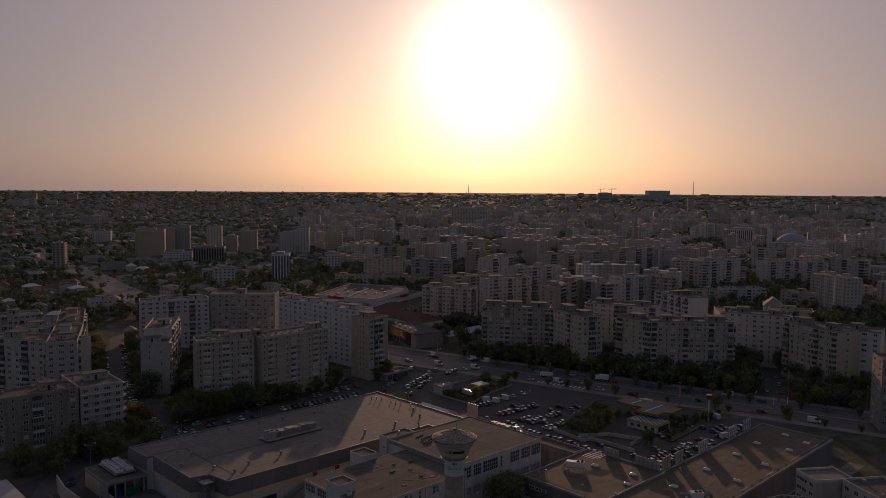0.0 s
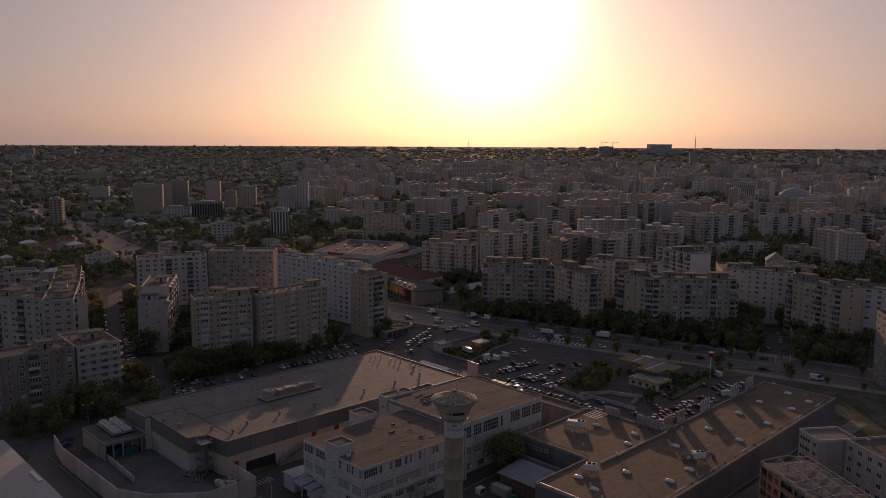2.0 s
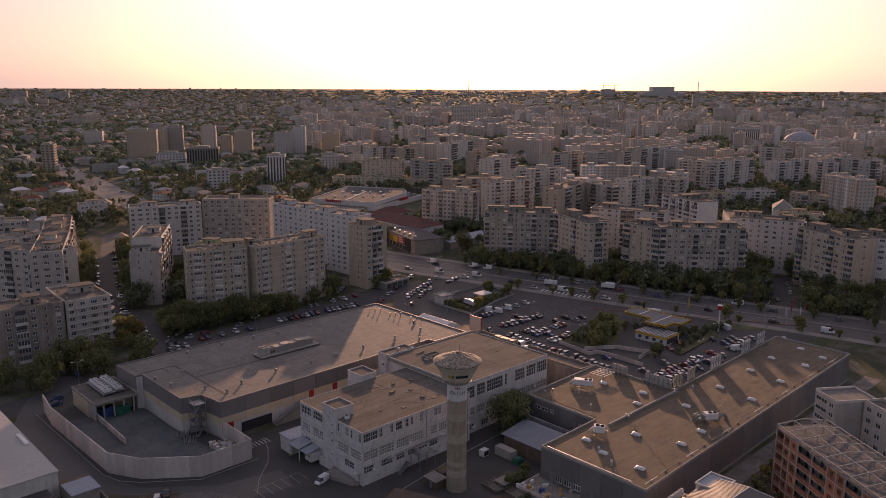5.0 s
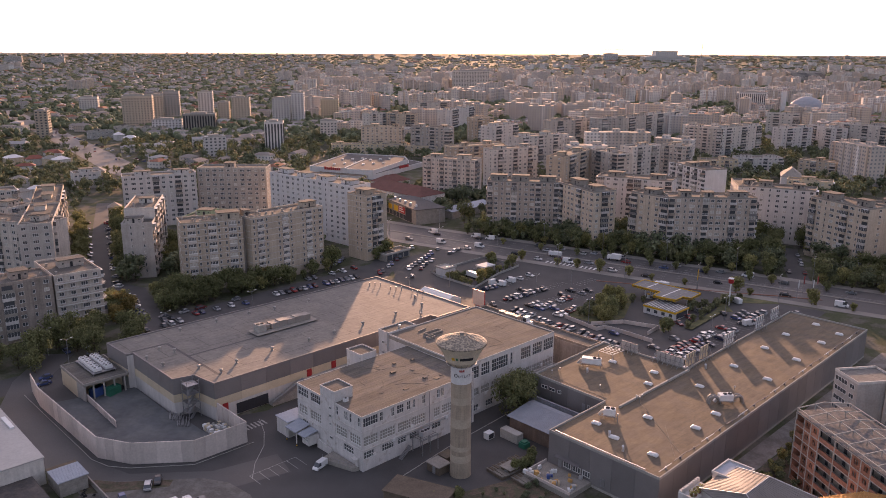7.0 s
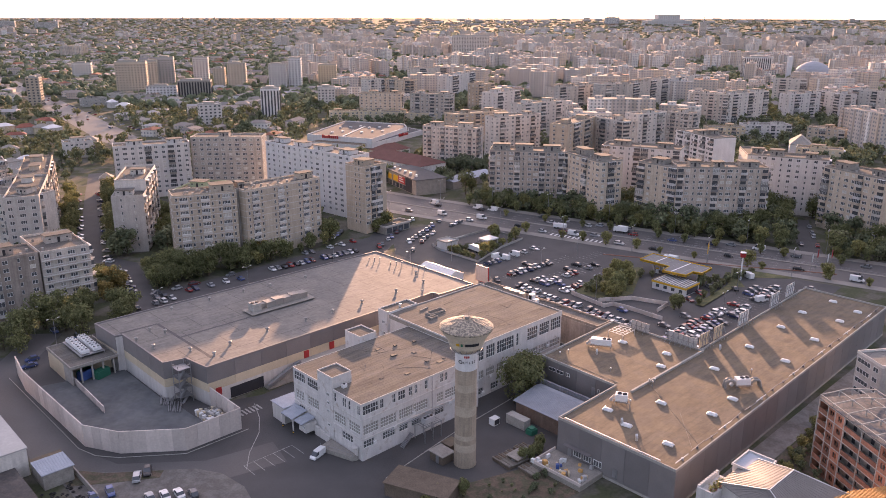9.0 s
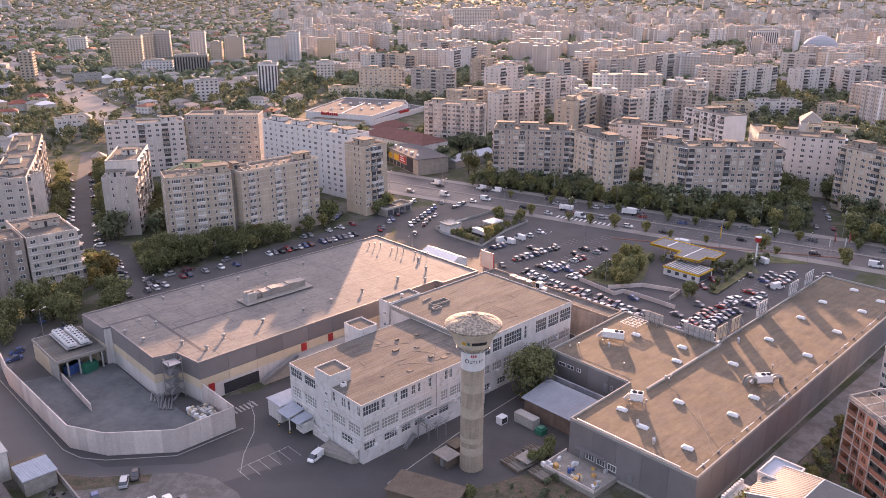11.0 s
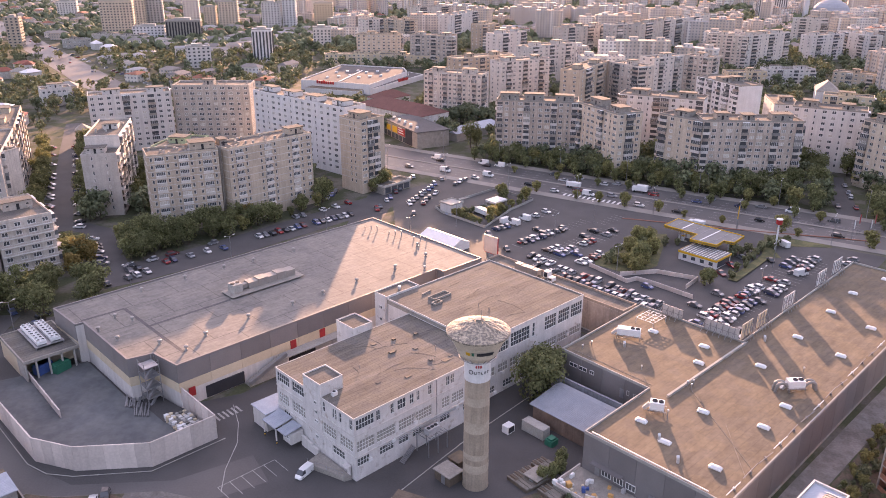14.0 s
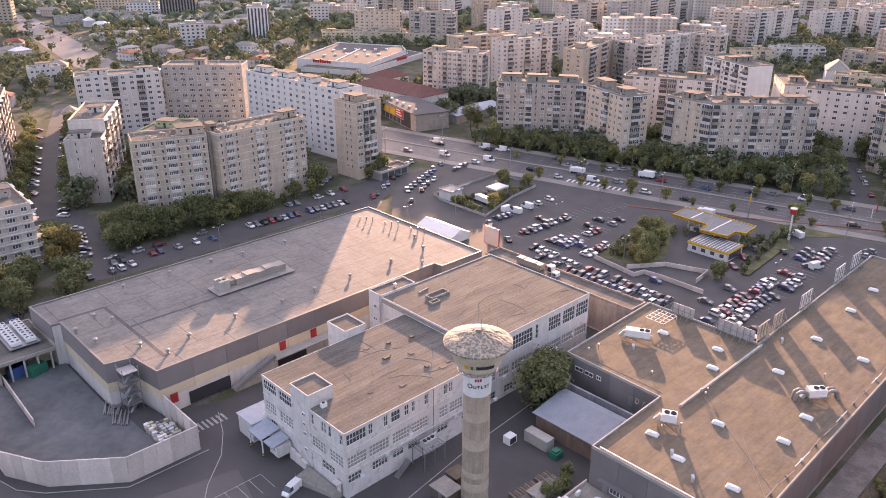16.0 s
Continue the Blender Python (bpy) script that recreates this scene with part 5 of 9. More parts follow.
# ---- blocks along the tree-lined street ----
apartment_block(-218.0, 354.0, -14, 45, 14, 9, "wbwwbwwbwd", "grey-beige nine-storey block with bands of glazed balconies", M_panel_grey, "w", "", fh=2.86, seed=42, boxes=2, vents=7)
apartment_block(-171.0, 344.0, 113, 48, 13, 9, "wbwbwbwbwb", "white block whose windowed end faces the street corner", M_panel_pale, "wdw", "", fh=2.9, seed=43, boxes=2, vents=6)
apartment_block(-191.0, 391.0, 115, 52, 13, 9, "bwbwbwbwbw", "beige block with glinting balconies along a street", M_panel_beige, "wsw", "", fh=2.9, seed=44, boxes=2, vents=6)
saw = apartment_block(-142.7, 288.7, 42, 16, 26, 7, "wwdw", "white-grey seven-storey block with saw-tooth balconies", M_panel_grey, "", "bbbbb", seed=45, boxes=1, vents=6)
apartment_block(-176.5, 258.0, 42, 45, 14, 7, "wswbwswbwsw", "brown-grey seven-storey block with columns of glazed balconies", M_panel_brown, "w", "", balc=M_white_old, seed=46, boxes=2, vents=9, fh=2.8)
bm = B(); prism(bm, [(0, 0), (2.45, -2.2), (4.9, 0)], 0, 0.22)
me = mesh_of("balcony_slab", bm, M_white_old)
bm = B(); box(bm, 0.2, 15.8, -1.0, -0.004, 0, 0.16); box(bm, 0.2, 15.8, -1.0, -0.96, 1.02, 1.08)
for i in range(27):
    box(bm, 0.2 + 0.597 * i, 0.24 + 0.597 * i, -0.99, -0.97, 0.16, 1.02)
ledge = mesh_of("balcony", bm, M_white_old)
for k in range(7):
    piece("balcony", ledge, saw, pose(0, 0, 1.7 + 2.75 * k))
    for s in range(5):
        piece("balcony_slab", me, saw, pose(16, 0.25 + 5.1 * s, 1.7 + 2.75 * k, 0, 0, 90))
# ---- more blocks, further into the city ----
apartment_block(-25.1, 552.8, -22.1, 37.8, 13, 10, "wbwsbwwbwsbw", "grey ten-storey block with stepped sections", M_panel_grey, "ww", "bw", fh=2.73, base=1.0, seed=20, boxes=2, vents=4, far=True)
apartment_block(-5.2, 610.4, 33.2, 47.2, 13, 10, "wbwwbwswbw", "beige ten-storey block behind a market", M_panel_beige, "ww", "bw", fh=2.73, base=1.0, seed=21, boxes=2, vents=4, far=True)
apartment_block(24.1, 595.6, 31.4, 40.2, 13, 10, "wbwwbwwbw", "pale ten-storey block with many balconies", M_panel_pale, "ww", "bw", fh=2.73, base=1.0, seed=22, boxes=2, vents=4, far=True)
apartment_block(48.0, 679.0, 37.6, 52.2, 13, 10, "wbwwbwwbw", "pale block with rows of balconies", M_panel_pale, "ww", "bw", fh=2.73, base=1.0, seed=23, boxes=2, vents=4, far=True)
apartment_block(70.8, 556.9, 60.9, 51.6, 13, 10, "wbwbw", "beige block with a stepped roofline", M_panel_beige, "ww", "bw", fh=2.73, base=1.0, seed=24, boxes=2, vents=4, far=True)
apartment_block(95.9, 602.0, -61.5, 30.2, 13, 10, "wbwwb", "grey block with a stepped roofline", M_panel_grey, "ww", "bw", fh=2.73, base=1.0, seed=25, boxes=1, vents=4, far=True)
apartment_block(129.9, 616.5, 36.0, 30.9, 13, 10, "wbwwbw", "pale slab block beside trees", M_panel_pale, "ww", "bw", fh=2.73, base=1.0, seed=26, boxes=1, vents=4, far=True)
apartment_block(154.9, 634.6, -38.9, 20.7, 13, 10, "wbwwbw", "grey slab block beside trees", M_panel_grey, "ww", "bw", fh=2.73, base=1.0, seed=27, boxes=1, vents=4, far=True)
apartment_block(140.7, 843.1, 26.5, 33.0, 13, 11, "wbwwb", "pale tall slab block far off", M_panel_pale, "ww", "bw", fh=2.66, base=1.0, seed=28, boxes=1, vents=4, far=True)
apartment_block(167.6, 844.5, 53.3, 72.0, 13, 11, "wbwwb", "long grey slab block in the distance", M_panel_grey, "ww", "bw", fh=2.66, base=1.0, seed=29, boxes=4, vents=4, far=True)
apartment_block(210.6, 902.2, 47.7, 102.6, 13, 11, "wbwwbwwb", "long pale slab block in the distance", M_panel_pale, "ww", "bw", fh=2.66, base=1.0, seed=30, boxes=5, vents=4, far=True)
apartment_block(213.1, 780.4, -24.9, 33.8, 13, 10, "wbwwbwwb", "grey block above tree tops", M_panel_grey, "ww", "bw", fh=2.73, base=1.0, seed=31, boxes=1, vents=4, far=True)
apartment_block(243.7, 766.2, 34.9, 60.3, 13, 10, "wbwwbwwb", "pale block above tree tops", M_panel_pale, "ww", "bw", fh=2.73, base=1.0, seed=32, boxes=3, vents=4, far=True)
apartment_block(321.9, 820.6, 26.2, 42.4, 13, 8, "wbwwbw", "white eight-storey block near a domed hall", M_white_old, "ww", "bw", fh=2.78, base=1.0, seed=33, boxes=2, vents=4, far=True)
apartment_block(367.4, 869.5, -79.0, 47.1, 13, 8, "wbwwbw", "white eight-storey block with a red stair head", M_white_old, "ww", "bw", fh=2.78, base=1.0, seed=34, boxes=2, vents=4, far=True)
apartment_block(385.4, 839.3, -53.9, 47.9, 13, 9, "wbwwbwwb", "pale pinkish block with balconies", M_panel_pale, "ww", "bw", fh=2.92, base=1.0, seed=35, boxes=2, vents=4, far=True)
apartment_block(197.5, 666.1, 2.5, 29.3, 13, 4, "wwbwwbww", "low four-storey block in faded pastel colours", M_cream, "ww", "bw", fh=2.81, base=1.0, seed=36, boxes=1, vents=4, far=True)
apartment_block(231.3, 680.6, 2.5, 37.8, 13, 4, "wwbwwbwwb", "low four-storey white block", M_white_old, "ww", "bw", fh=2.81, base=1.0, seed=37, boxes=2, vents=4, far=True)
apartment_block(277.8, 672.8, -38.2, 51.8, 13, 4, "wwbwwbwwbww", "low beige block behind gardens", M_panel_beige, "ww", "bw", fh=2.81, base=1.0, seed=38, boxes=2, vents=4, far=True)
apartment_block(232.2, 581.8, -25.4, 29.7, 13, 3, "wbwwbww", "yellow three-storey house with arched balconies", M_cream, "ww", "bw", fh=3.08, base=1.0, seed=39, boxes=1, vents=4, far=True)
apartment_block(-124.5, 780.6, 9.6, 36.3, 13, 3, "wwwwwwwww", "long low cream office building", M_cream, "ww", "bw", fh=2.75, base=1.0, seed=41, boxes=2, vents=4, far=True)
apartment_block(-88.7, 786.7, -15.4, 70.4, 13, 3, "wwwwwwwwwwww", "long low cream school building", M_cream, "ww", "bw", fh=2.75, base=1.0, seed=42, boxes=3, vents=4, far=True)
apartment_block(-100.2, 816.9, -4.9, 42.2, 13, 8, "wwwwwwwww", "beige slab with a regular grid of windows", M_panel_beige, "ww", "bw", fh=2.78, base=1.0, seed=43, boxes=2, vents=4, far=True)
apartment_block(-47.6, 778.0, -20.7, 39.7, 13, 9, "wbwwbwwb", "grey apartment slab above low roofs", M_panel_grey, "ww", "bw", fh=2.92, base=1.0, seed=44, boxes=2, vents=4, far=True)
apartment_block(-104.0, 922.9, 43.6, 24.0, 13, 9, "wbwwb", "pale block with glinting roof edges", M_panel_pale, "ww", "bw", fh=2.92, base=1.0, seed=45, boxes=1, vents=4, far=True)
apartment_block(-86.6, 939.5, -35.6, 37.2, 13, 9, "wbwwb", "beige block with glinting roof edges", M_panel_beige, "ww", "bw", fh=2.92, base=1.0, seed=46, boxes=2, vents=4, far=True)
apartment_block(-16.9, 976.1, 65.5, 82.8, 13, 9, "wbwwb", "white block with glinting roof edges", M_white_old, "ww", "bw", fh=2.92, base=1.0, seed=47, boxes=4, vents=4, far=True)
apartment_block(-64.8, 1109.6, 29.3, 51.6, 13, 9, "wbwwb", "grey block with a flat roof", M_panel_grey, "ww", "bw", fh=2.92, base=1.0, seed=48, boxes=2, vents=4, far=True)
apartment_block(29.0, 781.8, 45.9, 40.9, 13, 9, "wbwwb", "white slab block with a blank end", M_white_old, "ww", "bw", fh=2.92, base=1.0, seed=49, boxes=2, vents=4, far=True)
apartment_block(93.9, 843.1, 35.9, 59.6, 13, 9, "wbwwbwb", "grey slab block among trees", M_panel_grey, "ww", "bw", fh=2.92, base=1.0, seed=50, boxes=3, vents=4, far=True)
apartment_block(14.6, 871.6, 34.9, 25.9, 13, 9, "wbwwb", "beige slab block among trees", M_panel_beige, "ww", "bw", fh=2.92, base=1.0, seed=51, boxes=1, vents=4, far=True)
apartment_block(359.1, 963.1, -23.4, 35.4, 13, 9, "wbwwb", "pale slab block in front of a domed hall", M_panel_pale, "ww", "bw", fh=2.92, base=1.0, seed=52, boxes=1, vents=4, far=True)
apartment_block(-208.0, 375.8, 71.3, 13.7, 13, 9, "wbwwbw", "grey nine-storey block beside a tree-lined street", M_panel_grey, "ww", "bw", fh=2.92, base=1.0, seed=53, boxes=1, vents=4, far=True)
apartment_block(-259.6, 428.1, 36.2, 23.3, 13, 8, "wbwwbwwb", "pale block with orange end panels", M_panel_pale, "ww", "bw", fh=2.91, base=1.0, seed=54, boxes=1, vents=4, far=True)
apartment_block(-278.2, 579.1, 35.6, 18.7, 13, 3, "wwwwww", "low white office with a teal front", M_white_old, "ww", "bw", fh=3.42, base=1.0, seed=56, boxes=1, vents=4, far=True)
apartment_block(-411.6, 893.9, 48.3, 25.3, 13, 2, "wwwww", "low long warehouse office", M_concrete, "ww", "bw", fh=3.62, base=1.0, seed=57, boxes=1, vents=4, far=True)
apartment_block(-414.2, 956.9, -22.3, 77.0, 13, 2, "wwwwwwwww", "long low commercial building", M_panel_grey, "ww", "bw", fh=3.62, base=1.0, seed=58, boxes=4, vents=4, far=True)

# ---- landmarks further off ----
def tower_block(x, y, w, d, h, label, mat, turn=0.0, stripes=None, step=3.0, crown=2.5):
    """A far tower: wall with floor bands, roof and plant room."""
    o = thing("tower_block", pose(x, y, lie(x, y), 0, 0, turn), label, "tower block", "distant towers")
    bm = B(); box(bm, 0, w, 0, d, 0, h)
    part("wall", bm, mat, o)
    bm = B()
    if stripes:
        n = max(3, int(w / 3))
        for i in range(n):
            box(bm, w * (i + 0.25) / n, w * (i + 0.75) / n, -0.15, 0.0, 2, h - 1.5)
        n = max(2, int(d / 3))
        for i in range(n):
            box(bm, -0.15, 0, d * (i + 0.25) / n, d * (i + 0.75) / n, 2, h - 1.5); box(bm, w, w + 0.15, d * (i + 0.25) / n, d * (i + 0.75) / n, 2, h - 1.5)
        g = part("window_strip", bm, stripes, o)
    else:
        k = int(h / step)
        n = max(2, int(w / 3.6))
        for j in range(k):
            for i in range(n):
                box(bm, w * (i + 0.25) / n, w * (i + 0.7) / n, -0.06, 0.02, j * step + 0.9, j * step + 2.3)
            m = max(2, int(d / 3.6))
            for i in range(m):
                box(bm, -0.06, 0.02, d * (i + 0.25) / m, d * (i + 0.7) / m, j * step + 0.9, j * step + 2.3)
                box(bm, w - 0.02, w + 0.06, d * (i + 0.25) / m, d * (i + 0.7) / m, j * step + 0.9, j * step + 2.3)
        g = part("window_grid", bm, M_glass, o)
    g["kind"] = "stuff"
    bm = B(); rim(bm, [(0, 0), (w, 0), (w, d), (0, d)], h, h + 0.9, 0.4); box(bm, w * 0.25, w * 0.7, d * 0.3, d * 0.7, h, h + crown)
    part("roof", bm, M_concrete, o)
    return o
tower_block(-193, 797, 18, 16, 29, "striped white and dark office tower", M_white, 8, M_glass)
tower_block(-234, 1116, 17, 16, 40, "plain white residential tower", M_white, 5)
tower_block(-257, 1100, 23, 16, 33, "white stepped residential block", M_white_old, 5)
tower_block(-422, 1004, 36, 16, 41, "brown and cream apartment tower with balconies", M_panel_beige, 14)
tower_block(-419, 1090, 15, 15, 37, "brown apartment tower with balconies", M_panel_beige, 14)
tower_block(-408, 1108, 20, 16, 41, "pale grey residential tower among trees", M_panel_pale, 14)
tower_block(-334, 968, 38, 16, 22, "unfinished dark concrete frame building", M_concrete_dark, 10, M_dark)
tower_block(-385, 1180, 21, 16, 37, "white tower behind an unfinished building", M_white_old, 12)
tower_block(-374, 973, 35, 13, 15, "low white office with window bands", M_white, 10)
tower_block(-335, 1111, 15, 14, 27, "beige apartment tower far off", M_panel_beige, 8)
tower_block(-316, 1113, 24, 14, 33, "beige apartment slab tower", M_panel_beige, 8)
tower_block(-203, 1169, 26, 15, 28, "beige apartment tower with balconies", M_cream, 6)
tower_block(-240, 757, 20, 14, 18, "small white block with a pale end wall", M_white_old, 25)
tower_block(-159, 916, 19, 15, 20, "pale stepped apartment block far off", M_panel_pale, 10)
tower_block(-21, 1876, 85, 30, 50, "massive dark government block", M_panel_grey, 0)
tower_block(441, 1298, 41, 16, 34, "white gridded office slab", M_white, -4, M_glass)
tower_block(-606, 1271, 28, 14, 23, "pale block far along the boulevard", M_panel_pale, 14)
tower_block(985, 2450, 100, 40, 33, "long pale public building with columns", M_panel_pale, -6, M_glass)
tower_block(921, 3200, 26, 20, 48, "tall dark office tower", M_panel_grey, -6)
tower_block(1940, 4150, 24, 24, 16, "slim office tower on the skyline", M_panel_grey, -10)
tower_block(735, 4200, 70, 40, 34, "office block on the skyline", M_white_old, 0)
tower_block(-1990, 3480, 70, 20, 26, "far slab on the skyline", M_panel_pale, 12)
tower_block(-1830, 3480, 95, 20, 22, "far long slab on the skyline", M_panel_pale, 12)
tower_block(1370, 3050, 40, 20, 28, "far office block above low roofs", M_panel_pale, -10)
tower_block(-480, 905, 14, 12, 30, "slim beige apartment tower", M_panel_beige, 12)
# the great palace on the skyline
pal = thing("palace", pose(985, 4200, lie(1040, 4200)), "huge pale palace on the skyline, stepped in tiers", "palace")
for w, z0, z1, d in ((222, -10, 16, 120), (160, 16, 22, 100), (111, 22, 44, 80)):
    bm = B(); box(bm, 60 - w / 2, 60 + w / 2, -d / 2, d / 2, z0, z1); box(bm, 58 - w / 2, 62 + w / 2, -d / 2 - 2, d / 2 + 2, z1, z1 + 2)
    for i in range(int(w / 9)):
        box(bm, 60 - w / 2 + i * 9 + 3, 60 - w / 2 + i * 9 + 6, -d / 2 - 1, -d / 2, z0 + 3, z1 - 3, 1)
    part("tier", bm, [M_white_old, M_panel_pale], pal)
def mast(x, y, h, label):
    o = thing("mast", pose(x, y, lie(x, y)), label, "mast", "skyline masts")
    bm = B(); tube(bm, [(2.4, 0), (1.2, h * 0.7), (0.5, h)], 6)
    part("shaft", bm, M_steel, o)
    bm = B(); tube(bm, [(2.2, h * 0.62), (2.2, h * 0.65)], 6)
    part("platform", bm, M_steel, o)
mast(1234, 4200, 98, "thin lattice mast on the skyline")
mast(38, 4200, 76, "power station chimney on the skyline")
mast(28, 4200, 42, "short chimney on the skyline")
mast(50, 4200, 42, "short chimney on the skyline")
for x in (742, 800):
    o = thing("tower_crane", pose(x, 4200, lie(x, 4200)), "tower crane far off on the skyline", "crane", "cranes")
    bm = B(); beam(bm, (0, 0, 0), (0, 0, 56), 2)
    part("mast", bm, M_steel, o)
    bm = B(); beam(bm, (-16, 0, 53), (34, 0, 55), 1.6); beam(bm, (0, 0, 62), (30, 0, 55), 0.6)
    part("jib", bm, M_steel, o)
# the domed circus hall
dome = thing("domed_hall", pose(545, 1290, 0) @ Matrix.Diagonal((0.78, 0.78, 0.85, 1)), "round hall with a shallow metal dome", "arena")
bm = B(); tube(bm, [(36, 0), (36, 14), (34, 15)], 32)
part("drum", bm, M_concrete, dome)
bm = B(); tube(bm, [(33, 15), (30, 21), (24, 26.5), (16, 30.5), (8, 33), (2, 33.8)], 32)
part("dome", bm, material("dull_zinc", (0.30, 0.31, 0.34), 0.7, 0.15, 0.3, 1.0, 0.05), dome, smooth=False)
bm = B(); beam(bm, (-46, 4, 0), (-46, 4, 42), 8)
part("pylon", bm, M_white, dome)

# a retail store, the red-roofed hall and the shop by the avenue
far_store = thing("retail_store", Matrix(), "white flat-roofed retail store with red signs", "store")
STORE = [(-121.8, 655), (-67.8, 633), (-45.1, 698.4), (-49.2, 718), (-102.9, 736)]
bm = B(); prism(bm, STORE, 0, 6.5)
part("wall", bm, M_white, far_store)
bm = B(); prism(bm, inset(STORE, 0.6), 6.45, 6.65)
part("roof", bm, M_store_roof, far_store)
bm = B(); rim(bm, STORE, 6.4, 7.4, 0.5)
part("parapet", bm, M_white, far_store)
bm = B(); prism(bm, [(-67.6, 632.6), (-32.4, 704), (-46.0, 719), (-44.6, 698)], 0, 4.0)
part("entrance_wing", bm, M_white, far_store)
bm = B(); prism(bm, [(-66.8, 635.6), (-34.0, 703.6), (-45.4, 716), (-44.0, 698)], 4.0, 4.12)
part("wing_roof", bm, M_store_roof, far_store)
bm = B(); prism(bm, [(-116.6, 642.4), (-76.0, 625.8), (-72.4, 634.6), (-113.0, 651.2)], 0, 3.4)
part("front_wing", bm, M_white_old, far_store)
bm = B(); prism(bm, [(-116.2, 642.8), (-76.2, 626.4), (-72.8, 634.4), (-112.8, 650.8)], 3.4, 3.52)
part("front_wing_roof", bm, M_felt, far_store)
for (ax, ay), (bx, by), f, z in ((STORE[0], STORE[1], 0.24, 5.4), (STORE[1], (-32.4, 704), 0.5, 3.4)):
    a = math.degrees(math.atan2(by - ay, bx - ax))
    for i in range(8):
        bm = B(); box(bm, i * 1.9, i * 1.9 + 1.4, -0.4, 0, z, z + 2.0 + (0.6 if i in (0, 3) else 0))
        piece("sign_bar", mesh_of("sign_bar", bm, M_red), far_store, pose(ax + (bx - ax) * f, ay + (by - ay) * f, 0, 0, 0, a))
bm = B(); prism(bm, [(-92.6, 647.2), (-91.6, 647.0), (-81.0, 703.2), (-82.0, 703.4)], 6.65, 7.2)
part("roof_curb", bm, M_white, far_store)
for i in range(12):
    x, y = -105 + 8 * (i % 6) + 3 * (i // 6), 668 + 26 * (i // 6) + 4 * (i % 3)
    bm = B(); box(bm, x, x + 2.2, y, y + 1.6, 6.65, 7.6)
    part("roof_unit", bm, M_plastic, far_store)
def hip_house(x, y, turn, w, d, h, rise, label, roof=None, wall=None, name="house", far=False):
    """A house with a hipped roof."""
    o = thing(name, pose(x, y, 0, 0, 0, turn), label, "house", "houses")
    bm = B(); box(bm, 0, w, 0, d, 0, h)
    part("wall", bm, wall or M_white_old, o)
    bm = B()
    e, r = 0.5, min(w, d) / 2
    base = [(-e, -e, h), (w + e, -e, h), (w + e, d + e, h), (-e, d + e, h)]
    low = [bm.verts.new((p[0], p[1], h - 0.15)) for p in base]
    b = [bm.verts.new(p) for p in base]
    top = [bm.verts.new(p) for p in (((r, d / 2, h + rise), (w - r, d / 2, h + rise)) if w > d else ((w / 2, r, h + rise), (w / 2, d - r, h + rise)))]
    if w > d:
        fs = ((b[0], b[1], top[1], top[0]), (b[1], b[2], top[1]), (b[2], b[3], top[0], top[1]), (b[3], b[0], top[0]))
    else:
        fs = ((b[0], b[1], top[0]), (b[1], b[2], top[1], top[0]), (b[2], b[3], top[1]), (b[3], b[0], top[0], top[1]))
    for f in fs:
        bm.faces.new(f)
    for i in range(4):
        bm.faces.new((low[i], low[(i + 1) % 4], b[(i + 1) % 4], b[i]))
    bm.faces.new(low[::-1])
    part("roof", bm, roof or M_tile_red, o)
    n = max(1, int(w / 3.2))
    for k in range(max(1, int(h / 3))):
        for i in range(n):
            piece("window", window_mesh(1.5, 1.38, 1), o, pose(w * (i + 0.5) / n - 0.75, -0.08, 0.9 + 3 * k))
        for i in range(max(1, int(d / 4))):
            piece("window", window_mesh(1.5, 1.38, 1), o, pose(w + 0.08, d * (i + 0.5) / max(1, int(d / 4)) - 0.75, 0.9 + 3 * k, 0, 0, 90))
    return o
hip_house(-66.6, 552, -43.5, 58, 22, 9, 4.5, "long two-storey school with a dark red roof", M_roof_dark, name="school_building")
hip_house(-52, 564, 46.5, 24, 15, 9, 4.0, "wing of a school with a dark red roof", M_roof_dark, name="school_wing")
shop = thing("shop_building", pose(-46.3, 510, 0, 0, 0, -61), "low shop with yellow and red sign boards", "shop")
bm = B(); box(bm, 0, 44, 0, 19, 0, 8.6)
part("wall", bm, M_concrete_dark, shop)
bm = B(); box(bm, -0.6, 44.6, -0.6, 19.4, 8.6, 9.0)
part("roof", bm, M_store_roof, shop)
for x, w, z0, z1, m in ((5, 5, 3.6, 6.6, M_yellow), (13, 6, 3.6, 7.0, M_yellow), (20, 9, 3.6, 7.6, M_red), (30, 8, 0.4, 8.2, M_dark)):
    bm = B(); box(bm, x, x + w, -0.25, 0, z0, z1)
    part("sign_board", bm, m, shop)
    if m is M_red:
        for j in range(3):
            bm = B(); box(bm, x + 1, x + w - 1.5 - j, -0.3, -0.25, z0 + 0.9 + 1.25 * j, z0 + 1.5 + 1.25 * j)
            part("sign_bar", bm, M_plastic, shop)
for i in range(6):
    bm = B(); box(bm, 1.5 + 5 * i, 5.5 + 5 * i, -0.1, 0.02, 0.3, 3.0)
    part("shop_window", bm, M_glass, shop)
for i in range(5):
    bm = B(); box(bm, 4 + 7.5 * i, 5.2 + 7.5 * i, 4, 5.2, 9.0, 10.0)
    part("roof_unit", bm, M_plastic, shop)
shed = thing("long_shed", pose(-4.3, 488.4, 0, 0, 0, 47.7), "grey shed with a pale sloping sheet roof", "shed")
bm = B(); box(bm, 0, 36, 0, 13, 0, 4.6)
part("wall", bm, M_concrete_dark, shed)
bm = B()
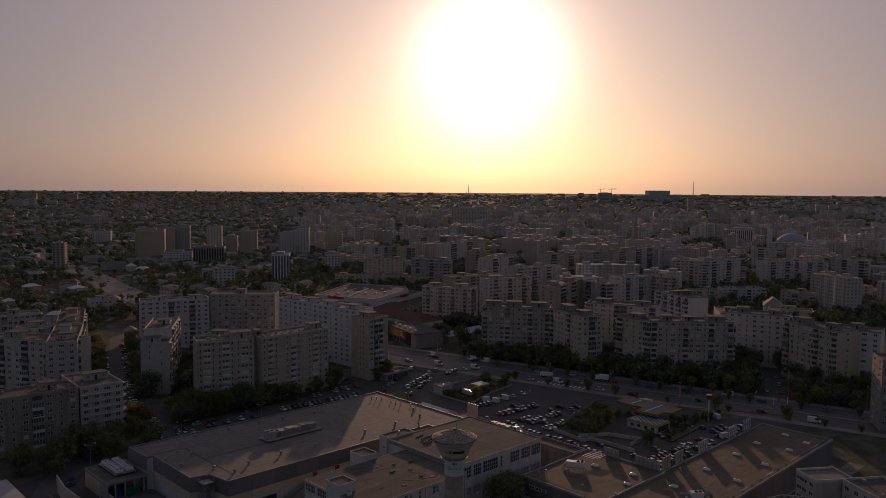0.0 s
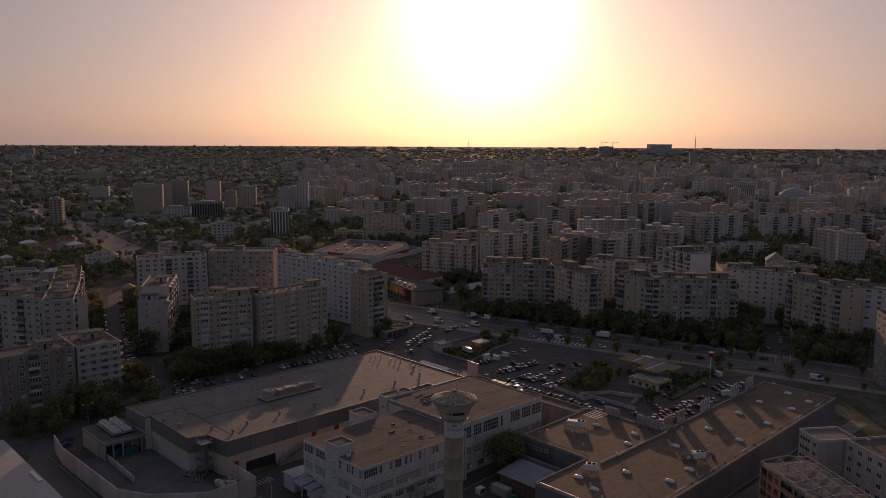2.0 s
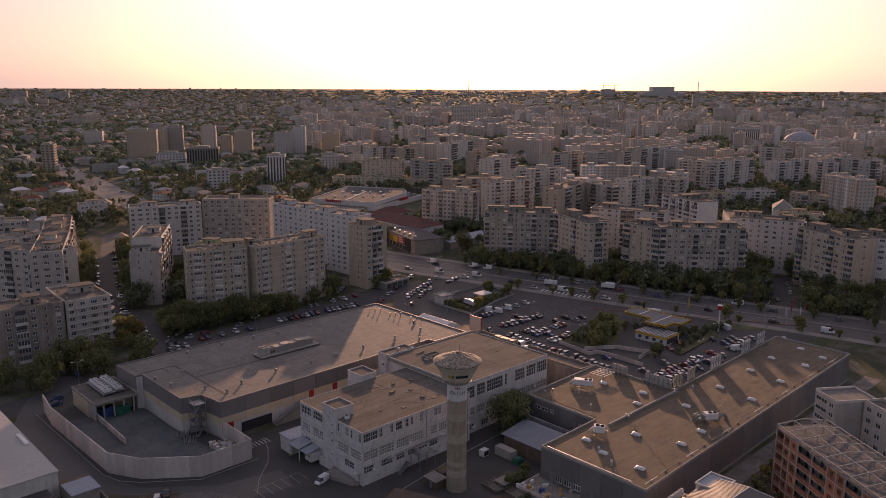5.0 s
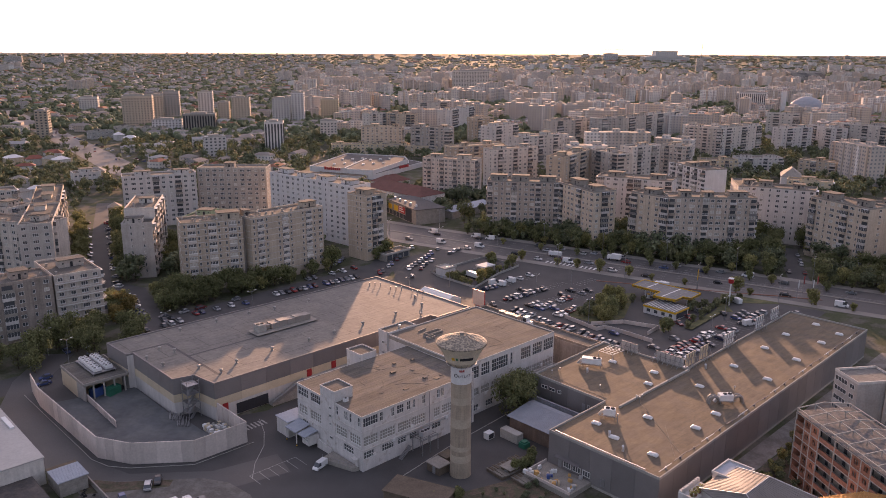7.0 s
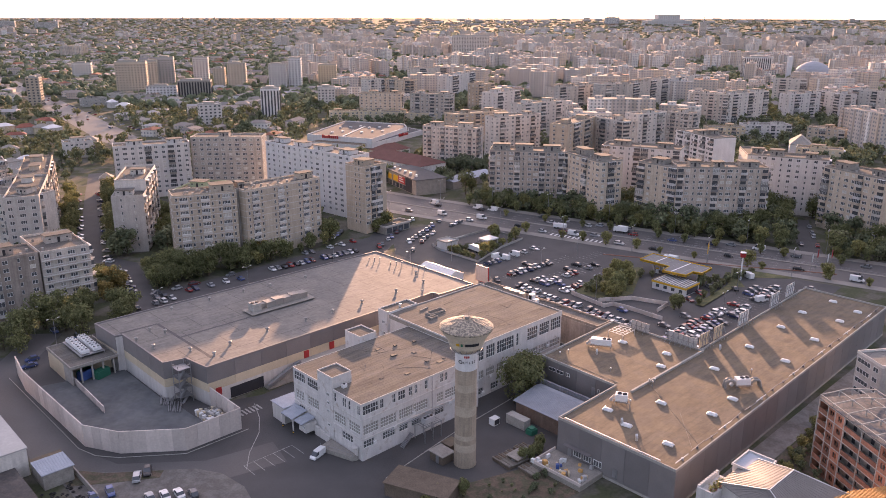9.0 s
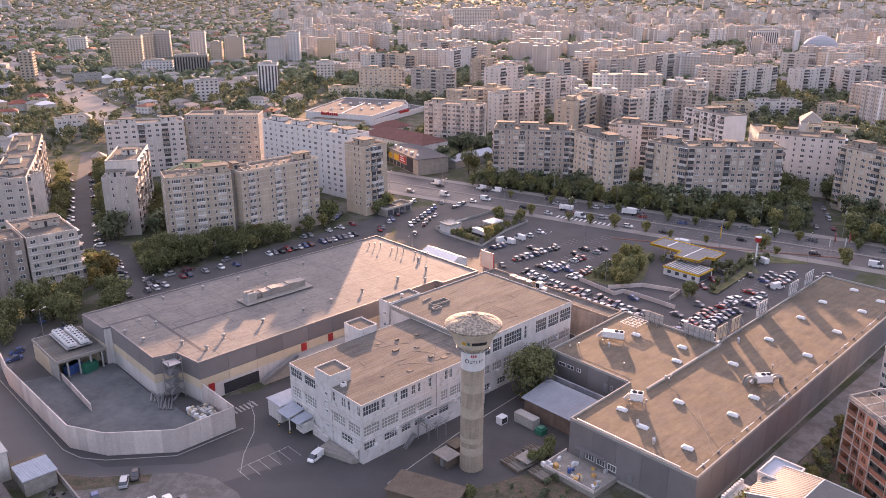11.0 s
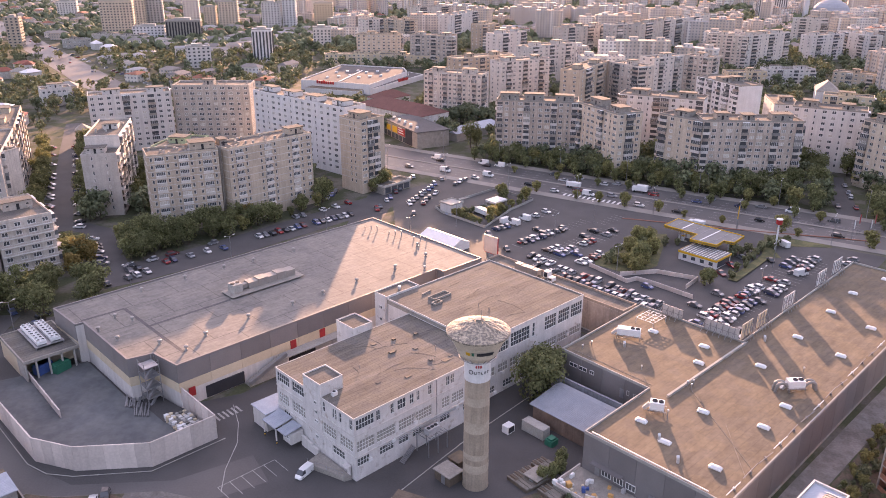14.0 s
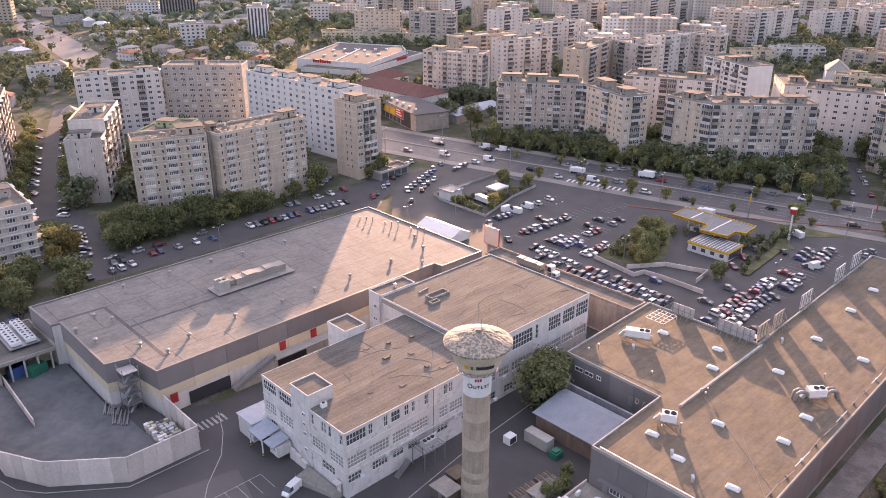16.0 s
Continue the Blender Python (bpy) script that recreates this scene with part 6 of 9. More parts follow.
vs = [bm.verts.new(p) for p in ((-0.6, -0.6, 4.5), (36.6, -0.6, 4.5), (36.6, 6.5, 6.6), (-0.6, 6.5, 6.6), (36.6, 13.6, 4.5), (-0.6, 13.6, 4.5))]
bm.faces.new((vs[0], vs[1], vs[2], vs[3])); bm.faces.new((vs[3], vs[2], vs[4], vs[5])); bm.faces.new((vs[0], vs[3], vs[5])); bm.faces.new((vs[1], vs[4], vs[2])); bm.faces.new((vs[0], vs[5], vs[4], vs[1]))
part("roof", bm, M_pale_sheet, shed)
# low houses and gardens beyond the tree-lined street
rnd = random.Random(77)
for i in range(44):
    y = rnd.uniform(470, 900)
    x = -0.42 * y - rnd.uniform(-15, 175)
    if abs((x + 277) * 0.805 + (y - 668) * 0.593) < 30 or (x > -205 and y < 520):
        continue
    hip_house(x, y, rnd.uniform(10, 60), rnd.uniform(8, 15), rnd.uniform(7, 11), rnd.choice((3.2, 6.2, 6.2)), rnd.uniform(1.8, 3.2),
              rnd.choice(("small house with a red tiled roof among gardens", "plain white house with a tiled roof")), rnd.choice((M_tile_red, M_tile_red, M_concrete_dark, M_metal_light)), rnd.choice((M_white_old, M_cream, M_panel_pale)))
hip_house(238, 606, -20, 14, 22, 9, 6, "tall white house with a steep grey roof", M_concrete_dark, M_white)
hip_house(-205, 470, 20, 7, 7, 9, 3, "cream house with a dark pyramid roof", M_concrete_dark, M_cream)
hip_house(170, 585, 5, 14, 10, 6, 2, "white villa with terraces among trees", M_metal_light, M_white)

# ---- trees ----
def tree_meshes(seed, height, spread, leaf, conifer=False, count=1200, size=0.95):
    """Trunk with limbs, and a crown of many small leaf clumps."""
    rnd = random.Random(seed)
    bm = B()
    tube(bm, [(0.28, 0), (0.2, height * 0.3), (0.1, height * 0.62)], 7)
    tips = []
    for i in range(7):
        a = 2 * math.pi * (i + rnd.random() * 0.6) / 7
        z0 = height * rnd.uniform(0.25, 0.5)
        r = spread * rnd.uniform(0.45, 0.75)
        tip = (r * math.cos(a), r * math.sin(a), height * rnd.uniform(0.5, 0.82))
        beam(bm, (0, 0, z0), tip, 0.11)
        tips.append(tip)
    trunk = mesh_of("trunk", bm, M_bark)
    lobes = [(Vector(t), spread * rnd.uniform(0.38, 0.55)) for t in tips] + [(Vector((rnd.uniform(-0.5, 0.5), rnd.uniform(-0.5, 0.5), height * 0.78)), spread * 0.6), (Vector((0, 0, height * 0.5)), spread * 0.6), (Vector((0, 0, height * 0.27)), spread * 0.62)]
    verts, faces = [], []
    for k in range(count):
        c, r = lobes[k % len(lobes)]
        d = Vector((rnd.gauss(0, 1), rnd.gauss(0, 1), rnd.gauss(0, 1))).normalized()
        p = c + d * r * rnd.uniform(0.55, 1.08)
        if conifer:
            f = rnd.random()
            a = rnd.uniform(0, 6.3)
            rr = spread * (1 - f) ** 0.8 * rnd.uniform(0.5, 1)
            p = Vector((rr * math.cos(a), rr * math.sin(a), height * (0.08 + 0.92 * f)))
            d = Vector((math.cos(a), math.sin(a), 0.3))
        p.z = max(p.z, height * 0.14)
        s = rnd.uniform(0.22, 0.52) * size * (1.0 if height > 6 else 0.7)
        n = (d + Vector((rnd.uniform(-0.7, 0.7), rnd.uniform(-0.7, 0.7), rnd.uniform(-0.3, 0.9)))).normalized()
        t = n.orthogonal().normalized()
        t = Matrix.Rotation(rnd.uniform(0, 6.3), 3, n) @ t
        b = n.cross(t)
        i = len(verts)
        verts += [p - t * s, p - b * s * 0.7 + n * s * 0.3, p + t * s, p + b * s * 0.7 + n * s * 0.3]
        faces += [(i, i + 1, i + 3), (i + 1, i + 2, i + 3)]
    me = bpy.data.meshes.new("crown")
    me.from_pydata([tuple(v) for v in verts], [], faces)
    me.materials.append(leaf)
    return trunk, me
FORMS = ((1, 11, 3.6, 0), (2, 10, 3.9, 1), (3, 12.5, 4.2, 0), (4, 8.5, 3.0, 2), (5, 9.5, 3.4, 3), (6, 5, 1.9, 2), (7, 6, 2.0, 1), (8, 13, 2.4, 0))
KINDS = [tree_meshes(seed, h, w, M_leaf[k], seed == 8) for seed, h, w, k in FORMS]
KINDS_FAR = [tree_meshes(seed, h, w, M_far_leaf[k % 3], seed == 8, 340, 1.8) for seed, h, w, k in FORMS]
LABELS = ["dense dark green broadleaf tree", "broad green street tree", "tall dark green tree with a wide crown", "olive green street tree with gaps", "tree turning yellow in late summer", "small yellowish street tree by a kerb", "small round green tree", "slim dark poplar beside a store"]
trees = []
def tree(x, y, k, scale=1.0, turn=0.0):
    o = thing("tree", pose(x, y, lie(x, y), 0, 0, turn) @ Matrix.Diagonal((scale, scale, scale * (0.9 + 0.2 * ((k * 7 + int(turn)) % 5) / 5), 1)), LABELS[k], "tree", "trees")
    part("trunk", KINDS[k][0], None, o)
    part("crown", KINDS[k][1], None, o)
    trees.append(o)
rnd = random.Random(5)
further = []
def built_over(x, y):
    """Whether the retail store, the school, the shop or the shed stands there."""
    return (-128 < x < -24 and 594 < y < 736) or math.hypot(x + 38, y - 541) < 27 or math.hypot(x + 58, y - 556) < 18 or math.hypot(x + 28, y - 492) < 20 or math.hypot(x - 6, y - 504) < 14
LANES = [((-117, 306), (-135, 339), 5.5), ((-150, 341), (-130, 355), 4.5), ((-135, 339), (-160, 352), 6.0), ((-158, 350), (-206, 462), 5.0), ((147, 345), (171, 424), 6.0)]
def kept_clear(x, y):
    """Whether a street or parking strip behind the store lies there."""
    u, v = (x + y) * S2, (y - x) * S2
    if 124 < u < 250 and 274 < v < (298.5 if u < 198 else 303):
        return True
    for a, b, w in LANES:
        a, b, p = Vector(a), Vector(b), Vector((x, y))
        k = max(0.0, min(1.0, (p - a).dot(b - a) / (b - a).length_squared))
        if (p - a - (b - a) * k).length < w:
            return True
    return False
def grove(n, spot, kinds, lo=0.8, hi=1.15, joint=False):
    for i in range(n):
        x, y = spot(i, n)
        if kept_clear(x, y) or joint and built_over(x, y):
            continue
        if joint:
            k, s = rnd.choice(kinds), rnd.uniform(lo, hi)
            m = pose(x, y, lie(x, y), 0, 0, rnd.uniform(0, 360)) @ Matrix.Diagonal((s, s, s, 1))
            further.append((KINDS_FAR[k][0], m)); further.append((KINDS_FAR[k][1], m))
            continue
        tree(x, y, rnd.choice(kinds), rnd.uniform(lo, hi), rnd.uniform(0, 360))
def uvspot(u0, u1, v0, v1):
    return lambda i, n: tuple(uv(u0 + (u1 - u0) * (i + rnd.random()) / n, rnd.uniform(v0, v1))[:2])
def along(a, b, jitter, off):
    d = (Vector(b) - Vector(a)); s = Vector((-d.y, d.x)).normalized()
    return lambda i, n: tuple(Vector(a) + d * (i + rnd.random()) / n + s * (off + rnd.uniform(-jitter, jitter)))
grove(13, uvspot(138, 200, 299, 303), (1, 0, 3, 1), 0.75, 1.05); grove(15, uvspot(140, 196, 303, 311), (0, 1, 2, 4), 0.8, 1.05); grove(5, uvspot(200, 222, 304, 307), (3, 6, 1), 0.6, 0.85)
grove(14, uvspot(137, 152, 301, 330), (1, 0, 4, 3), 0.75, 1.0); grove(9, uvspot(121, 131, 299, 322), (0, 4, 1, 2), 0.8, 1.05); grove(8, along((-143, 358), (-160, 392), 2, -2), (0, 1, 3), 0.75, 1.0)
grove(9, uvspot(132, 160, 300, 322), (0, 2, 4, 1), 0.7, 1.0)
grove(12, uvspot(100, 128, 272, 294), (0, 2, 1, 4))
grove(10, uvspot(72, 108, 272, 290), (0, 2, 1))
grove(7, uvspot(222, 262, 300, 312), (0, 1, 3))
grove(16, along((-150, 340), (-212, 470), 1.5, 9), (0, 2, 1))
grove(16, along((-150, 340), (-212, 470), 2.5, -10), (0, 2, 1, 3))
grove(12, along((-143, 360), (-165, 410), 4, -15), (0, 2))
grove(34, along((10, 452), (180, 353), 4.5, 1.5), (0, 1, 2, 1, 3))
grove(40, along((-5, 470), (190, 358), 3, 12), (0, 2, 1))
grove(26, along((0, 478), (205, 358), 4, 19), (0, 2, 0), 0.8, 1.15, True)
grove(34, along((5, 452), (185, 346), 2.5, 4.0), (6, 3, 6, 1), 0.75, 1.05, True); grove(38, along((5, 452), (185, 346), 3, 11), (0, 1, 2, 3), 0.7, 1.15, True)
grove(14, along((30, 399), (190, 305), 0.6, -2.0), (5, 3, 5), 0.6, 1.0)
grove(13, along((20, 430), (180, 337), 0.5, -1.0), (6, 5), 0.7, 0.95)
grove(24, along((4, 453), (184, 347), 0.6, -1.5), (6, 6, 5, 6), 0.95, 1.25)
grove(14, along((72, 450), (120, 440), 8, 6), (0, 2, 1))
grove(18, along((150, 418), (196, 432), 9, 4), (0, 2, 1))
grove(10, along((195, 400), (225, 455), 3, 10), (0, 2, 1)); grove(10, along((188, 400), (220, 470), 3, 15), (0, 1, 3))
grove(34, along((-60, 500), (25, 505), 9, 0), (0, 1, 2), 0.8, 1.15, True); grove(30, along((-20, 530), (40, 520), 9, 8), (0, 2), 0.8, 1.15, True)
grove(14, uvspot(256, 284, 180, 192), (3, 5, 5, 3), 0.6, 0.85)
grove(2, lambda i, n: tuple(uv(262.6 + i * 2.4, 156.4 - i * 0.6)[:2]), (6,), 0.8, 1.15); grove(5, uvspot(253, 263, 176, 184), (1, 3), 0.65, 0.85)
grove(5, uvspot(169, 181, 147, 152), (2, 2, 0), 1.0, 1.2)
grove(7, along(uv(253.5, 262)[:2], uv(253, 243.5)[:2], 0.4, 0), (5, 6), 0.55, 0.8); grove(9, along(uv(254, 243.5)[:2], uv(290, 253.5)[:2], 0.6, 0), (6, 5, 3), 0.55, 0.85); grove(6, along(uv(278, 254)[:2], uv(290, 268)[:2], 1.5, 0), (6, 3), 0.6, 0.8)
grove(6, uvspot(150, 158, 128, 131), (6,), 0.5, 0.7)
grove(18, uvspot(165, 215, 84, 89), (6, 3, 5), 0.3, 0.5)
grove(4, uvspot(121, 131, 128, 136), (6, 5), 0.5, 0.8); grove(40, uvspot(124, 150, 116, 128), (4, 5, 4), 0.1, 0.2, True); grove(90, uvspot(174, 236, 76, 88.5), (0, 6, 1, 4), 0.12, 0.3, True)
grove(40, lambda i, n: (rnd.uniform(-330, -215), rnd.uniform(430, 660)), (0, 1, 3, 4, 6), 0.7, 1.0, True)
grove(45, lambda i, n: (rnd.uniform(-200, 0), rnd.uniform(545, 800)), (0, 1, 3, 4), 0.8, 1.1, True)
grove(50, lambda i, n: (rnd.uniform(60, 330), rnd.uniform(520, 760)), (0, 1, 2, 3), 0.8, 1.1, True)
grove(26, lambda i, n: (-165 + 95 * rnd.random(), 405 + 50 * rnd.random()), (0, 1, 2), 0.8, 1.1, True)
grove(22, along((-128, 318), (-152, 352), 4, -6), (0, 1, 2, 3), 0.8, 1.1, True); grove(16, along((-132, 352), (-120, 372), 3, 0), (0, 2), 0.8, 1.0, True)
grove(30, along((-160, 330), (-225, 470), 3, 14), (0, 1, 2, 3), 0.8, 1.1, True)
grove(60, lambda i, n: (rnd.uniform(-215, -110), rnd.uniform(505, 600)), (0, 1, 3, 2), 0.8, 1.15, True)
grove(60, lambda i, n: (rnd.uniform(-420, -230), rnd.uniform(420, 640)), (0, 1, 3, 2), 0.7, 1.05, True)
grove(22, uvspot(255, 290, 179, 193), (3, 5, 3, 6), 0.35, 0.6, True); grove(26, along(uv(273, 153.8)[:2], uv(320, 158.9)[:2], 1.2, 0), (5, 6, 3), 0.25, 0.42, True); grove(14, along(uv(256, 258)[:2], uv(280, 254)[:2], 0.5, 0), (5, 6), 0.4, 0.6, True); grove(14, along((88, 318), (116, 335), 1.0, 0), (6, 3), 0.4, 0.6, True)
tree(-84, 566, 7, 1.0); tree(-142, 505, 0, 1.0); tree(-137, 400, 2, 1.1)

tagged(joined("further_trees", further, None), "garden and street trees between the further blocks", "trees", "", "stuff")

# ---- cars ----
def car_parts(kind):
    """Body, glasshouse and wheel meshes of a parked car; x along its length."""
    L, W, H, bonnet, tail, waist = {"saloon": (4.4, 1.75, 1.42, 1.25, 0.75, 0.85), "hatch": (3.9, 1.7, 1.5, 1.0, 0.15, 0.9), "estate": (4.6, 1.8, 1.55, 1.2, 0.15, 0.92), "van": (5.2, 1.95, 2.3, 0.8, 0.0, 1.15)}[kind]
    def loft(bm, stations, mi=0):
        prev = None
        for x, w0, w1, z0, z1 in stations:
            cur = [bm.verts.new(p) for p in ((x, -w0, z0), (x, w0, z0), (x, w1, z1), (x, -w1, z1))]
            if prev:
                for i in range(4):
                    bm.faces.new((prev[i], cur[i], cur[(i + 1) % 4], prev[(i + 1) % 4])).material_index = mi
            else:
                bm.faces.new(cur).material_index = mi
            prev = cur
        bm.faces.new(prev[::-1]).material_index = mi
    h = W / 2
    body = B()
    loft(body, [(-L / 2, h * 0.86, h * 0.8, 0.35, waist * 0.9), (-L / 2 + 0.25, h, h * 0.94, 0.25, waist), (0, h, h * 0.95, 0.22, waist), (L / 2 - bonnet, h, h * 0.94, 0.22, waist), (L / 2 - 0.35, h, h * 0.88, 0.25, waist * 0.86), (L / 2, h * 0.8, h * 0.7, 0.35, waist * 0.68)])
    loft(body, [(-L / 2 + tail + 0.5, h * 0.78, h * 0.72, H - 0.06, H), (0, h * 0.8, h * 0.74, H - 0.05, H + 0.02), (L / 2 - bonnet - 0.75, h * 0.78, h * 0.72, H - 0.06, H - 0.01)])
    glass = B()
    if kind == "van":
        loft(body, [(-L / 2 + 0.02, h * 0.96, h * 0.88, waist, H - 0.02), (0.4, h * 0.97, h * 0.89, waist, H)])
        loft(glass, [(0.4, h * 0.94, h * 0.84, waist, H - 0.05), (L / 2 - bonnet - 0.7, h * 0.93, h * 0.82, waist, H - 0.06), (L / 2 - bonnet + 0.05, h * 0.9, h * 0.88, waist - 0.02, waist + 0.04)])
    else:
        loft(glass, [(-L / 2 + tail, h * 0.9, h * 0.88, waist - 0.02, waist + 0.03), (-L / 2 + tail + 0.5, h * 0.92, h * 0.79, waist - 0.02, H - 0.05), (L / 2 - bonnet - 0.75, h * 0.92, h * 0.79, waist - 0.02, H - 0.06), (L / 2 - bonnet, h * 0.9, h * 0.88, waist - 0.02, waist + 0.03)])
    wheel = B()
    tube(wheel, [(0.31, -0.1), (0.33, -0.08), (0.33, 0.08), (0.31, 0.1)], 12)
    tube(wheel, [(0.19, 0.09), (0.17, 0.115)], 8, mi=1)
    for v in wheel.verts:
        v.co = Vector((v.co.x, v.co.z, v.co.y))
    for b in (body, glass, wheel):
        bmesh.ops.recalc_face_normals(b, faces=b.faces)
    return mesh_of("body", body, M_paint), mesh_of("glasshouse", glass, M_glass), mesh_of("wheel", wheel, M_black, M_metal_light), L, W
def make_car(kind, label, m, wheels=True):
    body, glass, wheel, L, W = car_parts(kind)
    o = thing("car" if kind != "van" else "van", m, label, "car" if kind != "van" else "van", "parked cars")
    part("body", body, None, o); part("glasshouse", glass, None, o)
    for x in (-L * 0.31, L * 0.31) if wheels else ():
        for y in (-W / 2 + 0.1, W / 2 - 0.1):
            piece("wheel", wheel, o, pose(x, y, 0.33, 0, 0, 0 if y > 0 else 180))
    return o
GARAGE = [make_car("saloon", "parked saloon car on asphalt", at_uv(250, 221, 0.06)), make_car("hatch", "parked hatchback car on asphalt", at_uv(253, 221, 0.06)), make_car("estate", "parked estate car on asphalt", at_uv(256, 221, 0.06)), make_car("van", "white delivery van on grey asphalt", at_uv(262, 240, 0.06))]
for c in GARAGE[3].children:
    if c.name.startswith("body"):
        c.data.materials[0] = M_plastic
rnd = random.Random(21)
FAR_CAR = make_car("hatch", "small car on a distant boulevard", pose(-292, 684, -0.13, 0, 0, 126), False)
def park(u, v, turn, kinds=(0, 1, 2, 1, 0)):
    copy_thing(GARAGE[rnd.choice(kinds)], at_uv(u + rnd.uniform(-0.25, 0.25), v + rnd.uniform(-0.3, 0.3), 0.06, turn + rnd.choice((0, 180)) + rnd.uniform(-2, 2)))
def row(u0, v0, u1, v1, n, turn, full=0.8, kinds=(0, 1, 2, 1, 0)):
    for i in range(n):
        if rnd.random() < full:
            park(u0 + (u1 - u0) * i / max(1, n - 1), v0 + (v1 - v0) * i / max(1, n - 1), turn, kinds)
row(262.8, 236.5, 269.9, 237.2, 2, 90, 1.0, (3,)); row(276, 236.8, 282.7, 236.8, 2, 90, 1.0); row(261.9, 220.4, 272, 219.5, 5, 90, 1.0); row(263.7, 225, 263.7, 225, 1, 90, 1.0)
row(249.5, 220.2, 259, 220, 4, 90, 1.0); row(249.4, 208.9, 254.5, 208.2, 3, 90, 1.0); row(250.1, 204.2, 257, 203.6, 4, 90, 1.0); row(254.2, 199.6, 254.2, 199.6, 1, 90, 1.0)
row(263.7, 204.5, 268.9, 204.7, 3, 90, 1.0); row(270.6, 209.1, 277.8, 210, 2, 90, 1.0); row(277.9, 204.5, 283.5, 205.5, 2, 90, 1.0); row(249.3, 194.2, 260.3, 194.6, 5, 90, 1.0)
row(240.2, 219.7, 240.2, 219.7, 1, 60, 1.0); row(241.5, 209.6, 241.2, 201, 4, 0, 1.0); row(236.6, 206, 236, 196, 4, 0, 0.8); row(240.2, 196, 239.2, 158.4, 16, 0, 0.95); row(235.3, 191, 235, 158.2, 14, 0, 0.85)
row(247.8, 168, 247.8, 168, 1, 90, 1.0); row(246.5, 150.5, 259, 150, 2, 92, 1.0); row(281.5, 144, 281.9, 139.7, 2, 90, 1.0); row(296, 145.2, 304, 145.9, 3, 90, 1.0); row(291.5, 140.4, 309.2, 141.6, 6, 90, 0.7)
row(297.7, 151.2, 297.7, 151.2, 1, 45, 1.0); row(274.8, 157, 292.8, 159.5, 3, 60, 1.0); row(244, 232, 250, 238, 3, 60, 0.9); row(253, 236.5, 258, 236.5, 3, 90, 1.0)
row(236, 144.5, 257, 144.5, 9, 90, 0.95); row(238, 139, 260, 140.5, 9, 90, 0.85); row(261.8, 143.9, 272.6, 144.1, 5, 90, 1.0); row(262.7, 138.3, 276.9, 138.9, 6, 90, 0.85); row(313, 132.2, 318, 132.4, 2, 90, 1.0)
row(234, 133, 240, 133, 3, 90, 0.9); row(252, 150.5, 256, 151, 2, 90, 0.6)
row(136, 292, 172, 289.5, 13, 88, 0.4); row(184, 291, 224, 288, 16, 88, 0.8); row(206, 300.5, 232, 300.5, 9, 90, 0.7); row(230, 312, 238, 317, 3, 40, 0.9); row(138, 296, 176, 296, 6, 2, 0.5); row(95, 284, 140, 287, 14, 90, 0.55)
row(232, 284, 278, 312, 14, 60, 0.8); row(250, 283, 285, 300, 10, 60, 0.75); row(268, 286, 292, 292, 7, 30, 0.7); row(243, 272, 262, 284, 6, 50, 0.6)
row(83.0, 184.4, 85.6, 184.6, 2, 62, 1.0); row(73, 183.3, 76, 182.6, 2, 80, 1.0); row(81.5, 175, 89, 170, 4, 80, 1.0)
row(96, 268, 104, 276, 3, 20, 0.9); row(84, 262, 86, 266, 2, 0, 1.0)
def by_line(a, b, off, n, full, kinds, swing=0.0):
    d = Vector(b) - Vector(a); s = Vector((-d.y, d.x)).normalized() * off
    ang = math.degrees(math.atan2(d.y, d.x))
    for i in range(n):
        if rnd.random() < full:
            p = Vector(a) + d * (i + rnd.uniform(0.1, 0.9)) / n + s
            kind = rnd.choice(kinds)
            copy_thing(FAR_CAR if p.y > 600 else GARAGE[kind], pose(p.x, p.y, -0.13 if p.y > 600 else 0.07, 0, 0, ang + swing + (180 if off > 0 else 0) + rnd.uniform(-2, 2)))
by_line((-150, 340), (-212, 470), 5.5, 26, 0.75, (0, 1, 2), 60); by_line((-150, 340), (-212, 470), -5.5, 26, 0.65, (0, 1, 2), 60)
by_line((-118, 309), (-135, 338), 3.4, 7, 0.8, (0, 1, 2), 70)
for off, n in ((-12, 7), (-9, 6), (-5.5, 7), (5.5, 7), (9, 8), (12.3, 12)):
    by_line((-25, 448), (165, 336), off, n, 0.8, (0, 1, 2, 2, 3))
for off in (-9, -5, 5, 9):
    by_line((-277, 668), (-745, 1300), off, 12, 0.6, (0, 1, 2, 3))
by_line((-250, 650), (-460, 905), -19, 24, 0.7, (0, 1, 2), 90)
by_line((154, 370), (170, 422), 3.4, 6, 0.7, (0, 1, 2)); by_line((154, 370), (170, 422), -3.4, 6, 0.6, (0, 1, 2))
copy_thing(GARAGE[3], at_uv(117.2, 164.0, 0.07, 196) @ Matrix.Diagonal((0.82, 0.88, 0.74, 1))); copy_thing(GARAGE[3], at_uv(314.9, 154.6, 0.07, 62)); copy_thing(GARAGE[3], at_uv(293, 139, 0.07, -20))
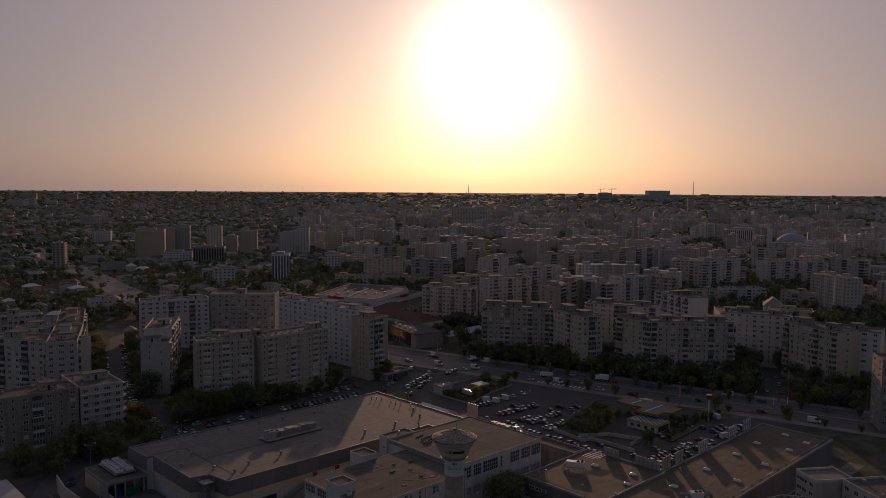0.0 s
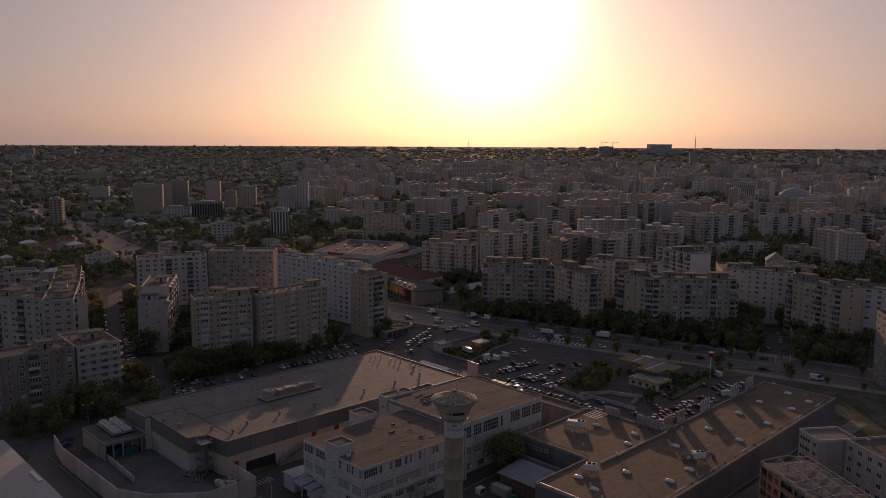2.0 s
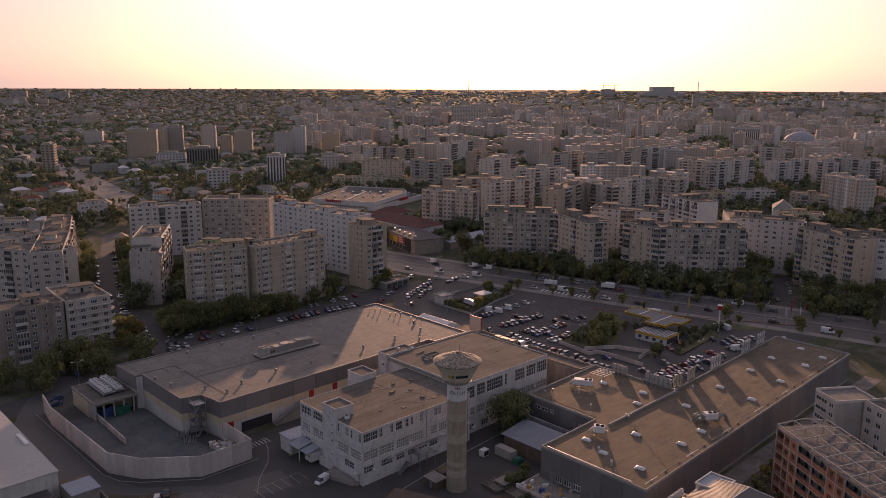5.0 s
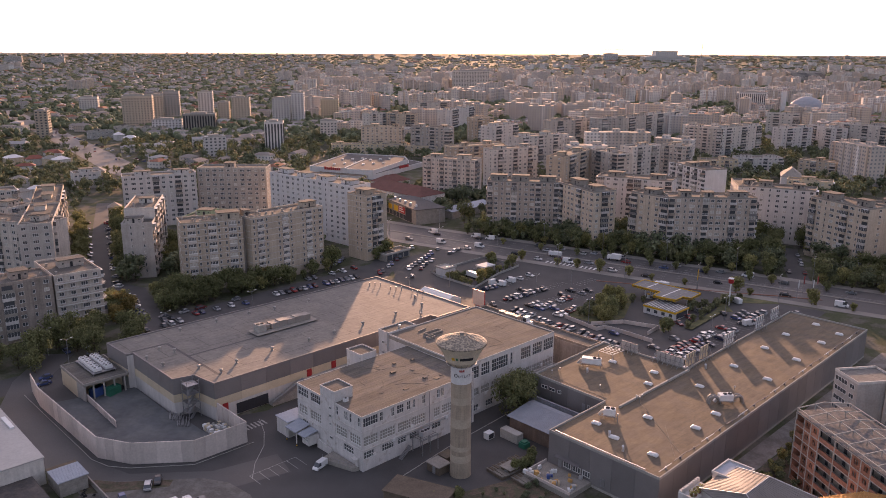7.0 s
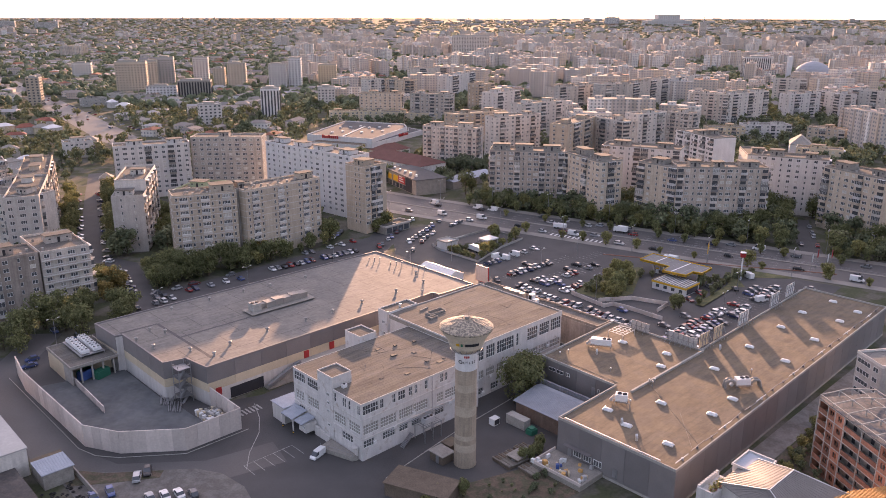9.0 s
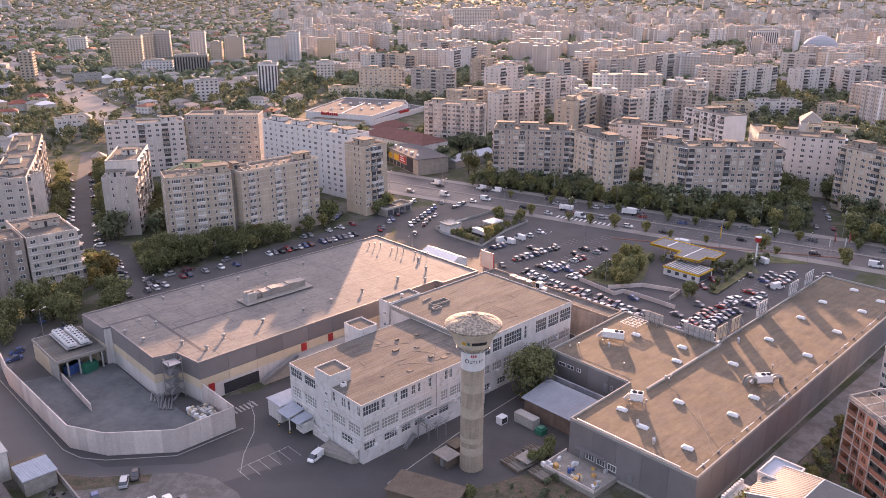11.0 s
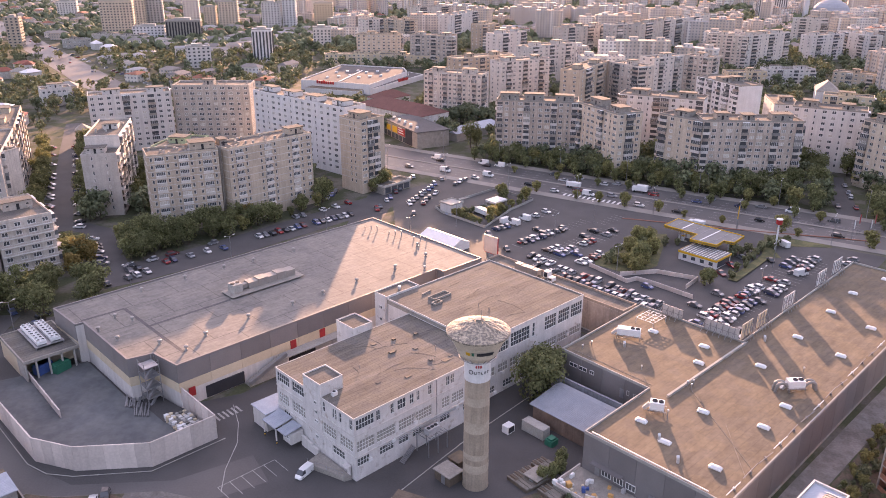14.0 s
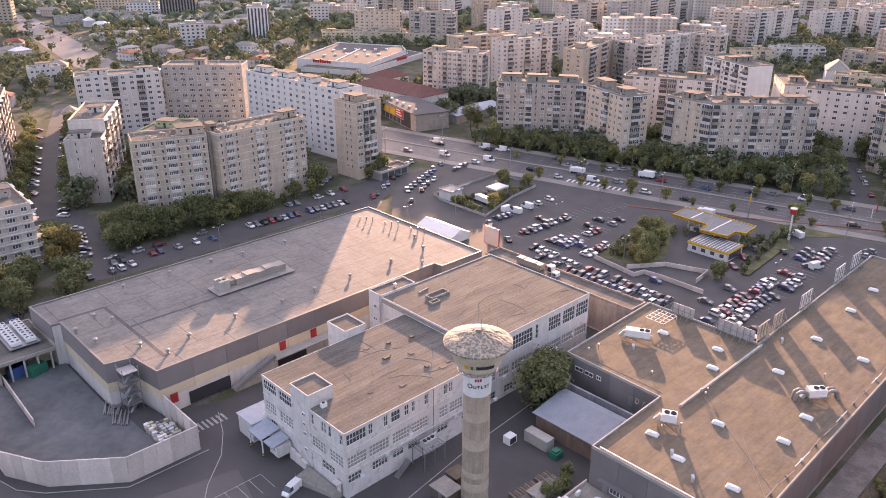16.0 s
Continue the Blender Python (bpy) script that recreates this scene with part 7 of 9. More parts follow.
# box truck, minibus and a tanker
def truck(x, y, turn, long, h, label, cargo, cab):
    o = thing("truck", pose(x, y, 0.07, 0, 0, turn), label, "truck", "trucks")
    bm = B(); box(bm, -long / 2, long / 2 - 1.9, -1.2, 1.2, 0.9, h)
    part("cargo_box", bm, cargo, o)
    bm = B(); prism(bm, [(long / 2 - 1.8, -1.1), (long / 2, -1.0), (long / 2, 1.0), (long / 2 - 1.8, 1.1)], 0.5, min(h, 2.4))
    part("cab", bm, cab, o)
    bm = B(); box(bm, long / 2 - 0.6, long / 2 + 0.03, -0.95, 0.95, 1.45, 2.2)
    part("windscreen", bm, M_glass, o)
    bm = B(); tube(bm, [(0.45, -0.15), (0.45, 0.15)], 12)
    for v in bm.verts:
        v.co = Vector((v.co.x, v.co.z, v.co.y))
    me = mesh_of("wheel", bm, M_black)
    for dx in (-long * 0.3, long * 0.32):
        for dy in (-1.05, 1.05):
            piece("wheel", me, o, pose(dx, dy, 0.45))
truck(76, 397, 149.5, 6.5, 3.2, "white box truck on the avenue", M_plastic, M_plastic)
truck(48, 403, 149.5, 6.4, 2.6, "white minibus on the avenue", M_plastic, M_plastic)
truck(88, 352, 140, 6.0, 2.8, "pale box van turning off the avenue", M_plastic, M_plastic)
truck(6.4, 364.2, 130, 8.5, 2.9, "white tanker truck at a filling station", M_plastic, M_plastic)

# ---- filling station with a yellow canopy ----
station = thing("canopy", at_uv(290, 175), "grey station canopy with a yellow edge over fuel pumps", "canopy")
edge = [(0.4, 13.2), (0.2, 0.0), (-6.1, -0.8), (-4.8, -9.8), (0.8, -9.5), (1.8, -12.8), (10.3, -12.1), (10.3, 13.6)][::-1]
bm = B(); prism(bm, inset(edge, 0.15), 4.7, 5.3)
part("roof", bm, M_roof_sheet, station)
bm = B(); rim(bm, edge, 4.6, 5.6, 0.15)
part("fascia", bm, M_yellow, station)
for y in (-11.0, -7.4, -3.8, -0.4, 3.2, 6.8, 10.4):
    x0 = -4.6 if -9 < y < -1 else 1.9
    bm = B(); box(bm, x0, 10.0, y, y + (0.5 if y in (-3.8, 6.8) else 0.12), 5.3, 5.37)
    part("roof_strip", bm, M_plastic if y in (-3.8, 6.8) else M_steel, station)
for x, y in ((4.0, 9.0), (8.0, 9.0), (4.0, -1.0), (8.0, -1.0), (5.0, -9.5)):
    bm = B(); tube(bm, [(0.22, 0), (0.22, 4.7)], 8, centre=(x, y))
    part("post", bm, M_plastic, station)
for k, (du, dv) in enumerate(((4.0, 7.4), (8.0, 7.4), (4.0, 0.8), (8.0, 0.8))):
    pump = thing("fuel_pump", at_uv(290 + du, 175 + dv, 0.05), "yellow and white fuel pump under a canopy", "fuel pump", "fuel pumps")
    bm = B(); box(bm, -0.3, 0.3, -0.5, 0.5, 0.12, 1.7)
    part("cabinet", bm, M_plastic, pump)
    bm = B(); box(bm, -0.33, 0.33, -0.53, 0.53, 1.7, 2.1)
    part("header", bm, M_yellow, pump)
    bm = B(); box(bm, -0.6, 0.6, -1.6, 1.6, 0.0, 0.12)
    part("island_kerb", bm, M_concrete, pump)
kiosk = thing("station_shop", at_uv(277, 160.4), "white station shop with a yellow roof edge", "shop")
bm = B(); box(bm, 0, 9.8, 0, 13.8, 0, 3.2)
part("wall", bm, M_white, kiosk)
bm = B(); rim(bm, [(-0.2, -0.2), (10.0, -0.2), (10.0, 14.0), (-0.2, 14.0)], 2.6, 3.3, 0.2)
part("fascia", bm, M_yellow, kiosk)
bm = B(); box(bm, 0.0, 9.8, 0.0, 13.8, 3.2, 3.36)
part("roof", bm, M_roof_sheet, kiosk)
for i in range(12):
    bm = B(); box(bm, 0.2, 9.6, 0.8 + 1.1 * i, 1.0 + 1.1 * i, 3.36, 3.5)
    part("roof_rib", bm, M_metal_light if i % 3 else M_plastic, kiosk)
for i in range(4):
    bm = B(); box(bm, -0.06, 0.02, 1.2 + 3.2 * i, 2.6 + 3.2 * i, 1.0, 2.2)
    part("window", bm, M_glass, kiosk)
bm = B(); box(bm, 1, 9, -0.06, 0.02, 0.4, 2.5)
part("shop_front", bm, M_glass, kiosk)
sheet("planted_bank", uvs((252, 190.5), (253, 177), (266, 175.5), (296, 190), (289, 197), (256, 194)), 0.12, M_grass, "grassy bank with willows beside the car park", "grass")
sheet("verge", uvs((300, 155), (322, 165), (330, 145), (326, 142), (312, 158), (303, 150)), 0.12, M_grass, "strip of dry grass round the filling station", "grass")
strip("hedge_bank", [tuple(uv(u, v)[:2]) for u, v in ((272, 152), (300, 154), (316, 160))], 3, 0.5, M_grass, "grassy strip with a low hedge", "hedge")
sign = thing("sign_pole", pose(109.3, 329.0, 0), "tall pole with a red and white round sign", "sign")
bm = B(); tube(bm, [(0.35, 0), (0.26, 9.5)], 10)
part("pole", bm, M_plastic, sign)
bm = B(); tube(bm, [(0.7, 9.3), (1.0, 9.5), (1.1, 10.9), (1.0, 11.1)], 16)
part("sign_drum", bm, M_red, sign)
bm = B(); tube(bm, [(1.1, 11.1), (1.1, 11.4)], 16)
part("sign_rim", bm, M_plastic, sign)
arch = thing("arched_sign", pose(103, 351, 0, 0, 0, 66) @ Matrix.Diagonal((0.85, 0.85, 0.85, 1)), "tall yellow double arch on a grey stand", "sign")
for s in (-0.9, 0.9):
    bm = B()
    prev = None
    for i in range(11):
        t = -1 + 0.2 * i
        p = (s + 0.85 * t, 0, 5 + 5.2 * (1 - abs(t) ** 2.4))
        if prev:
            beam(bm, prev, p, 0.35)
        prev = p
    part("arch", bm, M_yellow, arch)
bm = B(); beam(bm, (-1.7, 0, 0), (-1.7, 0, 5), 0.25); beam(bm, (1.7, 0, 0), (1.7, 0, 5), 0.25); beam(bm, (-1.7, 0, 4.9), (1.7, 0, 4.9), 0.25)
part("stand", bm, M_steel, arch)
for i, (u, v) in enumerate(((346, 141), (343, 136), (350, 137), (338, 140))):
    o = thing("banner_pole", at_uv(u, v), "banner in red and white on a slim pole", "banner", "banner poles")
    bm = B(); tube(bm, [(0.08, 0), (0.06, 8)], 6)
    part("pole", bm, M_steel, o)
    bm = B(); box(bm, 0.1, 1.3, -0.02, 0.02, 4.5, 7.9)
    part("banner", bm, M_red if i % 2 == 0 else M_plastic, o)
# white tent, billboard and low fuel kiosk beside the store
tent = thing("marquee", at_uv(224, 230.5), "long white marquee beside the store", "tent")
bm = B(); box(bm, 0, 8.4, 0, 17, 0, 2.6)
part("side", bm, M_plastic, tent)
bm = B()
vs = [bm.verts.new(p) for p in ((-0.2, -0.2, 2.5), (8.6, -0.2, 2.5), (4.2, -0.2, 4.4), (-0.2, 17.2, 2.5), (8.6, 17.2, 2.5), (4.2, 17.2, 4.4))]
for f in ((0, 1, 2), (3, 5, 4), (0, 2, 5, 3), (1, 4, 5, 2), (0, 3, 4, 1)):
    bm.faces.new([vs[i] for i in f])
part("roof", bm, M_plastic, tent)
bb = thing("billboard", at_uv(222.5, 208.0), "pale billboard in a red frame at the store corner", "billboard")
bm = B(); box(bm, -0.15, 0.15, 0, 6.2, 6.2, 12.2)
part("frame", bm, M_red, bb)
bm = B(); box(bm, -0.25, 0.25, 0.18, 6.02, 6.4, 12.02)
part("board", bm, M_concrete_pale, bb)
bm = B(); beam(bm, (0, 1.5, 0), (0, 1.5, 6.4), 0.35); beam(bm, (0, 4.7, 0), (0, 4.7, 6.4), 0.35)
part("leg", bm, M_steel, bb)
fuel = thing("fuel_depot", at_uv(251.5, 241), "low walled fuel depot with a white kiosk and a pump shelter", "depot")
bm = B(); rim(bm, [(0, 0), (23, 7.5), (40, 10), (40, 32), (3, 31), (0.5, 24)], 0, 1.0, 0.16)
part("wall", bm, M_concrete, fuel, "low concrete boundary wall")
for i in range(8):
    bm = B(); box(bm, 0.1, 2.6, -0.06, 0.0, 0.15, 0.95)
    piece("wall_panel", mesh_of("wall_panel", bm, M_pale_sheet), fuel, pose(0.45 - 0.018 * i, 22.5 - 2.75 * i, 0, 0, 0, -89))
bm = B(); box(bm, 2.6, 9.0, 21.2, 27.4, 0, 3.5)
part("kiosk", bm, M_white, fuel)
bm = B(); rim(bm, [(2.2, 20.8), (9.6, 20.8), (9.6, 27.8), (2.2, 27.8)], 3.4, 4.0, 0.2); box(bm, 2.4, 9.4, 21.0, 27.6, 3.45, 3.6)
part("kiosk_roof", bm, M_concrete, fuel)
bm = B(); box(bm, 9.6, 16.0, 24.0, 24.8, 3.2, 3.6)
part("roof_beam", bm, M_concrete, fuel)
bm = B(); box(bm, 16.8, 24.0, 10.4, 16.0, 3.5, 4.1)
part("shelter_roof", bm, M_white, fuel)
for x, y in ((17.2, 10.8), (23.6, 10.8), (17.2, 15.6), (23.6, 15.6)):
    bm = B(); box(bm, x - 0.2, x + 0.2, y - 0.2, y + 0.2, 0, 3.5)
    part("post", bm, M_concrete, fuel)
bm = B(); box(bm, 16.0, 16.3, 9.6, 16.6, 0, 2.4); box(bm, 24.2, 24.5, 8.6, 16.0, 0, 2.4)
part("screen_wall", bm, M_concrete_dark, fuel)
# the low wing between the factory and the car park
wing = thing("link_wing", at_uv(210.6, 152.2), "low flat-roofed wing clad in tan panels beside the car park", "annex")
bm = B(); box(bm, 0.15, 6.3, 0, 50.4, 0, 9.2)
part("wall", bm, M_white_old, wing)
bm = B(); box(bm, 0.3, 6.1, 0.25, 50.1, 9.2, 9.32)
part("roof", bm, M_felt_grey, wing)
bm = B(); rim(bm, [(0, 0), (6.4, 0), (6.4, 50.4), (0, 50.4)], 9.1, 9.9, 0.28)
part("parapet", bm, material("tan_parapet", (0.30, 0.25, 0.21), 0.85, 0.2, 0.5, 3.0, 0.1, streak=0.25), wing)
clad(wing, (0.13, 50.4), (0.13, 0), 0.6, 9.0, 6.3, M_panel_brown, "tan_panel")
clad(wing, (6.28, 0), (6.28, 50.4), 0.6, 9.0, 6.3, M_panel_brown, "tan_panel")
duct_unit = thing("rooftop_air_handler", at_uv(213.4, 183.5, 9.32), "long cream air handling duct on the wing roof", "air conditioner")
for i in range(4):
    bm = B(); box(bm, -0.95, 0.95, 2.15 * i, 2.15 * i + 2.1, 0.3, 1.9 + 0.1 * (i % 2))
    part("duct_section", bm, M_duct, duct_unit)
bm = B(); box(bm, -0.9, -0.7, 0, 8.6, 0, 0.3); box(bm, 0.7, 0.9, 0, 8.6, 0, 0.3)
part("skid", bm, M_steel, duct_unit)
for k, v in enumerate((181.2, 178.6)):
    o = thing("condenser", at_uv(214.6 - 1.2 * k, v, 9.32), "white condenser cabinet on the wing roof", "air conditioner", "wing condensers")
    bm = B(); box(bm, -0.9, 0.9, -0.8, 0.8, 0.15, 2.1 - 0.8 * k)
    part("cabinet", bm, M_plastic, o)
    bm = B(); box(bm, -0.94, -0.9, -0.6, 0.6, 0.4, 1.8 - 0.8 * k)
    part("grille", bm, M_dark, o)
precast_wall([(249.2, 191), (246.5, 174.5), (250.5, 173.5), (251.1, 167.9), (250.7, 153.8)], 1.5, "low pale concrete wall round a sunken ramp", 4.0)
precast_wall([(249.9, 179.2), (260.3, 172.3), (264.6, 160.0), (256.1, 159.1)], 1.5, "low pale retaining wall above a station ramp", 4.0)
# street lamps
def street_lamp(x, y, turn, h=10):
    o = thing("street_lamp", pose(x, y, 0, 0, 0, turn), "grey steel street lamp with two arms", "street lamp", "street lamps")
    bm = B(); tube(bm, [(0.12, 0), (0.07, h)], 6)
    part("pole", bm, M_steel, o)
    for s in (-1, 1):
        bm = B(); beam(bm, (0, 0, h - 0.1), (s * 1.6, 0, h + 0.35), 0.07)
        a = part("arm", bm, M_steel, o)
        bm = B(); box(bm, s * 1.6 - 0.35, s * 1.6 + 0.35, -0.13, 0.13, h + 0.3, h + 0.44)
        part("lamp_head", bm, M_plastic, a)
for i in range(8):
    street_lamp(-20 + 28 * i + 9, 445 - 16.5 * i + 16.5, 59, 11)
for i in range(7):
    street_lamp(-28 + 28 * i - 9, 448 - 16.5 * i - 15, 59, 11)
for u, v in ((262, 216), (286, 216), (252, 182), (268, 141), (292, 148), (222, 250), (245, 250), (95, 272), (130, 276), (165, 277), (205, 278), (93, 286)):
    street_lamp(*uv(u, v)[:2], 45, 9)
# painted bays
for u0, v, n in ((246, 220, 17), (246, 208.6, 16), (246, 204, 16), (258, 236.6, 13), (236, 144.3, 30), (236, 138.8, 30), (288, 214, 6)):
    bm = B()
    for i in range(n):
        box(bm, i * 2.5, i * 2.5 + 0.1, -2.4, 2.4, 0, 0.022)
    solid("bay_lines", at_uv(u0, v, 0.045), bm, M_line_worn, "white painted parking bay lines", "road marking", "bay lines", "structure")
bm = B()
for i in range(20):
    box(bm, -2.4, 2.4, i * 2.5, i * 2.5 + 0.1, 0, 0.022)
solid("bay_lines", at_uv(238, 152, 0.045), bm, M_line_worn, "white painted parking bay lines", "road marking", "bay lines", "structure")
strip("red_kerb", [tuple(uv(u, v)[:2]) for u, v in ((299, 212), (307.7, 195.9), (317.3, 178.5), (326.6, 161.8), (336.7, 146.1), (344, 132))], 0.9, 0.24, M_rust, "faded red painted kerb along the avenue", "kerb")
mf = thing("median_fence", Matrix(), "low grey steel fence along the avenue's median", "fence")
for i in range(13):
    x, y = 84 + 7 * i, 383.7 - 4.115 * i
    bm = B(); beam(bm, (x, y, 0.24), (x, y, 1.35), 0.1)
    part("post", bm, M_steel, mf)
    bm = B(); beam(bm, (x, y, 1.3), (x + 7, y - 4.115, 1.3), 0.07); beam(bm, (x, y, 0.75), (x + 7, y - 4.115, 0.75), 0.05)
    part("rail", bm, M_steel, mf)
bm = B()
for i in range(6):
    box(bm, i * 2.6, i * 2.6 + 0.12, -5.0, 0, 0, 0.02)
box(bm, 0, 13.1, 0, 0.12, 0, 0.02)
solid("bay_lines", at_uv(102.5, 172.3, 0.046), bm, M_line_worn, "white painted parking bay lines in a yard", "road marking", "bay lines", "structure")
bm = B()
for i in range(7):
    box(bm, i * 1.1, i * 1.1 + 0.5, 0, 3.0, 0, 0.02)
solid("zebra_crossing", at_uv(113.2, 193.2, 0.05, 0), bm, M_line_worn, "worn white zebra crossing", "road marking", "", "structure")
bm = B()
for i in range(12):
    box(bm, i * 2.2, i * 2.2 + 0.9, -3, 3, 0, 0.02)
solid("hatched_marking", pose(42, 392, 0.075, 0, 0, -30), bm, M_line, "white hatched marking at a car park exit", "road marking", "", "structure")

# ---- yard between factory and hall ----
ysh = thing("sheet_shed", at_uv(165.4, 129.9), "low brick shed with a pale blue-grey sheet roof", "shed")
bm = B(); box(bm, 0.2, 10.4, 0.2, 15.0, 0, 4.4)
part("wall", bm, material("sooty_brick", (0.17, 0.12, 0.095), 0.9, 0.25, 0.4, 3.0, 0.2, streak=0.2), ysh)
bm = B()
vs = [bm.verts.new((x, y, z + d)) for d in (0, 0.14) for x, z in ((-0.6, 4.4), (8.6, 5.6), (10.7, 5.2)) for y in (-0.4, 15.5)]
for q in ((6, 8, 9, 7), (8, 10, 11, 9), (1, 3, 2, 0), (3, 5, 4, 2), (0, 6, 7, 1), (5, 11, 10, 4), (0, 2, 8, 6), (2, 4, 10, 8), (7, 9, 3, 1), (9, 11, 5, 3)):
    bm.faces.new([vs[i] for i in q])
M_shed_sheet = material("dull_blue_sheet", (0.255, 0.275, 0.31), 0.7, 0.14, 0.5, 3.0, 0.03, spec=0.2)
part("roof", bm, M_shed_sheet, ysh, "pale corrugated sheet roof")
for i in range(36):
    bm = B(); y = -0.2 + 0.44 * i
    beam(bm, (-0.6, y, 4.57), (8.6, y, 5.77), 0.05)
    part("roof_rib", bm, M_shed_sheet, ysh)
bm = B(); box(bm, 0, 0.35, 0, 19, 0, 5.8); box(bm, -0.06, 0.41, -0.06, 19.06, 5.8, 5.92)
solid("yard_wall", at_uv(177.4, 129.2), bm, material("blue_grey_render", (0.24, 0.25, 0.28), 0.9, 0.25, 0.3, 2.0, 0.1, streak=0.3), "stained blue-grey rendered wall behind a shed", "wall", "", "structure")
for v, w, h, z in ((147.6, 2.2, 1.0, 6.7), (144.9, 2.2, 1.0, 6.7), (141.8, 1.2, 1.0, 6.8), (131.6, 0.7, 1.2, 5.6), (129.8, 0.7, 1.2, 5.6)):
    piece("window", window_mesh(w, h, 1 if w > 1 else 0), hall, pose(181.9 - UH, v - VH, z, 0, 0, -90))
for u, v, w, h, z in ((181.95, 133.4, 1.1, 2.3, 4.4), (158.42, 122.8, 1.0, 2.1, 1.35), (158.42, 110.5, 1.2, 2.1, 1.35)):
    bm = B(); box(bm, 0, w, -0.05, 0.03, 0, h)
    piece("door", mesh_of("door", bm, M_steel), hall, pose(u - UH, v - VH, z, 0, 0, -90))
for v in (121.2, 118.4, 115.6):
    piece("window", window_mesh(2.2, 1.5, 2, 1, M_dusty_glass), hall, pose(158.34 - UH, v - VH, 2.0, 0, 0, -90))
bm = B(); box(bm, -1.3, 0, -7.2, 0, 0, 0.12)
piece("awning", mesh_of("awning", bm, M_metal_grey), hall, pose(158.45 - UH, 123.4 - VH, 4.2))
bm = B(); box(bm, 0, 0.25, -25, 0, 0, 0.22)
piece("gutter", mesh_of("gutter", bm, M_metal_light), hall, pose(158.9 - UH, 124.5 - VH, 9.98))
ribs = [(0.3 * i + d, e) for i in range(20) for d, e in ((0.0, 0.0), (0.15, 0.0), (0.18, 0.05), (0.27, 0.05))]
bm = B(); prism(bm, [(x, y) for x, y in ribs] + [(6.0, 0.0), (6.0, 2.4)] + [(x, 2.4 - y) for x, y in ribs[::-1]], 0.1, 2.6)
solid("container", at_uv(163.4, 138.2, 0, 90), bm, M_concrete, "dirty white shipping container beside a shed", "container")
bm = B(); box(bm, 0, 2.2, 0, 1.8, 0.1, 1.9); box(bm, 0.2, 2.0, -0.03, 0, 0.3, 1.7, 1)
solid("chiller", at_uv(157.2, 144.8), bm, [M_plastic, M_dark], "white chiller box on the yard asphalt", "chiller")
bm = B(); prism(bm, [(0, 0), (2.2, 0), (2.2, 2), (0, 2)], 0, 1.4); prism(bm, [(0.3, 0.3), (1.9, 0.3), (1.9, 1.7), (0.3, 1.7)], 1.4, 1.8)
solid("waste_skip", at_uv(160.4, 135.2), bm, M_green, "green waste skip beside a container", "skip")
loadp = thing("loading_terrace", at_uv(150, 113), "raised concrete terrace strewn with boxes behind the hall", "terrace")
bm = B(); box(bm, 0, 8.4, 0, 13.5, 0, 1.3)
part("slab", bm, M_concrete_dark, loadp)
bm = B(); box(bm, 0, 0.25, 0, 13.5, 1.3, 2.0); box(bm, 0.25, 8.4, 13.25, 13.5, 1.3, 2.0)
part("kerb_wall", bm, M_concrete_pale, loadp)
rnd = random.Random(90)
for i in range(34):
    bm = B(); w, d, h = rnd.uniform(0.4, 1.1), rnd.uniform(0.4, 1.0), rnd.uniform(0.3, 1.1)
    box(bm, 0, w, 0, d, 0, h); box(bm, w * 0.1, w * 0.9, d * 0.1, d * 0.9, h, h + 0.06)
    solid("box", at_uv(150.6 + rnd.random() ** 2 * 7, 113.5 + rnd.uniform(0, 12.5), 1.3, rnd.uniform(0, 90)), bm, rnd.choice((M_timber, M_plastic, M_plastic, M_cream, M_blue, M_metal_light)), rnd.choice(("cardboard box on a terrace", "pale crate on a terrace")), "box", "stacked boxes")
M_tar_slab = material("sooty_concrete_slab", (0.165, 0.15, 0.13), 0.95, 0.3, 0.5, 3.0, 0.2)
M_tar_board = material("brown_tar_board", (0.13, 0.10, 0.075), 0.9, 0.3, 0.4, 3.0, 0.2)
for k, (u, v, w, d, h, m, lb) in enumerate(((135.6, 140.9, 3.5, 4.2, 2.2, M_concrete_dark, "small brown hut beside the tower"), (140.6, 143.5, 3.0, 2.6, 1.9, M_felt, "flat-roofed brown store hut beside the tower"), (148, 129, 3.6, 3.0, 1.6, M_concrete_dark, "low concrete bunker in the yard"), (124.1, 127.8, 7, 14.5, 3.2, M_tar_board, "brown flat-roofed hut in the yard"))):
    o = thing("hut", at_uv(u, v, 0, 22 if w == 7 else 0), lb, "hut", "yard huts")
    bm = B(); box(bm, 0, w, 0, d, 0, h)
    part("wall", bm, M_tar_board, o)
    bm = B(); box(bm, -0.3, w + 0.3, -0.3, d + 0.3, h, h + 0.2)
    part("roof", bm, m, o)
    bm = B(); box(bm, -0.05, 0.02, d * 0.3, d * 0.3 + 1, 0, 2.0 if h > 2 else 1.2)
    part("door", bm, M_steel, o)
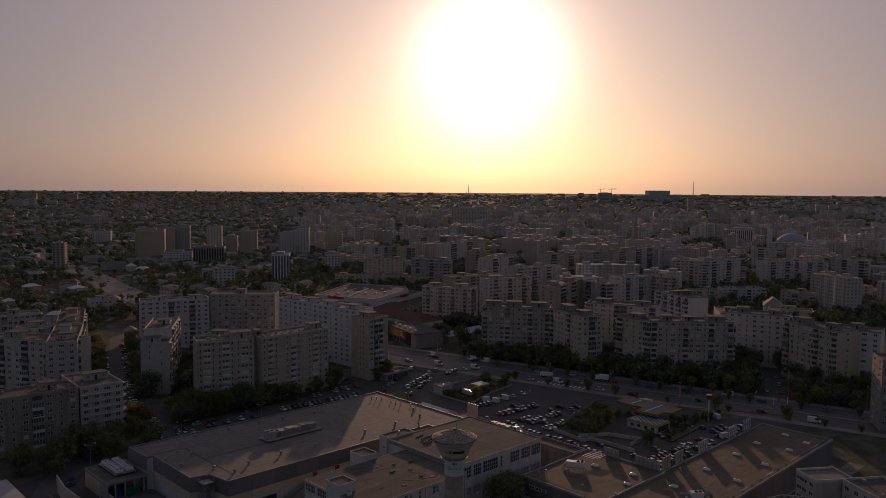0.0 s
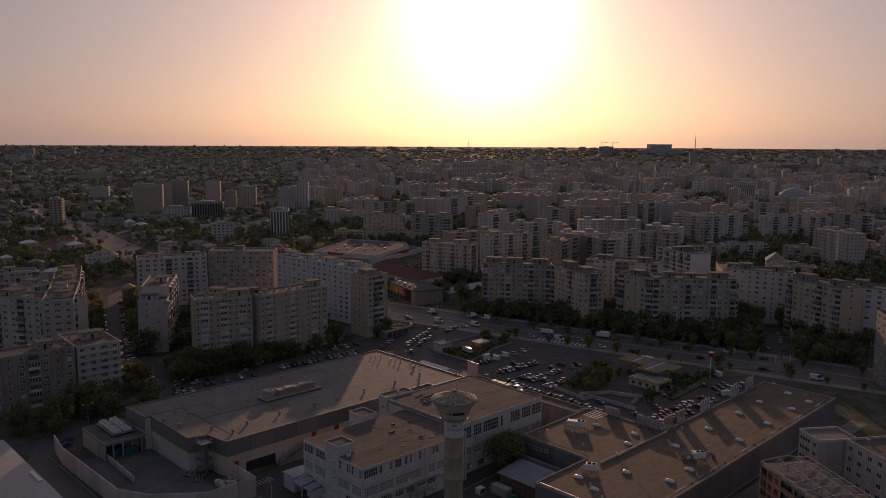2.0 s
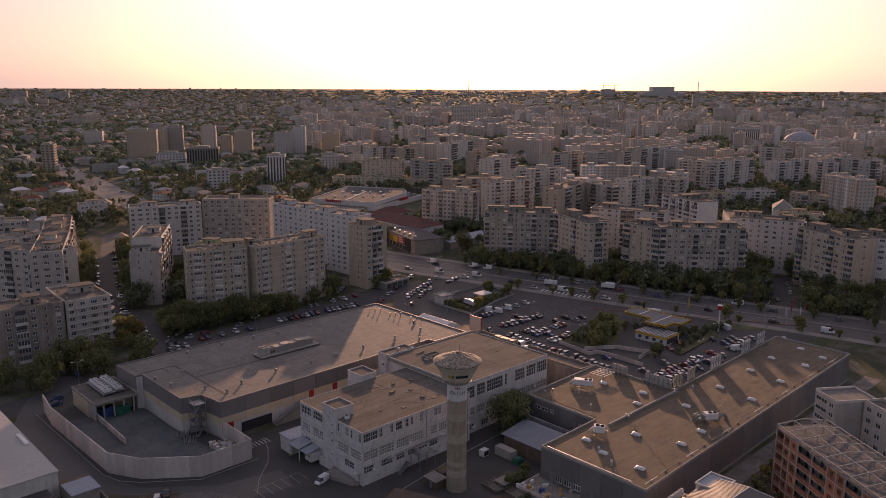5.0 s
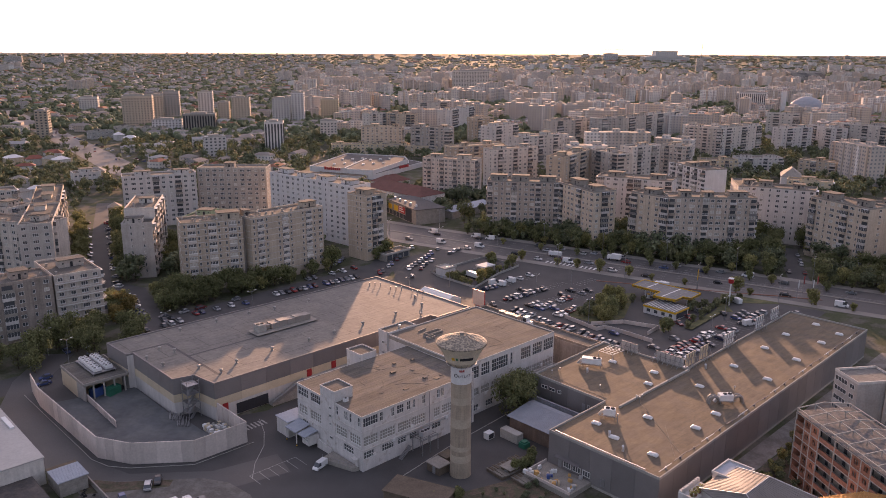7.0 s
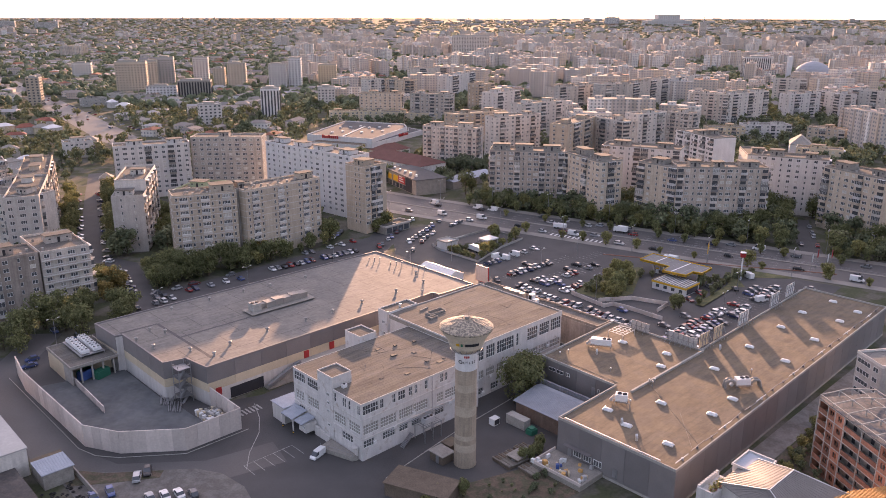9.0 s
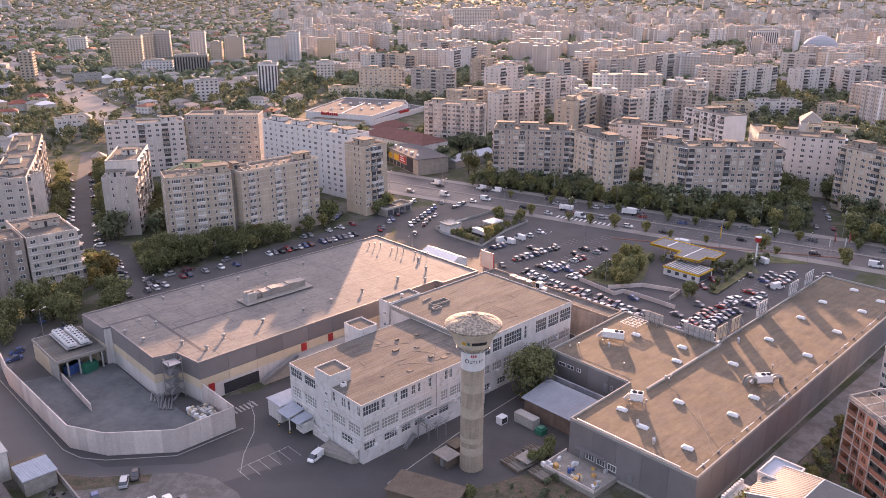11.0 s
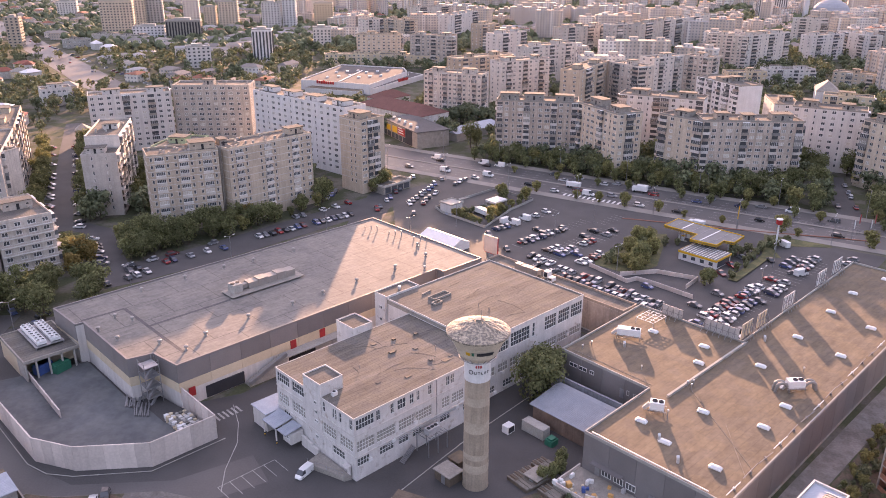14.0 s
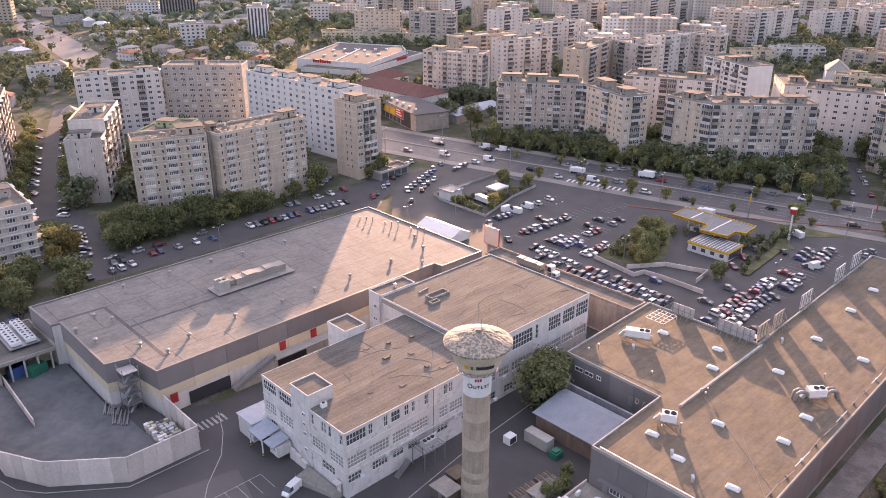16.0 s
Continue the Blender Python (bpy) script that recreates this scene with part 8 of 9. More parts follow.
for u, v, w, d, n in ((145.2, 129.2, 6.2, 5.6, 7), (152.2, 130.4, 3.6, 4.0, 4), (146.6, 123.6, 4.4, 4.4, 5)):
    o = thing("slab_stack", at_uv(u, v, 0, -6), "weathered concrete slabs laid on old timbers in the yard", "slabs", "slab stacks")
    bm = B(); box(bm, 0, w, 0, d, 0, 0.7)
    part("base_slab", bm, M_tar_board, o)
    for j in range(n):
        x = w * j / n
        bm = B(); box(bm, x + 0.05, x + w / n - 0.06, rnd.uniform(-0.3, 0.1), d * 0.62, 0.7, 0.9 + 0.05 * (j % 2))
        part("slab", bm, M_tar_slab, o)
    for j in range(n + 2):
        x = w * j / (n + 2)
        bm = B(); box(bm, x + 0.05, x + 0.35, d * 0.66, d + rnd.uniform(0.0, 0.4), 0.7, 0.84)
        part("timber", bm, M_tar_board if j % 2 else M_tar_slab, o)
sheet("scrub_patch", uvs((120, 118), (150, 113), (150, 127), (135, 132), (122, 138)), 0.1, M_scrub, "patch of dry scrub beside the yard", "grass")
sheet("lane_scrub", uvs((160, 75), (240, 75), (240, 89.6), (215, 89.4), (180, 89.2), (160, 88.6)), 0.1, M_scrub, "dark scrub behind a lane", "grass")
# white sacks, pipes, bins in the loading yard
for i in range(84):
    bm = B(); w, d, h = rnd.uniform(0.7, 1.1), rnd.uniform(0.6, 0.9), rnd.uniform(0.6, 0.9)
    box(bm, -w / 2, w / 2, -d / 2, d / 2, 0, h)
    for q in bm.verts:
        q.co = Vector((q.co.x * rnd.uniform(0.8, 1.1), q.co.y * rnd.uniform(0.8, 1.1), q.co.z * rnd.uniform(0.9, 1.1)))
    bmesh.ops.bevel(bm, geom=bm.edges[:], offset=0.1, segments=1, affect="EDGES")
    k = i % 42
    solid("bale", at_uv(105.6 + 0.95 * (k % 5) + rnd.uniform(-0.1, 0.1), 192.4 + 1.02 * (k // 5) + rnd.uniform(-0.1, 0.1), 0.66 + 0.8 * (i // 42), rnd.uniform(-12, 12)), bm, rnd.choice((M_plastic, M_white_old, M_concrete, M_membrane, M_cream, M_metal_light)), "baled wrapping and cardboard stacked in a loading yard", "bale", "bales")
sheet("slab_patch", uvs((104.4, 213), (104.8, 200.2), (110.2, 201.8), (110.2, 203), (109, 212)), 0.66, M_asphalt, "darker patched slab in a loading yard", "yard")
for i in range(16):
    bm = B(); beam(bm, (0, 0, 0.12), (5.4, 0, 0.12), 0.24)
    solid("pipe", at_uv(101.0 + 0.3 * (i % 8), 212.2 - 0.36 * (i % 8) - 5.0 * (i // 8), 0.66 + 0.24 * (i % 2), 62 + 5 * math.sin(i * 1.7)), bm, M_steel, "grey steel pipe lying in the yard", "pipe", "steel pipes")
for i, m in enumerate((M_green, M_green, M_blue)):
    bm = B(); box(bm, 0, 4.2, 0, 2.2, 0, 2.2); box(bm, 0.2, 4.0, 0.2, 2.0, 2.2, 2.5)
    solid("waste_container", at_uv(91.5 + 3.5 * (i % 2), 241 - 2.8 * i + (5 if i == 2 else 0), 0.62, 20), bm, m, "large waste container by the dock", "container", "waste containers")
# warehouse with a white roof and a junk yard
wh = thing("warehouse", at_uv(31.6, 202.2), "white-roofed warehouse beside a service street", "warehouse")
bm = B(); box(bm, 0, 34.5, 0, 60, 0, 6.7)
part("wall", bm, M_panel_pale, wh)
bm = B(); box(bm, -0.2, 34.7, -0.2, 60.2, 6.7, 7.0)
part("roof", bm, material("white_membrane", (0.40, 0.385, 0.37), 0.8, 0.12, 0.1, 1.5, 0.05), wh, "smooth white roof membrane")
bm = B(); box(bm, 33, 34, 20, 28, 7.0, 7.4)
part("skylight_strip", bm, M_plastic, wh)
junk = thing("junk_shed", at_uv(46, 184), "low shed with a stained brown flat roof beside a warehouse", "shed")
bm = B(); box(bm, 0.2, 17.0, 0.2, 17.8, 0, 3.0)
part("wall", bm, M_concrete_dark, junk)
bm = B(); box(bm, 0, 17.2, 0, 18.0, 3.0, 3.2)
part("roof", bm, material("stained_brown_felt", (0.085, 0.075, 0.07), 0.9, 0.3, 0.3, 2.0, 0.1, second=(0.065, 0.06, 0.06)), junk)
lean = thing("lean_to", at_uv(66.0, 193.1), "small shed with a pale blue sheet roof", "shed")
bm = B(); box(bm, 0.3, 6.6, 0.3, 7.2, 0, 3.7); box(bm, 0.3, 6.6, 7.4, 8.9, 0, 3.6)
part("wall", bm, M_concrete_dark, lean)
bm = B(); box(bm, 0, 6.9, 0, 7.4, 3.7, 3.9)
part("roof", bm, M_pale_sheet, lean)
bm = B(); box(bm, 0.1, 6.8, 7.42, 9.0, 3.6, 3.8)
part("felt_roof", bm, M_felt, lean)
bm = B(); box(bm, 7.3, 7.6, -11, 4.0, 0, 1.6)
part("side_wall", bm, M_concrete_dark, lean)
bm = B()
for i in range(14):
    box(bm, 0, 6.9, 0.25 + 0.52 * i, 0.33 + 0.52 * i, 3.9, 3.95)
part("roof_rib", bm, M_pale_sheet, lean)
for i in range(60):
    bm = B(); tube(bm, [(0.32, 0), (0.42, 0.05), (0.42, 0.2), (0.32, 0.25), (0.2, 0.2), (0.2, 0.05)], 10, cap=False)
    solid("tyre", at_uv(63 + rnd.uniform(0, 9.5), 179 + rnd.uniform(0, 13), 0.02 + 0.26 * (i % 3), 0) @ pose(0, 0, 0, rnd.uniform(-15, 15), rnd.uniform(-15, 15), 0), bm, M_black, "old black tyre in a heap", "tyre", "old tyres")
sheet("lot_gravel", uvs((70, 196), (74.5, 196.5), (78.5, 191.5), (86, 185.5), (94, 179), (97.5, 173), (98.5, 165), (96, 155), (80, 160), (70, 175)), 0.08, material("gravel_lot", (0.15, 0.14, 0.132), 0.95, 0.25, 0.2, 2.5, 0.3, second=(0.12, 0.11, 0.10)), "grey worn gravel lot with parked cars", "lot")
sheet("lot_grass", uvs((70.5, 196), (74.6, 196.2), (78.4, 191.2), (88.5, 183.2), (86.5, 181), (77, 187), (70.5, 191.5)), 0.11, M_scrub, "strip of dry grass beside a curb", "grass")
# kerb of the yard road
strip("kerb", [tuple(uv(u, v)[:2]) for u, v in ((77.4, 258), (77.9, 206), (79.6, 200), (83.2, 195.4), (95.4, 186.2), (112, 186.2))], 0.16, 0.2, M_concrete, "pale concrete kerb along a yard wall", "kerb")
strip("kerb", [tuple(uv(u, v)[:2]) for u, v in ((118, 130), (123, 146), (150, 150), (181, 152.5))], 0.2, 0.16, M_concrete, "pale kerb beside the factory", "kerb")
strip("painted_line", [tuple(uv(u, v)[:2]) for u, v in ((120, 197), (117, 189.5), (113, 183), (106.5, 176.5), (102.3, 170.6))], 0.16, 0.075, M_line_worn, "thin curved white line painted on the yard", "road marking")
# gantry and rubbish along the factory front
gan = thing("loading_gantry", at_uv(139.2, 150.8), "rusty steel loading gantry with an air unit", "gantry")
bm = B()
for x in (0, 2.7, 5.4):
    for y in (0, 3.6):
        beam(bm, (x, y, 0), (x, y, 4.2), 0.16)
for y in (0, 3.6):
    beam(bm, (-0.2, y, 4.2), (5.6, y, 4.2), 0.2)
for i in range(8):
    beam(bm, (0.77 * i, -0.2, 4.3), (0.77 * i, 3.8, 4.3), 0.1)
part("frame", bm, M_steel, gan)
bm = B(); box(bm, 1.0, 4.2, 0.9, 2.5, 4.4, 5.7)
unit = part("air_unit", bm, M_metal_light, gan)
for x in (1.6, 2.6, 3.6):
    bm = B(); tube(bm, [(0.42, 5.7), (0.42, 5.8), (0.36, 5.82)], 12, centre=(x, 1.7))
    part("fan", bm, M_dark, unit)
for y, z in ((3.9, 4.9), (4.0, 5.15)):
    bm = B(); beam(bm, (-8, y, z), (21, y, z), 0.11)
    part("pipe", bm, M_metal_light, gan)
for i in range(12):
    bm = B(); box(bm, -5.2 + 0.28 * i, -4.9 + 0.28 * i, 2.0, 3.2, 0.05 + 0.22 * i, 0.2 + 0.22 * i)
    part("step", bm, M_steel, gan)
for y in (2.0, 3.2):
    bm = B(); beam(bm, (-5.2, y, 0.0), (-1.8, y, 2.6), 0.12)
    part("stringer", bm, M_steel, gan)
for i in range(12):
    bm = B(); box(bm, -0.45, 0.45, -0.18, 0.18, 0, 0.65); tube(bm, [(0.24, -0.2), (0.24, -0.22)], 8, centre=(0, 0.3))
    u = 127 + 6.1 * i
    solid("air_conditioner", at_uv(u, 154.75 if u < 164 else 157.75, 3.4 + (i * 7 % 3) * 1.6), bm, M_plastic, "small outdoor air conditioner on the factory wall", "air conditioner", "wall units")
# ---- unfinished brick building, white block and roofs behind the hall ----
br = thing("unfinished_building", pose(80.4, 197.6, 0, 0, 0, -79) @ Matrix.Diagonal((1, 1, 0.875, 1)), "unfinished orange brick building with an open roof frame", "building")
LB, DB = 36.0, 14.0
BAYS = ((0, 3.2, 1), (3.2, 5.6, 0), (5.6, 8.6, 0), (8.6, 14.0, 1), (14.0, 19.4, 1), (19.4, 22.4, 0), (22.4, 25.4, 0), (25.4, 30.8, 1), (30.8, 33.4, 0), (33.4, 36.0, 0))
bm = B()
for k in range(6):
    z = k * 3.3
    box(bm, 0, LB, 0, DB, z + 3.05, z + 3.3)
    for x0, x1, open_bay in BAYS:
        box(bm, x0, x0 + 0.28, 0, 0.3, z, z + 3.05); box(bm, x0, x0 + 0.28, DB - 0.3, DB, z, z + 3.05)
    box(bm, LB - 0.28, LB, 0, 0.3, z, z + 3.05); box(bm, LB - 0.28, LB, DB - 0.3, DB, z, z + 3.05)
    for j in range(1, 4):
        box(bm, 0, 0.3, j * (DB - 0.3) / 4, j * (DB - 0.3) / 4 + 0.28, z, z + 3.05)
part("concrete_frame", bm, M_concrete, br)
bm = B()
box(bm, 1.9, LB - 1, 1.9, DB - 1, 0, 19.4)
part("core", bm, M_concrete_dark, br)
bm = B(); box(bm, 0, 0.95, 1.86, 1.92, 0.05, 2.2)
door_gap = mesh_of("doorway", bm, M_dark)
for x0, x1, open_bay in BAYS:
    for k in range(6):
        for x in ((x0 + 0.9, x0 + (x1 - x0) * 0.6) if open_bay else (x0 + 0.8,)):
            piece("doorway", door_gap, br, pose(x, 0, k * 3.3))
for k in range(6):
    z = k * 3.3
    for x0, x1, open_bay in BAYS:
        bm = B(); a, b, c = x0 + 0.28, x1, (x0 + x1 + 0.28) / 2
        if open_bay:
            box(bm, a, b, 0.06, 0.28, z, z + 1.15)
        else:
            box(bm, a, c - 0.6, 0.06, 0.28, z, z + 3.05); box(bm, c + 0.6, b, 0.06, 0.28, z, z + 3.05)
            box(bm, c - 0.6, c + 0.6, 0.06, 0.28, z, z + 0.95); box(bm, c - 0.6, c + 0.6, 0.06, 0.28, z + 2.4, z + 3.05); box(bm, c - 0.07, c + 0.07, 0.06, 0.28, z + 0.95, z + 2.4)
        part("brick_infill", bm, M_brick, br, "orange hollow brick infill")
    bm = B()
    for j in range(4):
        y0, y1 = j * (DB - 0.3) / 4 + 0.28, (j + 1) * (DB - 0.3) / 4
        box(bm, 0.06, 0.28, y0, y1, z, z + (1.1 if j in (1, 2) else 3.05))
    part("brick_infill", bm, M_brick, br, "orange hollow brick infill")
# the neighbour's shade on this slab is put into its dark base colour
bm = B(); box(bm, 0, LB, 0, DB, 19.8, 20.0)
part("roof_slab", bm, material("shade_dark_slab", (0.095, 0.095, 0.10), 0.85, 0.3, 0.4, 2.5, 0.1, second=(0.14, 0.13, 0.125)), br, "unfinished roof slab with its shade put into the dark colour")
bm = B()
for i in range(9):
    x = i * (LB - 0.3) / 8
    for y in (0.2, DB / 3, DB * 2 / 3, DB - 0.2):
        beam(bm, (x + 0.15, y, 20.0), (x + 0.15, y, 21.5 if y not in (0.2, DB - 0.2) else 20.9), 0.2)
    beam(bm, (x + 0.15, 0, 20.9), (x + 0.15, DB / 2, 22.0), 0.22); beam(bm, (x + 0.15, DB / 2, 22.0), (x + 0.15, DB, 20.9), 0.22)
for y, z in ((0.2, 20.9), (DB / 3, 21.5), (DB * 2 / 3, 21.5), (DB - 0.2, 20.9)):
    beam(bm, (0, y, z), (LB, y, z), 0.22)
part("roof_frame", bm, M_concrete, br)
wb = thing("white_block", pose(103.5, 215.3, 0, 0, 0, 10) @ Matrix.Diagonal((0.42, 0.85, 0.85, 1)), "plain white modern block with window bands", "building")
bm = B(); box(bm, 0, 28, 0, 11, 0, 19.4)
part("wall", bm, M_panel_pale, wb)
bm = B(); rim(bm, [(-0.1, -0.1), (28.1, -0.1), (28.1, 11.1), (-0.1, 11.1)], 19.3, 20.2, 0.35)
part("parapet", bm, M_panel_pale, wb)
bm = B(); box(bm, 0.3, 27.7, 0.3, 10.7, 19.4, 19.55)
part("roof", bm, M_membrane, wb)
for k in range(6):
    for y, w in ((10.4, 5.6), (3.6, 2.2)):
        piece("window", window_mesh(w, 1.5, 3 if w > 3 else 1), wb, pose(-0.14, y, 1.2 + 3.15 * k, 0, 0, -90))
apartment_block(111.2, 216.2, -78, 30, 13, 5, "wwwwwwww", "white five-storey block with a dark roof behind the brick building", M_panel_pale, "", "", fh=3.1, base=1.2, seed=61, boxes=0, vents=4)
th = thing("villa", at_uv(152, 66), "white house with a grey standing-seam metal roof", "house")
APEX, RIDGE_END = Vector((6.0, 10.4, 14.8)), Vector((16.2, 10.2, 14.6))
EAVES = [Vector(p) for p in ((0.5, 0, 11.0), (21, 0, 11.0), (18, 19.0, 12.4), (5.4, 19.2, 12.4))]
bm = B()
low, top = [bm.verts.new((p.x, p.y, 0)) for p in EAVES], [bm.verts.new(p - Vector((0, 0, 0.12))) for p in EAVES]
for i in range(4):
    j = (i + 1) % 4
    bm.faces.new((low[i], low[j], top[j], top[i]))
bm.faces.new(top)
part("wall", bm, M_white_old, th)
M_villa = material("grey_brown_seam_metal", (0.20, 0.185, 0.172), 0.6, 0.12, 0.5, 4.0, 0.03, metal=0.1)
mid = Vector((11, 9.6, 0))
out = [p + Vector((p.x - mid.x, p.y - mid.y, 0)).normalized() * 0.6 for p in EAVES]
for name, pts in (("roof_slope", (out[0], out[1], RIDGE_END, APEX)), ("roof_slope", (out[1], out[2], RIDGE_END)), ("roof_slope", (out[2], out[3], APEX, RIDGE_END)), ("roof_slope", (out[3], out[0], APEX))):
    bm = B()
    up, dn = [bm.verts.new(p) for p in pts], [bm.verts.new(p - Vector((0, 0, 0.1))) for p in pts]
    bm.faces.new(up); bm.faces.new(dn[::-1])
    for i in range(len(pts)):
        j = (i + 1) % len(pts)
        bm.faces.new((dn[i], dn[j], up[j], up[i]))
    part(name, bm, M_villa, th, "grey standing-seam metal roof")
def seams(a, b, c, d, n):
    """Standing seams from the eave a-b up to the ridge d-c."""
    for i in range(1, n):
        t = i / n
        p, q = a.lerp(b, t), d.lerp(c, t)
        bm = B(); beam(bm, p + Vector((0, 0, 0.04)), q + Vector((0, 0, 0.04)), 0.07)
        part("roof_seam", bm, M_villa, th)
seams(out[2], out[3], APEX, RIDGE_END, 18)
seams(out[0], out[1], RIDGE_END, APEX, 20)
seams(out[3], out[0], APEX, APEX, 18)
seams(out[1], out[2], RIDGE_END, RIDGE_END, 18)
for a, b in ((APEX, RIDGE_END), (APEX, out[3]), (APEX, out[0]), (RIDGE_END, out[1]), (RIDGE_END, out[2])):
    bm = B(); beam(bm, a + Vector((0, 0, 0.05)), b + Vector((0, 0, 0.05)), 0.16)
    part("ridge_cap", bm, M_metal_light, th)
bm = B(); box(bm, 12.4, 19.4, 15.0, 20.6, 9.0, 12.7)
terrace = part("terrace", bm, M_white_old, th)
bm = B(); rim(bm, [(12.2, 14.8), (19.6, 14.8), (19.6, 20.8), (12.2, 20.8)], 12.7, 13.15, 0.3)
part("parapet", bm, M_white_old, terrace)
bm = B(); box(bm, 12.6, 19.2, 15.2, 20.4, 12.7, 12.78)
part("terrace_floor", bm, M_pale_sheet, terrace)
bm = B(); box(bm, 1.2, 9.4, 19.0, 22.2, 0, 11.2); box(bm, 1.2, 1.6, 19.0, 22.2, 11.2, 12.0); box(bm, 1.6, 9.4, 21.8, 22.2, 11.2, 12.0)
side = part("side_terrace", bm, M_white_old, th)
for i in range(9):
    bm = B(); box(bm, 1.5 + 0.88 * i, 2.0 + 0.88 * i, 21.75, 22.25, 12.0, 12.35)
    part("parapet_block", bm, M_white_old, side)
for k in range(3):
    for i in range(4):
        piece("window", window_mesh(1.5, 1.38, 1), th, pose(3 + 4.4 * i, -0.06, 1.0 + 3.3 * k)); piece("window", window_mesh(1.2, 1.38, 1), th, pose(2.0 + 1.9 * i, 22.26, 1.0 + 3.3 * k, 0, 0, 180) @ pose(-1.2, 0, 0))
for i in range(7):
    shrub = thing("potted_shrub", at_uv(154.2 + 0.75 * i, 85.6 + 0.5 * (i % 2), 11.2), "green potted shrub on a roof terrace", "plant", "terrace shrubs")
    bm = B(); tube(bm, [(0.22, 0), (0.3, 0.45), (0.26, 0.45)], 10)
    part("pot", bm, M_tile_red, shrub)
    k = tree_meshes(80 + i % 3, 1.5, 0.6, M_leaf[i % 3], count=70, size=0.55)
    part("foliage", k[1], None, shrub)
tim = thing("timber_roof", pose(73.0, 158.5, 0, 0, 0, 14), "unfinished house with a raw timber roof", "house")
bm = B(); box(bm, 0, 16, 0, 11, 0, 11.2)
part("wall", bm, M_brick, tim)
for i in range(24):
    bm = B(); beam(bm, (0.3 + 0.67 * i, -0.6, 11.2), (0.3 + 0.67 * i, 5.5, 13.6), 0.16); beam(bm, (0.3 + 0.67 * i, 5.5, 13.6), (0.3 + 0.67 * i, 11.6, 11.2), 0.16)
    part("rafter", bm, M_timber, tim)
for i in range(9):
    bm = B(); y = -0.4 + 0.72 * i; beam(bm, (0, y, 11.42 + 0.393 * (y + 0.6)), (16, y, 11.42 + 0.393 * (y + 0.6)), 0.08)
    part("batten", bm, M_timber, tim)
# lettering on the tower
def letters(text, size, z, radius, mat, name, start):
    """Raised letters bent round the shaft."""
    step = size * 0.78 / radius
    for i, ch in enumerate(text):
        cu = bpy.data.curves.new("letter", "FONT")
        cu.body, cu.size, cu.extrude, cu.align_x = ch, size, 0.03, "CENTER"
        tmp = new("letter_source", cu)
        bpy.context.view_layer.update()
        me = bpy.data.meshes.new_from_object(tmp.evaluated_get(bpy.context.evaluated_depsgraph_get()))
        bpy.data.objects.remove(tmp)
        me.materials.clear(); me.materials.append(mat)
        a = start + step * (i - (len(text) - 1) / 2)
        piece("letter", me, tower, pose(radius * math.sin(a), -radius * math.cos(a), z, 90, 0, math.degrees(a)))
letters("O", 1.25, 26.1, 2.54, M_black, "letter", -0.52)
letters("UTLET", 0.8, 26.15, 2.54, M_black, "letter", 0.32)
bm = B(); box(bm, -0.25, 0.25, -0.04, 0.04, 0, 0.5)
me = mesh_of("sign_bar", bm, M_red)
for i in range(3):
    a = -0.12 + 0.17 * i
    piece("sign_bar", me, tower, pose(2.54 * math.sin(a), -2.54 * math.cos(a), 27.5, 0, 0, math.degrees(a)) @ Matrix.Diagonal((0.55, 1, 1, 1)))
for i, (a, w, m) in enumerate(((-0.42, 0.9, M_yellow), (-0.22, 0.5, M_green), (0.0, 0.8, M_dark), (0.14, 0.8, M_dark), (0.28, 0.8, M_dark), (0.42, 0.8, M_dark), (0.55, 0.6, M_dark))):
    bm = B(); box(bm, -w / 2 * 0.8, w / 2 * 0.8, -0.05, 0.05, 0, 0.75)
    piece("sign_bar", mesh_of("sign_bar", bm, m), tower, pose(4.48 * math.sin(a), -4.48 * math.cos(a), 31.05, 25, 0, math.degrees(a)))

